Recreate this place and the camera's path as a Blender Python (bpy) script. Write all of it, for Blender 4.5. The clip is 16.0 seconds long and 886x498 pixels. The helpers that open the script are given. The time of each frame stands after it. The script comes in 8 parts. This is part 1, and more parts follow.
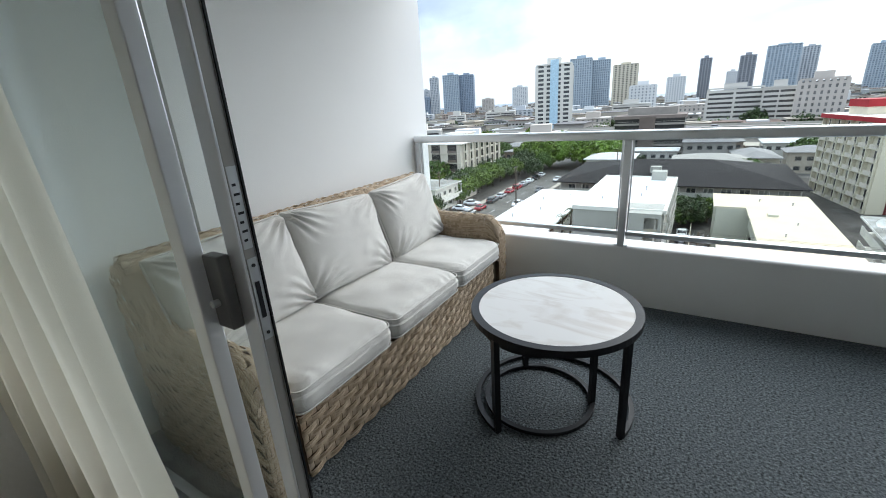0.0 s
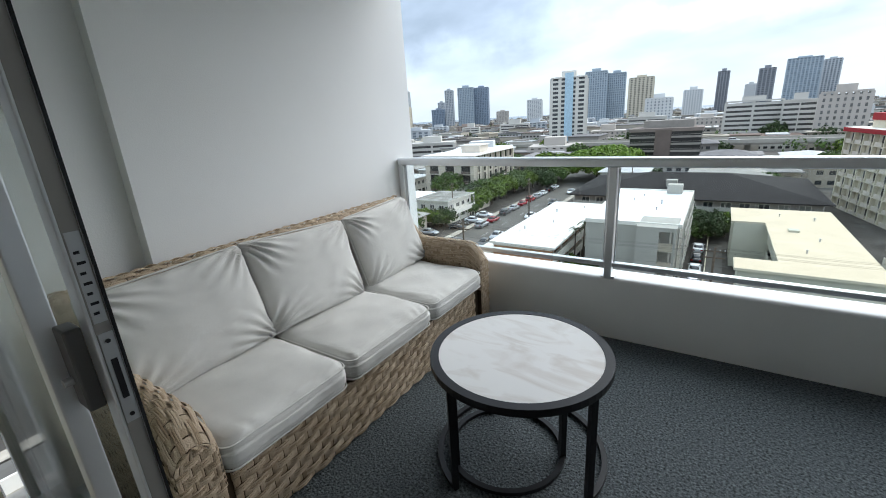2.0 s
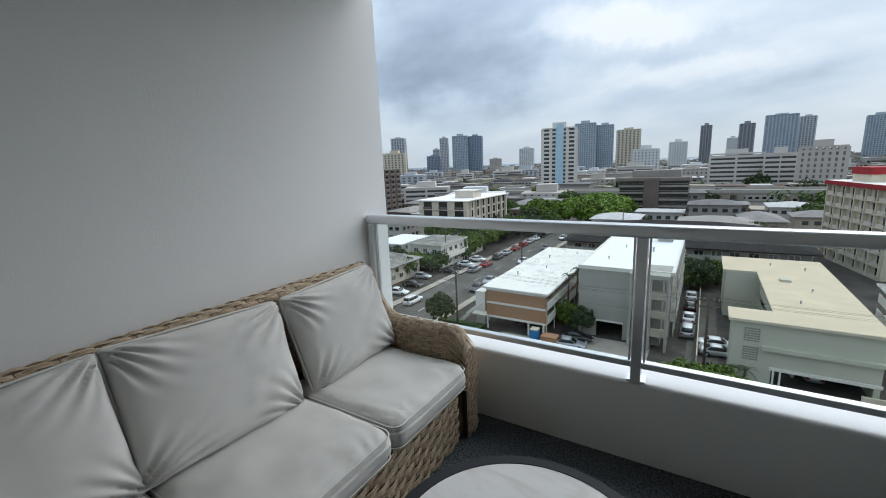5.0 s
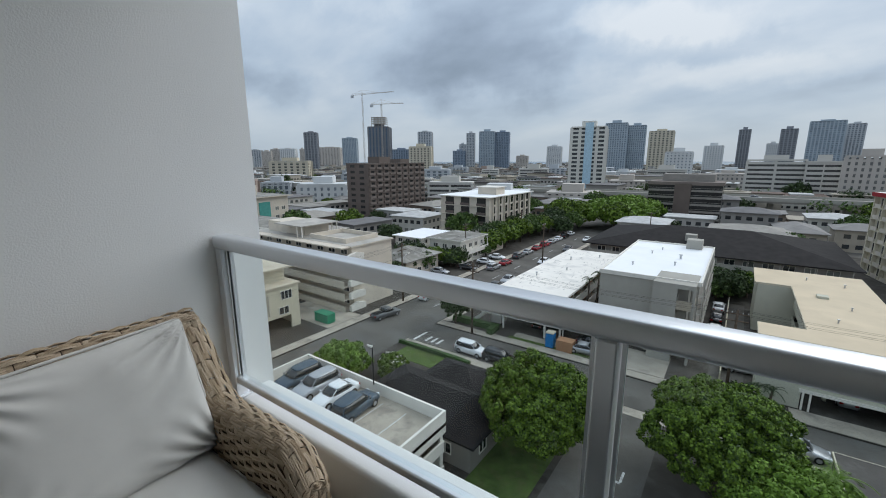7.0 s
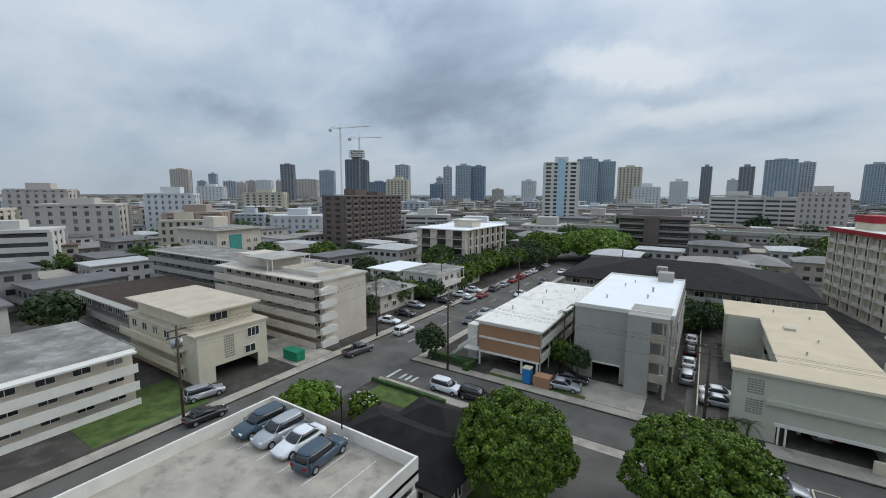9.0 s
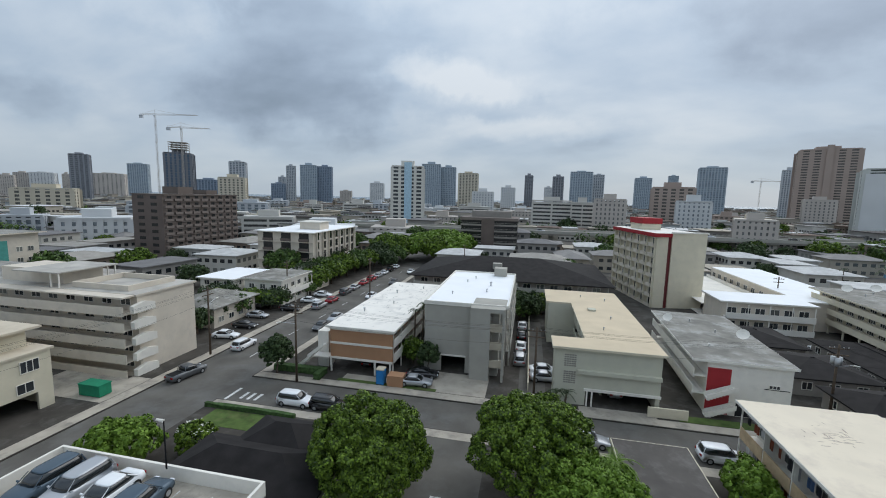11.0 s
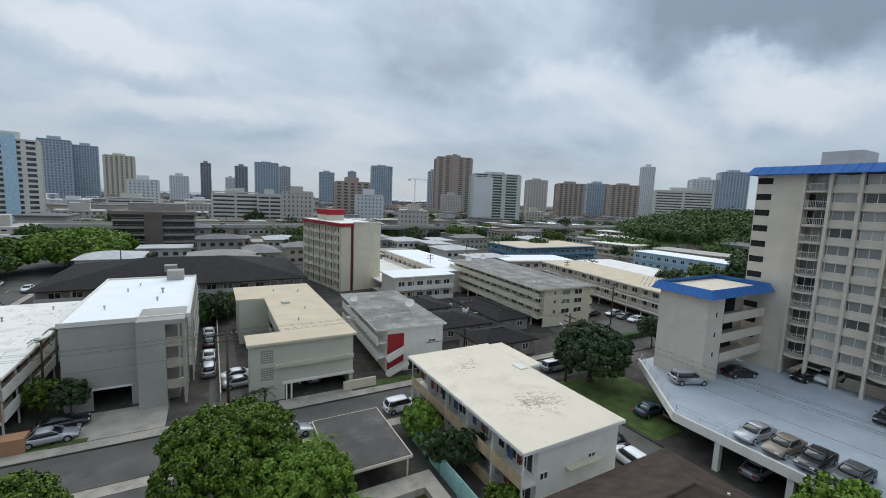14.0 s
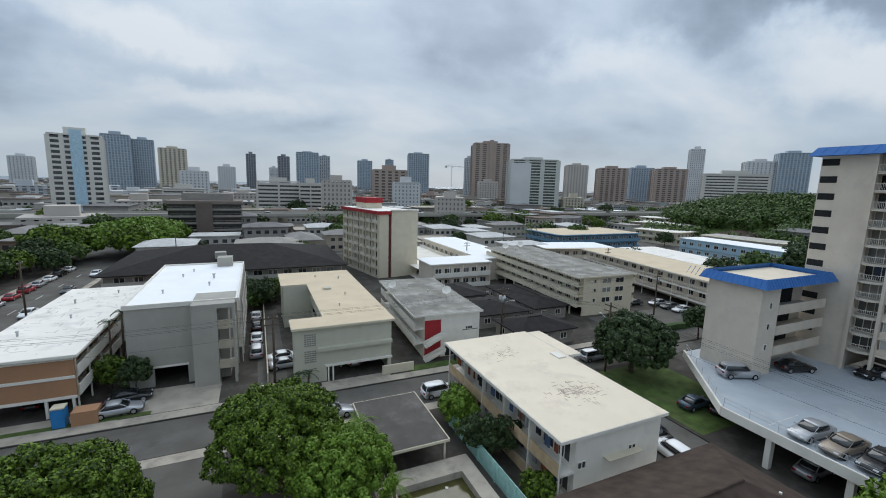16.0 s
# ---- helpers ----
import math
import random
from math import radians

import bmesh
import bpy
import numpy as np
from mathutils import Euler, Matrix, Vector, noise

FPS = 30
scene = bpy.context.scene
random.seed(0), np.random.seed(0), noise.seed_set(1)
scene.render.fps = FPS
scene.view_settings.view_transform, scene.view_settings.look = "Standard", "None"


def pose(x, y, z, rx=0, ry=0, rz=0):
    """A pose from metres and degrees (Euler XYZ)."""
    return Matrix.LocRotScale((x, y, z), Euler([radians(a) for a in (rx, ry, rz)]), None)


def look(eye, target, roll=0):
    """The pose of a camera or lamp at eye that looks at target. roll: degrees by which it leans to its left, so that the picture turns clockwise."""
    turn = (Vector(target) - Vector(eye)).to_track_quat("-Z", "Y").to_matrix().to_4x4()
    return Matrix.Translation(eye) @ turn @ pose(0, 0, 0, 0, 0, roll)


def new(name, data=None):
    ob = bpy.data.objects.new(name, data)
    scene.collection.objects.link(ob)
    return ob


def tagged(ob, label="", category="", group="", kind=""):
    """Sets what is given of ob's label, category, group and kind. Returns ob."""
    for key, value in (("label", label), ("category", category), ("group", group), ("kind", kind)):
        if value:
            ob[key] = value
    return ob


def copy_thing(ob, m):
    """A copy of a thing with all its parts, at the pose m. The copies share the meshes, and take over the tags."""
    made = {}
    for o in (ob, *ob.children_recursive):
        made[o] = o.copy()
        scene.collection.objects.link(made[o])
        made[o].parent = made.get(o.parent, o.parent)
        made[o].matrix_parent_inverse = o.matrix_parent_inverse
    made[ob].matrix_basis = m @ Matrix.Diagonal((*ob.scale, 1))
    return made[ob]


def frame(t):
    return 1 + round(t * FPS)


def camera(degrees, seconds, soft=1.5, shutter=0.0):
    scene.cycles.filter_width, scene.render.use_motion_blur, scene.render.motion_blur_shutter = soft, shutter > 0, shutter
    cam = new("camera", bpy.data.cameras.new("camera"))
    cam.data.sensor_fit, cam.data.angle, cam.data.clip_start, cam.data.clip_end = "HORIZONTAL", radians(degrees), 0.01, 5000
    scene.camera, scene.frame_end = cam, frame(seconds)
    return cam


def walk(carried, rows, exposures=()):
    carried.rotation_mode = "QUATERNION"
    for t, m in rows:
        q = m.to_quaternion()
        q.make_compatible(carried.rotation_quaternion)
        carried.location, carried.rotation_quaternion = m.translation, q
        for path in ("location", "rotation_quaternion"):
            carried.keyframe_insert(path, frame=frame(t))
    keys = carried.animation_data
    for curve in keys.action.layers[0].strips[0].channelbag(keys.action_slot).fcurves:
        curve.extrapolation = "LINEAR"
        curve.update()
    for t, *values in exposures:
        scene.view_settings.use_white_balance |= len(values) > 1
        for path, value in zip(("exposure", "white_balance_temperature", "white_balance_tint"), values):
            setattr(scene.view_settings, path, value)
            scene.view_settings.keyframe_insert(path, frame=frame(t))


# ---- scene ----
cam = camera(93.6, 16.0, soft=1.0)
PATH = [
    (0, (1.935, -2.790, 1.340), (0.873, -1.089, 0.651), -3.8),
    (0.5, (1.967, -2.587, 1.343), (0.934, -0.895, 0.596), -3.5),
    (1, (2.007, -2.566, 1.380), (0.969, -0.886, 0.609), -3.1),
    (1.5, (2.041, -2.549, 1.381), (0.966, -0.879, 0.641), -3.2),
    (2, (2.054, -2.544, 1.396), (0.930, -0.862, 0.764), -3.6),
    (2.5, (2.044, -2.554, 1.445), (0.876, -0.850, 0.966), -3.8),
    (3, (2.042, -2.549, 1.482), (0.865, -0.825, 1.112), -3.8),
    (3.5, (2.029, -2.537, 1.478), (0.877, -0.789, 1.143), -3.7),
    (4, (1.931, -2.444, 1.447), (0.814, -0.681, 1.081), -3.4),
    (4.2, (1.878, -2.371, 1.430), (0.774, -0.602, 1.048), -3.4),
    (6.3, (1.736, -1.205, 1.413), (0.564, 0.498, 0.944), -0.5),
    (6.5, (1.729, -1.124, 1.427), (0.545, 0.571, 0.959), -0.6),
    (7, (1.749, -0.846, 1.430), (0.545, 0.841, 0.985), -0.2),
    (7.5, (1.710, -0.600, 1.453), (0.493, 1.087, 1.042), 0.0),
    (8, (1.644, -0.348, 1.477), (0.431, 1.355, 1.122), -0.3),
    (8.2, (1.619, -0.259, 1.485), (0.418, 1.456, 1.153), -0.2),
    (10.3, (1.446, 0.271, 1.505), (0.671, 2.229, 1.253), 1.1),
    (10.5, (1.431, 0.259, 1.496), (0.756, 2.252, 1.241), 1.2),
    (11, (1.456, 0.213, 1.457), (1.028, 2.273, 1.193), 1.4),
    (11.5, (1.471, 0.265, 1.418), (1.306, 2.361, 1.150), 1.4),
    (12, (1.542, 0.308, 1.349), (1.647, 2.408, 1.081), 1.6),
    (12.5, (1.605, 0.235, 1.323), (1.981, 2.304, 1.055), 1.8),
    (13, (1.585, 0.195, 1.334), (2.219, 2.201, 1.069), 2.1),
    (13.5, (1.595, 0.143, 1.358), (2.454, 2.064, 1.100), 2.2),
    (14, (1.724, 0.137, 1.368), (2.752, 1.973, 1.116), 2.3),
    (14.5, (1.763, 0.136, 1.349), (2.901, 1.907, 1.099), 2.2),
    (15, (1.753, 0.084, 1.366), (2.912, 1.839, 1.103), 2.0),
    (15.5, (1.724, 0.067, 1.375), (2.808, 1.867, 1.086), 1.7),
    (16, (1.698, 0.129, 1.403), (2.558, 2.041, 1.080), 1.6),
]
walk(cam, [(t, look(eye, target, roll)) for t, eye, target, roll in PATH],
     exposures=[(0.0, 0.95), (1.5, 0.80), (2.5, 0.55), (3.5, 0.35), (4.2, 0.2), (6.3, -0.15), (8.2, -0.32), (10.5, -0.3), (16.0, -0.28)])

# ---- world, sun ----
G = -24.5            # street level
world = bpy.data.worlds.new("overcast_sky")
scene.world = world
world.use_nodes = True
wn, wl = world.node_tree.nodes, world.node_tree.links
wn.clear()


def wnode(kind, **kw):
    n = wn.new(kind)
    for k, v in kw.items():
        if k == "op":
            n.operation = v
        elif k == "sky":
            n.sky_type = v
    return n


w_out = wnode("ShaderNodeOutputWorld")
sky = wnode("ShaderNodeTexSky", sky="NISHITA")
sky.sun_disc, sky.sun_elevation, sky.sun_rotation = False, radians(37.9), radians(27.7)
bg_sky, bg_cloud = wnode("ShaderNodeBackground"), wnode("ShaderNodeBackground")
bg_sky.inputs[1].default_value = 0.10
wl.new(sky.outputs[0], bg_sky.inputs[0])
tc = wnode("ShaderNodeTexCoord")
sep = wnode("ShaderNodeSeparateXYZ")
wl.new(tc.outputs["Generated"], sep.inputs[0])
zc = wnode("ShaderNodeMath", op="MAXIMUM")
zc.inputs[1].default_value = 0.0
wl.new(sep.outputs[2], zc.inputs[0])
za = wnode("ShaderNodeMath", op="ADD")
za.inputs[1].default_value = 0.34
wl.new(zc.outputs[0], za.inputs[0])
dx, dy = wnode("ShaderNodeMath", op="DIVIDE"), wnode("ShaderNodeMath", op="DIVIDE")
wl.new(sep.outputs[0], dx.inputs[0]), wl.new(za.outputs[0], dx.inputs[1])
wl.new(sep.outputs[1], dy.inputs[0]), wl.new(za.outputs[0], dy.inputs[1])
comb = wnode("ShaderNodeCombineXYZ")
wl.new(dx.outputs[0], comb.inputs[0]), wl.new(dy.outputs[0], comb.inputs[1])
stretch = wnode("ShaderNodeMapping")
stretch.inputs["Rotation"].default_value = (0, 0, radians(35))
stretch.inputs["Scale"].default_value = (0.8, 1.15, 1.0)
stretch.inputs["Location"].default_value = (1.7, 0.4, 0)
wl.new(comb.outputs[0], stretch.inputs[0])
n1, n2 = wnode("ShaderNodeTexNoise"), wnode("ShaderNodeTexNoise")
n1.inputs["Scale"].default_value, n1.inputs["Detail"].default_value, n1.inputs["Roughness"].default_value = 1.1, 7, 0.45
n1.inputs["Distortion"].default_value = 0.5
n2.inputs["Scale"].default_value, n2.inputs["Detail"].default_value = 3.4, 6
wl.new(stretch.outputs[0], n1.inputs["Vector"]), wl.new(stretch.outputs[0], n2.inputs["Vector"])
nm = wnode("ShaderNodeMix")
nm.data_type = "FLOAT"
nm.inputs[0].default_value = 0.28
wl.new(n1.outputs[0], nm.inputs[2]), wl.new(n2.outputs[0], nm.inputs[3])
# cloud masses: azimuth and height of the middle, half width, half height, darkening
CLOUDS = ((2.11, 0.195, 0.25, 0.085, 0.09), (2.08, 0.33, 0.40, 0.10, 0.075), (1.06, 0.33, 0.22, 0.11, 0.07), (0.36, 0.36, 0.42, 0.13, 0.16), (2.62, 0.15, 0.24, 0.05, 0.06),
          (2.75, 0.24, 0.25, 0.06, 0.04), (1.70, 0.205, 0.20, 0.03, 0.035), (1.45, 0.40, 0.30, 0.06, 0.05),
          (1.76, 0.26, 0.17, 0.05, -0.08), (0.42, 0.20, 0.15, 0.06, -0.10), (0.50, 0.265, 0.11, 0.04, -0.09), (2.34, 0.33, 0.13, 0.05, -0.07), (1.60, 0.155, 0.30, 0.03, -0.045), (0.80, 0.27, 0.16, 0.05, -0.06))
warp = wnode("ShaderNodeTexNoise")
warp.inputs["Scale"].default_value, warp.inputs["Detail"].default_value, warp.inputs["Roughness"].default_value = 5.5, 6, 0.58
wl.new(tc.outputs["Generated"], warp.inputs["Vector"])
w0, w1, w2 = wnode("ShaderNodeVectorMath", op="SUBTRACT"), wnode("ShaderNodeVectorMath", op="MULTIPLY"), wnode("ShaderNodeVectorMath", op="ADD")
w0.inputs[1].default_value, w1.inputs[1].default_value = (0.5, 0.5, 0.5), (0.34, 0.34, 0.20)
wl.new(warp.outputs["Color"], w0.inputs[0]), wl.new(w0.outputs[0], w1.inputs[0]), wl.new(w1.outputs[0], w2.inputs[0]), wl.new(tc.outputs["Generated"], w2.inputs[1])
wsep, waz, wvec = wnode("ShaderNodeSeparateXYZ"), wnode("ShaderNodeMath", op="ARCTAN2"), wnode("ShaderNodeCombineXYZ")
wl.new(w2.outputs[0], wsep.inputs[0]), wl.new(wsep.outputs[1], waz.inputs[0]), wl.new(wsep.outputs[0], waz.inputs[1])
wl.new(waz.outputs[0], wvec.inputs[0]), wl.new(wsep.outputs[2], wvec.inputs[1])
calm = wnode("ShaderNodeMath", op="MULTIPLY_ADD")
calm.inputs[1].default_value, calm.inputs[2].default_value = 0.55, 0.222
wl.new(nm.outputs[0], calm.inputs[0])
mass = calm.outputs[0]
for az, el, wide, tall, dark in CLOUDS:
    c0, c1, c2, c3, c4 = (wnode("ShaderNodeVectorMath", op="SUBTRACT"), wnode("ShaderNodeVectorMath", op="MULTIPLY"), wnode("ShaderNodeVectorMath", op="LENGTH"), wnode("ShaderNodeMapRange"), wnode("ShaderNodeMath", op="ADD"))
    c0.inputs[1].default_value, c1.inputs[1].default_value = (az, el, 0), (1 / wide, 1 / tall, 0)
    c3.interpolation_type = "SMOOTHSTEP"
    c3.inputs["From Min"].default_value, c3.inputs["From Max"].default_value = 0.25, 1.25
    c3.inputs["To Min"].default_value, c3.inputs["To Max"].default_value = dark, 0.0
    wl.new(wvec.outputs[0], c0.inputs[0]), wl.new(c0.outputs[0], c1.inputs[0]), wl.new(c1.outputs[0], c2.inputs[0]), wl.new(c2.outputs["Value"], c3.inputs["Value"])
    wl.new(c3.outputs[0], c4.inputs[0]), wl.new(mass, c4.inputs[1])
    mass = c4.outputs[0]
ramp = wnode("ShaderNodeValToRGB")
cr = ramp.color_ramp
cr.elements[0].position, cr.elements[0].color = 0.40, (0.84, 0.91, 0.98, 1)
cr.elements[1].position, cr.elements[1].color = 0.645, (0.265, 0.34, 0.435, 1)
for at, c in ((0.465, (0.69, 0.79, 0.90, 1)), (0.525, (0.535, 0.655, 0.80, 1)), (0.585, (0.385, 0.48, 0.61, 1))):
    cr.elements.new(at).color = c
wl.new(mass, ramp.inputs[0])
hz = wnode("ShaderNodeMapRange")             # the far sky pales towards the horizon
hz.inputs["From Min"].default_value, hz.inputs["From Max"].default_value = 0.0, 0.14
hz.inputs["To Min"].default_value, hz.inputs["To Max"].default_value = 0.75, 0.0
wl.new(zc.outputs[0], hz.inputs["Value"])
hm = wnode("ShaderNodeMix")
hm.data_type = "RGBA"
hm.inputs[7].default_value = (0.64, 0.76, 0.88, 1)
wl.new(hz.outputs[0], hm.inputs[0]), wl.new(ramp.outputs[0], hm.inputs[6])
wl.new(hm.outputs[2], bg_cloud.inputs[0])
gain = wnode("ShaderNodeMath", op="MULTIPLY_ADD")   # an overcast sky is brightest overhead
gain.inputs[1].default_value, gain.inputs[2].default_value = 0.85, 0.85
wl.new(zc.outputs[0], gain.inputs[0]), wl.new(gain.outputs[0], bg_cloud.inputs[1])
ws = wnode("ShaderNodeMixShader")
ws.inputs[0].default_value = 0.9
wl.new(bg_sky.outputs[0], ws.inputs[1]), wl.new(bg_cloud.outputs[0], ws.inputs[2])
wl.new(ws.outputs[0], w_out.inputs[0])

sun = new("sun", bpy.data.lights.new("sun", "SUN"))
sun.data.energy, sun.data.angle, sun.data.color = 1.75, radians(58), (0.975, 0.972, 0.95)
sun.matrix_world = look((43, 82, 72), (0, 0, 0))


# ---- materials ----
def mat(name, color, rough=0.7, metal=0.0, var=0.15, scale=1.5, bump=0.2, bscale=40.0, stain=0.0, stain_color=(0.08, 0.075, 0.07), spec=0.2, rnd=0.0):
    """A painted or natural surface: base colour, broad variation, fine grain and optional stains."""
    m = bpy.data.materials.new(name)
    m.use_nodes = True
    n, l = m.node_tree.nodes, m.node_tree.links
    b = n["Principled BSDF"]
    b.inputs["Roughness"].default_value, b.inputs["Metallic"].default_value = rough, metal
    b.inputs["Specular IOR Level"].default_value = spec
    t = n.new("ShaderNodeTexCoord")
    big, fine = n.new("ShaderNodeTexNoise"), n.new("ShaderNodeTexNoise")
    big.inputs["Scale"].default_value, big.inputs["Detail"].default_value = scale, 5
    fine.inputs["Scale"].default_value, fine.inputs["Detail"].default_value = bscale, 3
    l.new(t.outputs["Object"], big.inputs["Vector"]), l.new(t.outputs["Object"], fine.inputs["Vector"])
    mr = n.new("ShaderNodeMapRange")
    mr.inputs["From Min"].default_value, mr.inputs["From Max"].default_value = 0.3, 0.7
    mr.inputs["To Min"].default_value, mr.inputs["To Max"].default_value = 1 - var, 1 + var
    l.new(big.outputs[0], mr.inputs["Value"])
    mul = n.new("ShaderNodeVectorMath")
    mul.operation = "SCALE"
    mul.inputs[0].default_value = color[:3]
    l.new(mr.outputs[0], mul.inputs["Scale"])
    last = mul.outputs[0]
    if rnd:
        oi = n.new("ShaderNodeObjectInfo")
        hs = n.new("ShaderNodeMapRange")
        hs.inputs["To Min"].default_value, hs.inputs["To Max"].default_value = 1 - rnd, 1 + rnd
        l.new(oi.outputs["Random"], hs.inputs["Value"])
        m2 = n.new("ShaderNodeVectorMath")
        m2.operation = "SCALE"
        l.new(last, m2.inputs[0]), l.new(hs.outputs[0], m2.inputs["Scale"])
        last = m2.outputs[0]
    if stain:
        sn = n.new("ShaderNodeTexNoise")
        sn.inputs["Scale"].default_value, sn.inputs["Detail"].default_value, sn.inputs["Roughness"].default_value = scale * 1.1, 9, 0.68
        l.new(t.outputs["Object"], sn.inputs["Vector"])
        sr = n.new("ShaderNodeMapRange")
        sr.inputs["From Min"].default_value, sr.inputs["From Max"].default_value = 0.50, 0.68
        sr.inputs["To Min"].default_value, sr.inputs["To Max"].default_value = 0, stain
        l.new(sn.outputs[0], sr.inputs["Value"])
        mx = n.new("ShaderNodeMix")
        mx.data_type = "RGBA"
        mx.inputs[7].default_value = (*stain_color, 1)
        l.new(sr.outputs[0], mx.inputs[0]), l.new(last, mx.inputs[6])
        last = mx.outputs[2]
    l.new(last, b.inputs["Base Color"])
    if bump:
        bp = n.new("ShaderNodeBump")
        bp.inputs["Strength"].default_value, bp.inputs["Distance"].default_value = bump, 0.01
        l.new(fine.outputs[0], bp.inputs["Height"]), l.new(bp.outputs[0], b.inputs["Normal"])
    return m


def glass_mat(name, color, rough=0.05):
    m = bpy.data.materials.new(name)
    m.use_nodes = True
    n, l = m.node_tree.nodes, m.node_tree.links
    n.remove(n["Principled BSDF"])
    tr, gl, mx = n.new("ShaderNodeBsdfTransparent"), n.new("ShaderNodeBsdfGlossy"), n.new("ShaderNodeMixShader")
    lw, pw = n.new("ShaderNodeLayerWeight"), n.new("ShaderNodeMath")
    lw.inputs[0].default_value = 0.5
    pw.operation = "POWER"
    pw.inputs[1].default_value = 4.0
    fr = n.new("ShaderNodeMath")
    fr.operation = "MULTIPLY_ADD"
    fr.inputs[1].default_value, fr.inputs[2].default_value = 0.4, 0.025
    l.new(lw.outputs["Facing"], pw.inputs[0]), l.new(pw.outputs[0], fr.inputs[0])
    tr.inputs[0].default_value = (*color, 1)
    gl.inputs["Roughness"].default_value = rough
    l.new(fr.outputs[0], mx.inputs[0]), l.new(tr.outputs[0], mx.inputs[1]), l.new(gl.outputs[0], mx.inputs[2])
    l.new(mx.outputs[0], n["Material Output"].inputs[0])
    return m


def island_mat(name, colors, rough=0.8):
    """Colours that change from piece to piece of one joined mesh."""
    m = mat(name, (0.5, 0.5, 0.5), rough, bump=0)
    n, l = m.node_tree.nodes, m.node_tree.links
    g, r = n.new("ShaderNodeNewGeometry"), n.new("ShaderNodeValToRGB")
    r.color_ramp.interpolation = "CONSTANT"
    for i, c in enumerate(colors):
        el = r.color_ramp.elements[i] if i < 2 else r.color_ramp.elements.new(i / len(colors))
        el.position, el.color = i / len(colors), (*c, 1)
    l.new(g.outputs["Random Per Island"], r.inputs[0])
    l.new(r.outputs[0], n["Principled BSDF"].inputs["Base Color"])
    return m


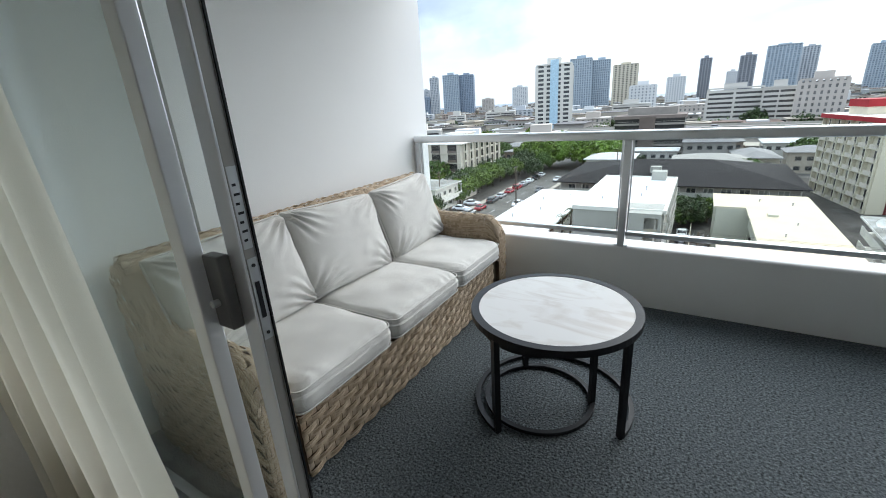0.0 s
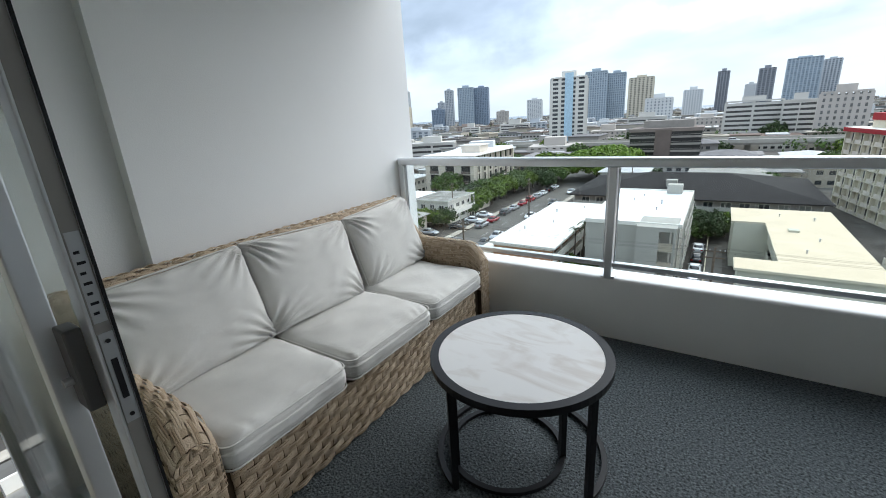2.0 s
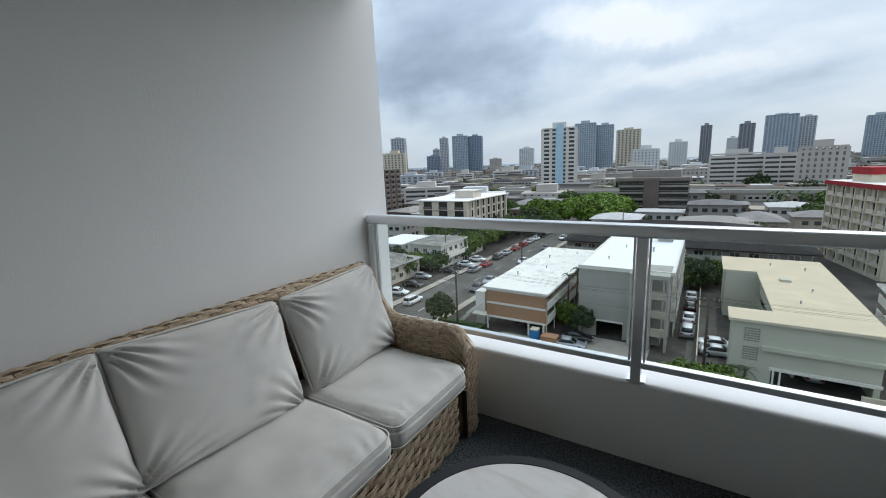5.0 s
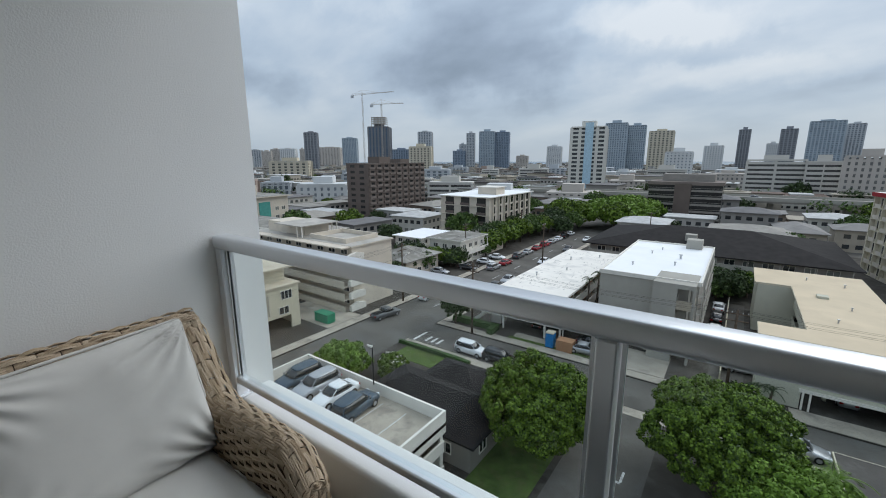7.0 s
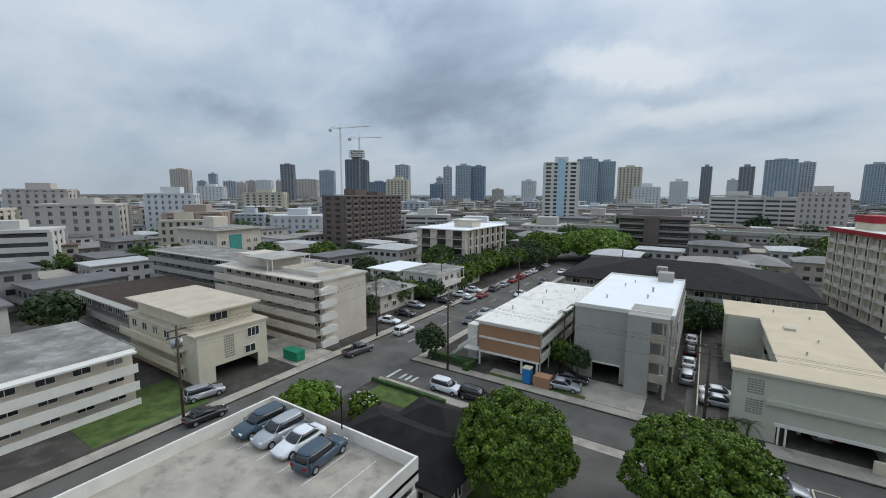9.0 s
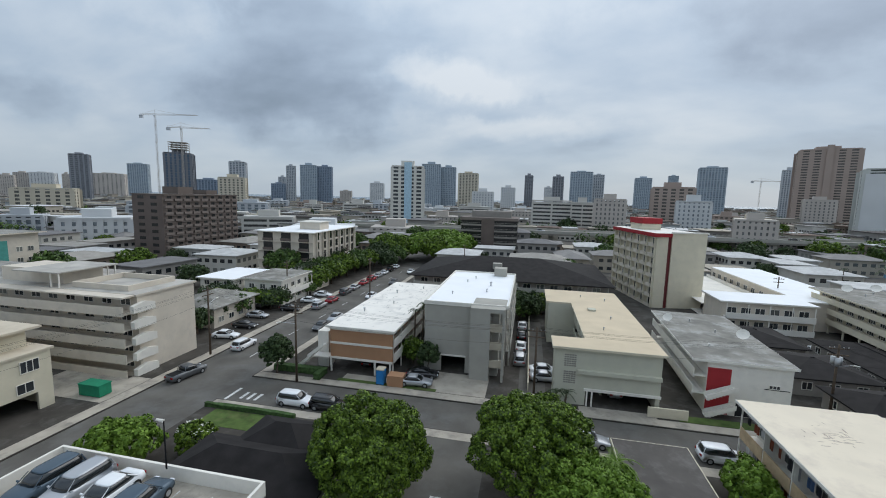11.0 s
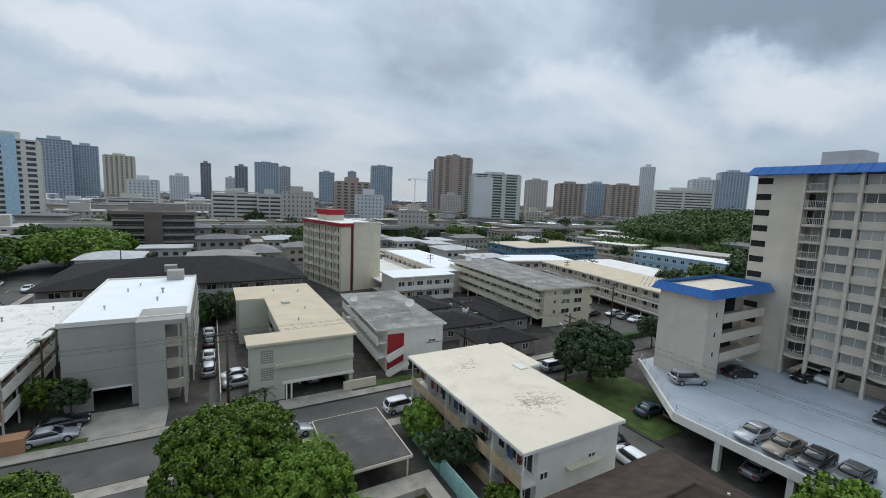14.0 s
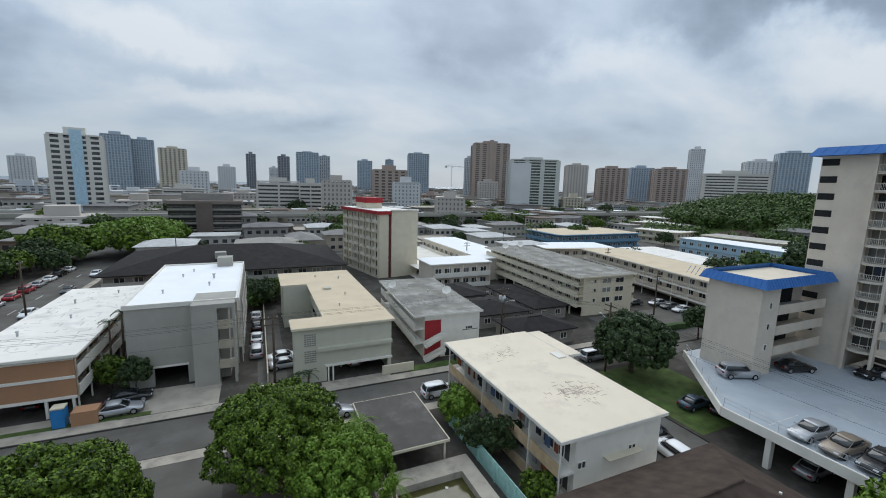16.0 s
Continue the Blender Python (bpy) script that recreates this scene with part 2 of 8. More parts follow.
M = {
    "stucco": mat("white_stucco", (0.83, 0.835, 0.83), 0.85, var=0.03, scale=0.8, bump=0.1, bscale=160, stain=0.06, stain_color=(0.6, 0.6, 0.6)),
    "ceiling": mat("ceiling_paint", (0.72, 0.72, 0.70), 0.9, var=0.03, bump=0.2, bscale=90),
    "carpet": mat("charcoal_carpet", (0.092, 0.105, 0.112), 0.95, var=0.75, scale=95, bump=1.0, bscale=110, stain=0.25, stain_color=(0.05, 0.055, 0.06), spec=0.1),
    "alu": mat("grey_aluminium", (0.80, 0.82, 0.845), 0.3, 0.6, var=0.05, bump=0.03),
    # darker aluminium: shade on the door's edge put into the colour
    "shadedalu": mat("shaded_edge_aluminium", (0.26, 0.25, 0.235), 0.45, 0.3, var=0.08, bump=0.03),
    "darkalu": mat("dark_bronze_aluminium", (0.14, 0.14, 0.14), 0.4, 0.5, var=0.1, bump=0.03),
    "glass": glass_mat("clear_glass", (0.965, 0.992, 0.988)),
    "wicker": mat("wicker_strands", (0.46, 0.345, 0.24), 0.55, var=0.35, scale=22, bump=0.6, bscale=300),
    "fabric": mat("grey_cushion_fabric", (0.645, 0.635, 0.61), 0.95, var=0.04, scale=5, bump=0.3, bscale=700, spec=0.1),
    "black": mat("black_steel", (0.02, 0.02, 0.022), 0.35, 0.3, var=0.1, bump=0.05),
    "curtain": mat("cream_curtain", (0.86, 0.81, 0.70), 0.9, var=0.06, scale=3, bump=0.3, bscale=500, spec=0.1),
    "asphalt": mat("asphalt", (0.117, 0.109, 0.097), 0.9, var=0.22, scale=0.25, bump=0.5, bscale=30, stain=0.5, stain_color=(0.165, 0.163, 0.158)),
    "concrete": mat("concrete", (0.408, 0.365, 0.304), 0.9, var=0.15, scale=0.5, bump=0.3, bscale=20, stain=0.6, stain_color=(0.16, 0.15, 0.14)),
    "lot": mat("dark_lot_paving", (0.065, 0.058, 0.050), 0.95, var=0.3, scale=0.3, bump=0.3, bscale=20, stain=0.5, stain_color=(0.16, 0.155, 0.14)),
    "grass": mat("grass", (0.078, 0.120, 0.033), 0.95, var=0.35, scale=0.8, bump=0.8, bscale=25, stain=0.5, stain_color=(0.13, 0.11, 0.06)),
    "hedge": mat("hedge_leaves", (0.05, 0.09, 0.03), 0.85, var=0.4, scale=3, bump=1, bscale=20),
    "white": mat("white_paint", (0.752, 0.720, 0.654), 0.75, var=0.06, scale=0.4, bump=0.15, stain=0.25, stain_color=(0.42, 0.41, 0.39)),
    "offwhite": mat("offwhite_paint", (0.627, 0.560, 0.468), 0.8, var=0.06, scale=0.4, bump=0.15, stain=0.3, stain_color=(0.38, 0.36, 0.33)),
    "cream": mat("cream_paint", (0.627, 0.570, 0.439), 0.8, var=0.06, scale=0.4, bump=0.15, stain=0.25, stain_color=(0.40, 0.38, 0.32)),
    "sage": mat("pale_sage_paint", (0.543, 0.530, 0.430), 0.8, var=0.05, scale=0.4, bump=0.15, stain=0.2, stain_color=(0.38, 0.38, 0.34)),
    "grey": mat("grey_paint", (0.376, 0.360, 0.318), 0.8, var=0.07, scale=0.4, bump=0.15, stain=0.2, stain_color=(0.27, 0.27, 0.26)),
    "midgrey": mat("mid_grey_paint", (0.282, 0.260, 0.234), 0.8, var=0.1, scale=0.4, bump=0.15, stain=0.3, stain_color=(0.17, 0.16, 0.15)),
    "salmon": mat("terracotta_paint", (0.40, 0.225, 0.13), 0.8, var=0.08, scale=0.4, bump=0.15, stain=0.25, stain_color=(0.30, 0.16, 0.10)),
    "tanrail": mat("tan_board_rail", (0.50, 0.37, 0.23), 0.75, var=0.15, scale=1.2, bump=0.2, stain=0.3, stain_color=(0.3, 0.2, 0.12)),
    "stairbeige": mat("beige_stair_panel", (0.42, 0.37, 0.29), 0.8, var=0.1, scale=0.6, bump=0.1, stain=0.3, stain_color=(0.3, 0.26, 0.2)),
    "brown": mat("brown_masonry", (0.15, 0.12, 0.105), 0.85, var=0.12, scale=0.3, bump=0.2),
    "brownlight": mat("brown_slab_edge", (0.20, 0.166, 0.147), 0.85, var=0.1, scale=0.3, bump=0.2),
    "red": mat("red_paint", (0.33, 0.03, 0.035), 0.7, var=0.1, scale=0.5, bump=0.1),
    "maroon": mat("dark_maroon_paint", (0.13, 0.03, 0.03), 0.75, var=0.1, scale=0.5, bump=0.1),
    "blue": mat("blue_metal_fascia", (0.05, 0.17, 0.46), 0.5, var=0.08, scale=0.8, bump=0.1),
    "lightblue": mat("pale_blue_paint", (0.36, 0.50, 0.58), 0.8, var=0.07, scale=0.5, bump=0.1),
    "deepblue": mat("faded_teal_blue_paint", (0.13, 0.24, 0.33), 0.8, var=0.08, scale=0.5, bump=0.1),
    "teal": mat("teal_panel", (0.08, 0.30, 0.26), 0.7, var=0.1, bump=0.1),
    "roofwhite": mat("white_roof_membrane", (0.815, 0.780, 0.720), 0.85, var=0.05, scale=0.25, bump=0.3, bscale=3, stain=0.55, stain_color=(0.45, 0.44, 0.42)),
    "roofclean": mat("clean_white_roof_membrane", (0.86, 0.87, 0.88), 0.85, var=0.03, scale=0.2, bump=0.2, bscale=3, stain=0.15, stain_color=(0.6, 0.6, 0.6)),
    "roofcream": mat("cream_roof_coating", (0.62, 0.515, 0.37), 0.85, var=0.06, scale=0.25, bump=0.25, bscale=3, stain=0.3, stain_color=(0.46, 0.37, 0.26)),
    "roofivory": mat("ivory_roof_coating", (0.752, 0.660, 0.524), 0.85, var=0.05, scale=0.25, bump=0.3, bscale=3, stain=0.45, stain_color=(0.50, 0.42, 0.36)),
    "rooftan": mat("pale_tan_roof_coating", (0.56, 0.49, 0.385), 0.88, var=0.08, scale=0.3, bump=0.25, bscale=3, stain=0.5, stain_color=(0.40, 0.33, 0.25)),
    "roofpale": mat("stained_pale_grey_roof", (0.439, 0.415, 0.374), 0.9, var=0.15, scale=0.3, bump=0.3, bscale=3, stain=0.6, stain_color=(0.27, 0.26, 0.25)),
    "roofgrey": mat("weathered_grey_roof", (0.230, 0.220, 0.196), 0.9, var=0.3, scale=0.35, bump=0.4, bscale=4, stain=0.8, stain_color=(0.42, 0.42, 0.40)),
    "roofdark": mat("dark_shingle_roof", (0.020, 0.018, 0.018), 0.9, var=0.3, scale=0.7, bump=0.8, bscale=6),
    "roofshed": mat("wet_dark_flat_roof", (0.040, 0.035, 0.032), 0.5, var=0.35, scale=0.5, bump=0.2, bscale=3, stain=0.6, stain_color=(0.11, 0.105, 0.10)),
    "roofbrown": mat("brown_shingle_roof", (0.06, 0.043, 0.034), 0.9, var=0.3, scale=0.9, bump=0.8, bscale=6),
    "deck": mat("pale_blue_grey_deck_coating", (0.40, 0.44, 0.48), 0.55, var=0.08, scale=0.3, bump=0.1, stain=0.45, stain_color=(0.56, 0.57, 0.57)),
    # near-black, mostly for panels that paint the shade inside openings
    "dark": mat("near_black_fill", (0.025, 0.025, 0.026), 0.9, var=0.2, bump=0),
    "win": mat("window_glass_dark", (0.045, 0.055, 0.062), 0.12, var=0.3, bump=0, spec=0.7, rnd=0.7),
    "bronze": mat("bronze_window_glass", (0.03, 0.03, 0.03), 0.15, var=0.3, bump=0, spec=0.6),
    "bark": mat("tree_bark", (0.11, 0.085, 0.065), 0.95, var=0.3, scale=6, bump=1, bscale=30),
    "wood": mat("weathered_pole_wood", (0.10, 0.075, 0.055), 0.9, var=0.3, scale=4, bump=0.6, bscale=60),
    "metal": mat("galvanised_metal", (0.45, 0.46, 0.47), 0.4, 0.6, var=0.1, bump=0.05),
    "tyre": mat("tyre_rubber", (0.02, 0.02, 0.02), 0.85, bump=0.1),
    "carglass": mat("car_glass", (0.012, 0.015, 0.017), 0.05, var=0.1, bump=0, spec=0.8),
    "lamp": mat("headlamp_lens", (0.7, 0.72, 0.75), 0.1, var=0.05, bump=0, spec=0.8),
    "taillamp": mat("tail_lamp_lens", (0.30, 0.01, 0.01), 0.15, var=0.05, bump=0),
    "marking": mat("worn_road_paint", (0.62, 0.62, 0.60), 0.85, var=0.2, scale=3, bump=0.1, stain=0.8, stain_color=(0.15, 0.15, 0.15)),
    "yellow": mat("yellow_paint", (0.55, 0.38, 0.03), 0.7),
    "bluebin": mat("blue_plastic", (0.03, 0.20, 0.48), 0.5, var=0.08),
    "green": mat("green_plastic", (0.02, 0.22, 0.12), 0.5, var=0.1),
    "poolwater": mat("murky_pool_water", (0.07, 0.065, 0.02), 0.08, var=0.2, bump=0.05, spec=0.6),
    "roomwall": mat("room_wall_paint", (0.84, 0.83, 0.80), 0.9, var=0.03),
    "roomfloor": mat("room_floor", (0.48, 0.43, 0.37), 0.5, var=0.2, scale=3),
}


# soft creases in the cushion cloth
n_, l_ = M["fabric"].node_tree.nodes, M["fabric"].node_tree.links
cr_map, cr_noise, cr_bump = n_.new("ShaderNodeMapping"), n_.new("ShaderNodeTexNoise"), n_.new("ShaderNodeBump")
cr_map.inputs["Rotation"].default_value, cr_map.inputs["Scale"].default_value = (0.5, 0.4, 0.9), (9.0, 2.6, 4.0)
cr_noise.noise_type = "RIDGED_MULTIFRACTAL"
cr_noise.inputs["Scale"].default_value, cr_noise.inputs["Detail"].default_value, cr_noise.inputs["Distortion"].default_value = 1.0, 1.5, 0.6
cr_bump.inputs["Strength"].default_value, cr_bump.inputs["Distance"].default_value = 0.14, 0.02
l_.new(n_["Texture Coordinate"].outputs["Object"], cr_map.inputs[0]), l_.new(cr_map.outputs[0], cr_noise.inputs["Vector"]), l_.new(cr_noise.outputs[0], cr_bump.inputs["Height"])
l_.new(n_["Bump"].outputs[0], cr_bump.inputs["Normal"]), l_.new(cr_bump.outputs[0], n_["Principled BSDF"].inputs["Normal"])

for mname, share in (("curtain", 0.62),):
    mt = M[mname]
    n_, l_ = mt.node_tree.nodes, mt.node_tree.links
    tl, mx_ = n_.new("ShaderNodeBsdfTranslucent"), n_.new("ShaderNodeMixShader")
    tl.inputs[0].default_value = (0.97, 0.93, 0.83, 1)
    mx_.inputs[0].default_value = share
    l_.new(n_["Principled BSDF"].outputs[0], mx_.inputs[1]), l_.new(tl.outputs[0], mx_.inputs[2]), l_.new(mx_.outputs[0], n_["Material Output"].inputs[0])


n_, l_ = M["win"].node_tree.nodes, M["win"].node_tree.links      # some windows have pale blinds behind the glass
oi_, rp_ = n_.new("ShaderNodeObjectInfo"), n_.new("ShaderNodeValToRGB")
rp_.color_ramp.interpolation = "CONSTANT"
for i_, (at, c_) in enumerate(((0.0, (0.022, 0.026, 0.03)), (0.35, (0.05, 0.055, 0.06)), (0.6, (0.11, 0.115, 0.11)), (0.78, (0.22, 0.22, 0.20)), (0.9, (0.035, 0.04, 0.045)))):
    el = rp_.color_ramp.elements[i_] if i_ < 2 else rp_.color_ramp.elements.new(at)
    el.position, el.color = at, (*c_, 1)
l_.new(oi_.outputs["Random"], rp_.inputs[0]), l_.new(rp_.outputs[0], n_["Principled BSDF"].inputs["Base Color"])


M["winpale"] = mat("window_with_pale_drapes", (0.3, 0.3, 0.28), 0.25, bump=0, spec=0.6)
n_, l_ = M["winpale"].node_tree.nodes, M["winpale"].node_tree.links
oi_, rp_ = n_.new("ShaderNodeObjectInfo"), n_.new("ShaderNodeValToRGB")
rp_.color_ramp.interpolation = "CONSTANT"
for i_, (at, c_) in enumerate(((0.0, (0.30, 0.30, 0.28)), (0.3, (0.42, 0.42, 0.39)), (0.55, (0.22, 0.225, 0.22)), (0.75, (0.07, 0.075, 0.078)), (0.9, (0.34, 0.32, 0.28)))):
    el = rp_.color_ramp.elements[i_] if i_ < 2 else rp_.color_ramp.elements.new(at)
    el.position, el.color = at, (*c_, 1)
l_.new(oi_.outputs["Random"], rp_.inputs[0]), l_.new(rp_.outputs[0], n_["Principled BSDF"].inputs["Base Color"])


def leaf_mat(name, dark, light):
    m = mat(name, dark, 0.6, bump=0)
    n, l = m.node_tree.nodes, m.node_tree.links
    g, r = n.new("ShaderNodeNewGeometry"), n.new("ShaderNodeValToRGB")
    r.color_ramp.elements[0].color, r.color_ramp.elements[1].color = (*dark, 1), (*light, 1)
    l.new(g.outputs["Random Per Island"], r.inputs[0])
    b = n["Principled BSDF"]
    l.new(r.outputs[0], b.inputs["Base Color"])
    b.inputs["Specular IOR Level"].default_value = 0.25
    return m


M["leaf"] = leaf_mat("glossy_tree_leaves", (0.016, 0.036, 0.005), (0.15, 0.235, 0.022))
M["leafbright"] = leaf_mat("bright_tree_leaves", (0.075, 0.14, 0.014), (0.16, 0.26, 0.03))
M["leafmid"] = leaf_mat("mid_green_tree_leaves", (0.026, 0.052, 0.011), (0.10, 0.165, 0.036))
M["leafdark"] = leaf_mat("dull_tree_leaves", (0.016, 0.032, 0.010), (0.065, 0.10, 0.035))
for mname, shades in (("wicker", ((0.36, 0.26, 0.17), (0.52, 0.405, 0.285), (0.63, 0.505, 0.375), (0.44, 0.335, 0.225), (0.57, 0.45, 0.33))),):
    n_, l_ = M[mname].node_tree.nodes, M[mname].node_tree.links
    g_, r_ = n_.new("ShaderNodeNewGeometry"), n_.new("ShaderNodeValToRGB")
    for i_, c_ in enumerate(shades):
        el = r_.color_ramp.elements[i_] if i_ < 2 else r_.color_ramp.elements.new(i_ / 5)
        el.position, el.color = i_ / 5, (*c_, 1)
    l_.new(g_.outputs["Random Per Island"], r_.inputs[0])
    l_.new(r_.outputs[0], n_["Principled BSDF"].inputs["Base Color"])
# wicker darkened to put the shade of the weave's gaps into the colour
M["wickershade"] = mat("shaded_wicker_frame", (0.10, 0.07, 0.045), 0.9, bump=0.2)
M["flower"] = mat("white_blossom", (0.75, 0.74, 0.66), 0.8, bump=0)


# ---- building blocks ----
def box(bm, x0, y0, z0, x1, y1, z1):
    x0, x1, y0, y1, z0, z1 = min(x0, x1), max(x0, x1), min(y0, y1), max(y0, y1), min(z0, z1), max(z0, z1)
    v = [bm.verts.new(p) for p in ((x0, y0, z0), (x1, y0, z0), (x1, y1, z0), (x0, y1, z0), (x0, y0, z1), (x1, y0, z1), (x1, y1, z1), (x0, y1, z1))]
    for f in ((0, 3, 2, 1), (4, 5, 6, 7), (0, 1, 5, 4), (1, 2, 6, 5), (2, 3, 7, 6), (3, 0, 4, 7)):
        bm.faces.new([v[i] for i in f])
    return v


def quad(bm, *pts):
    return bm.faces.new([bm.verts.new(p) for p in pts])


def rod(bm, a, b, r, seg=8, r2=None):
    """A round bar from a to b."""
    a, b = Vector(a), Vector(b)
    r2 = r if r2 is None else r2
    q = (b - a).to_track_quat("Z", "Y").to_matrix()
    ra = [bm.verts.new(a + q @ Vector((r * math.cos(i * math.tau / seg), r * math.sin(i * math.tau / seg), 0))) for i in range(seg)]
    rb = [bm.verts.new(b + q @ Vector((r2 * math.cos(i * math.tau / seg), r2 * math.sin(i * math.tau / seg), 0))) for i in range(seg)]
    for i in range(seg):
        bm.faces.new((ra[i], ra[(i + 1) % seg], rb[(i + 1) % seg], rb[i]))
    bm.faces.new(ra[::-1]), bm.faces.new(rb)


def bevelled(bm, w, seg=2):
    bmesh.ops.bevel(bm, geom=bm.edges[:], offset=w, segments=seg, affect="EDGES", profile=0.5)
    return bm


def mesh(name, bm, material, smooth=False):
    me = bpy.data.meshes.new(name)
    bm.to_mesh(me)
    bm.free()
    me.materials.append(M[material] if isinstance(material, str) else material)
    if smooth:
        for p in me.polygons:
            p.use_smooth = True
    return me


SPLIT = {"wall", "roof_covering", "roof_deck", "parapet", "coping", "stair_tower", "ledge", "fin_wall", "balcony_front"}


def part(name, bm, material, parent, label="", smooth=False):
    if name in SPLIT and len(bm.verts) > 8:
        bm.verts.ensure_lookup_table()
        bm.verts.index_update()
        cos = [v.co.copy() for v in bm.verts]
        faces = [[v.index for v in f.verts] for f in bm.faces]
        bm.free()
        for i in range(0, len(cos), 8):
            b1 = bmesh.new()
            vv = [b1.verts.new(c) for c in cos[i:i + 8]]
            for f in faces[i // 8 * 6:i // 8 * 6 + 6]:
                b1.faces.new([vv[k - i] for k in f])
            ob = part(name, b1, material, parent, label)
        return ob
    ob = new(name, mesh(name, bm, material, smooth))
    ob.parent = parent
    return tagged(ob, label)


def solid(name, bm, material, label, category, kind="", smooth=False, group=""):
    return tagged(new(name, mesh(name, bm, material, smooth)), label, category, group, kind)


def thing(name, m, label, category, group="", kind=""):
    ob = new(name)
    ob.empty_display_size = 0.2
    ob.matrix_world = m
    return tagged(ob, label, category, group, kind)


def one(*b):
    bm = bmesh.new()
    box(bm, *b)
    return bm

# ---- the balcony ----
CZ, RAIL = 2.445, 1.132
DOOR_Y = -2.33

solid("balcony_floor", one(-0.3, DOOR_Y - 0.05, -0.25, 6.0, 0.35, 0.0), "carpet", "charcoal woven outdoor carpet covering the balcony floor", "floor", "structure")
solid("ceiling", one(-0.3, DOOR_Y - 0.06, CZ, 6.0, 0.06, CZ + 0.22), "ceiling", "plain painted concrete balcony soffit", "ceiling", "structure")
bm = bmesh.new()
box(bm, -0.25, -1.79, -0.25, 0.0, 0.18, CZ)
box(bm, -0.25, 0.062, CZ, 0.0, 0.18, CZ + 0.6)
box(bm, -0.25, DOOR_Y - 0.05, -0.25, -0.07, -1.79, CZ)
solid("wall_west", bm, "stucco", "white stucco partition wall with a shallow step", "wall", "structure")
bm = bmesh.new()
box(bm, 0.004, -0.02, -0.25, 6.0, 0.16, 0.405)
bevelled(bm, 0.02, 3)
solid("parapet", bm, "stucco", "low white stucco parapet below the glass railing", "wall", "structure", True)
solid("wall_east", one(6.0, DOOR_Y - 0.05, -0.25, 6.25, 0.18, CZ), "stucco", "white stucco end wall of the balcony", "wall", "structure")

rail = thing("glass_railing", pose(0, 0, 0), "grey aluminium railing with clear glass panels on the parapet", "railing")
bm = bmesh.new()
box(bm, 0.006, -0.036, RAIL - 0.055, 5.99, 0.036, RAIL)
part("top_rail", bevelled(bm, 0.012, 3), "alu", rail, "rounded grey aluminium handrail", True)
bm = bmesh.new()
box(bm, 0.03, -0.02, 0.475, 5.99, 0.02, 0.505)
part("bottom_rail", bevelled(bm, 0.005, 2), "alu", rail)
for px in (0.03, 1.565, 3.1, 4.6):
    bm = bmesh.new()
    box(bm, px - 0.022, -0.028, 0.402, px + 0.022, 0.028, RAIL - 0.056)
    part("post", bevelled(bm, 0.004, 2), "alu", rail)
    bm = bmesh.new()
    box(bm, px - 0.04, -0.018, 0.405, px + 0.04, 0.045, 0.413)
    part("foot_plate", bm, "alu", rail)
for a, b in ((0.06, 1.53), (1.60, 3.065), (3.135, 4.565), (4.635, 5.97)):
    g = part("glass_panel", one(a, -0.004, 0.506, b, 0.004, RAIL - 0.056), "glass", rail, "clear glass infill panel")
    g.visible_shadow = False
    for ex in (a - 0.004, b + 0.004):
        part("gasket", one(ex - 0.004, -0.008, 0.506, ex + 0.004, 0.008, RAIL - 0.056), "alu", rail)


# wall fittings
def hook(y, z, h, s):
    t = thing("wall_hook", pose(0.001, y, z), "small white plastic adhesive hook on the wall", "hook", "wall hooks")
    bm = bmesh.new()
    box(bm, 0, -0.011 * s, -h / 2, 0.006, 0.011 * s, h / 2)
    part("backing", bevelled(bm, 0.002, 2), "white", t, "", True)
    bm = bmesh.new()
    rod(bm, (0.004, 0, -h * 0.1), (0.02, 0, -h * 0.32), 0.004)
    rod(bm, (0.02, 0, -h * 0.32), (0.022, 0, -h * 0.05), 0.004)
    part("prong", bm, "white", t, "", True)


hook(-0.66, 2.335, 0.06, 1.0)
hook(-1.32, 2.345, 0.07, 1.1)
for y, z in ((-1.437, 2.112), (-1.447, 2.20)):
    bm = bmesh.new()
    rod(bm, (-0.002, y, z), (0.006, y, z), 0.005, 8)
    solid("screw_hole", bm, "black", "small dark screw plug in the white wall", "screw hole")

# ---- the room behind, closed ----
solid("room_floor", one(-0.3, -5.6, -0.25, 6.25, DOOR_Y - 0.052, -0.01), "roomfloor", "dark room floor inside the sliding door", "floor", "structure")
solid("room_ceiling", one(-0.3, -5.6, CZ, 6.25, DOOR_Y - 0.062, CZ + 0.2), "roomwall", "plain painted room ceiling", "ceiling", "structure")
solid("wall_south", one(-0.3, -5.8, -0.25, 6.25, -5.602, CZ + 0.2), "roomwall", "plain painted room wall", "wall", "structure")
solid("room_wall_west", one(-0.3, -5.6, -0.01, -0.08, DOOR_Y - 0.16, CZ), "roomwall", "plain painted room wall", "wall", "structure")
solid("room_wall_east", one(6.0, -5.6, -0.01, 6.25, DOOR_Y - 0.06, CZ), "roomwall", "plain painted room wall", "wall", "structure")

# ---- sliding doors ----


def stile_bar(bm, x0, x1, y0, y1):
    box(bm, x0, y0, 0.03, x1, y1, CZ - 0.05)


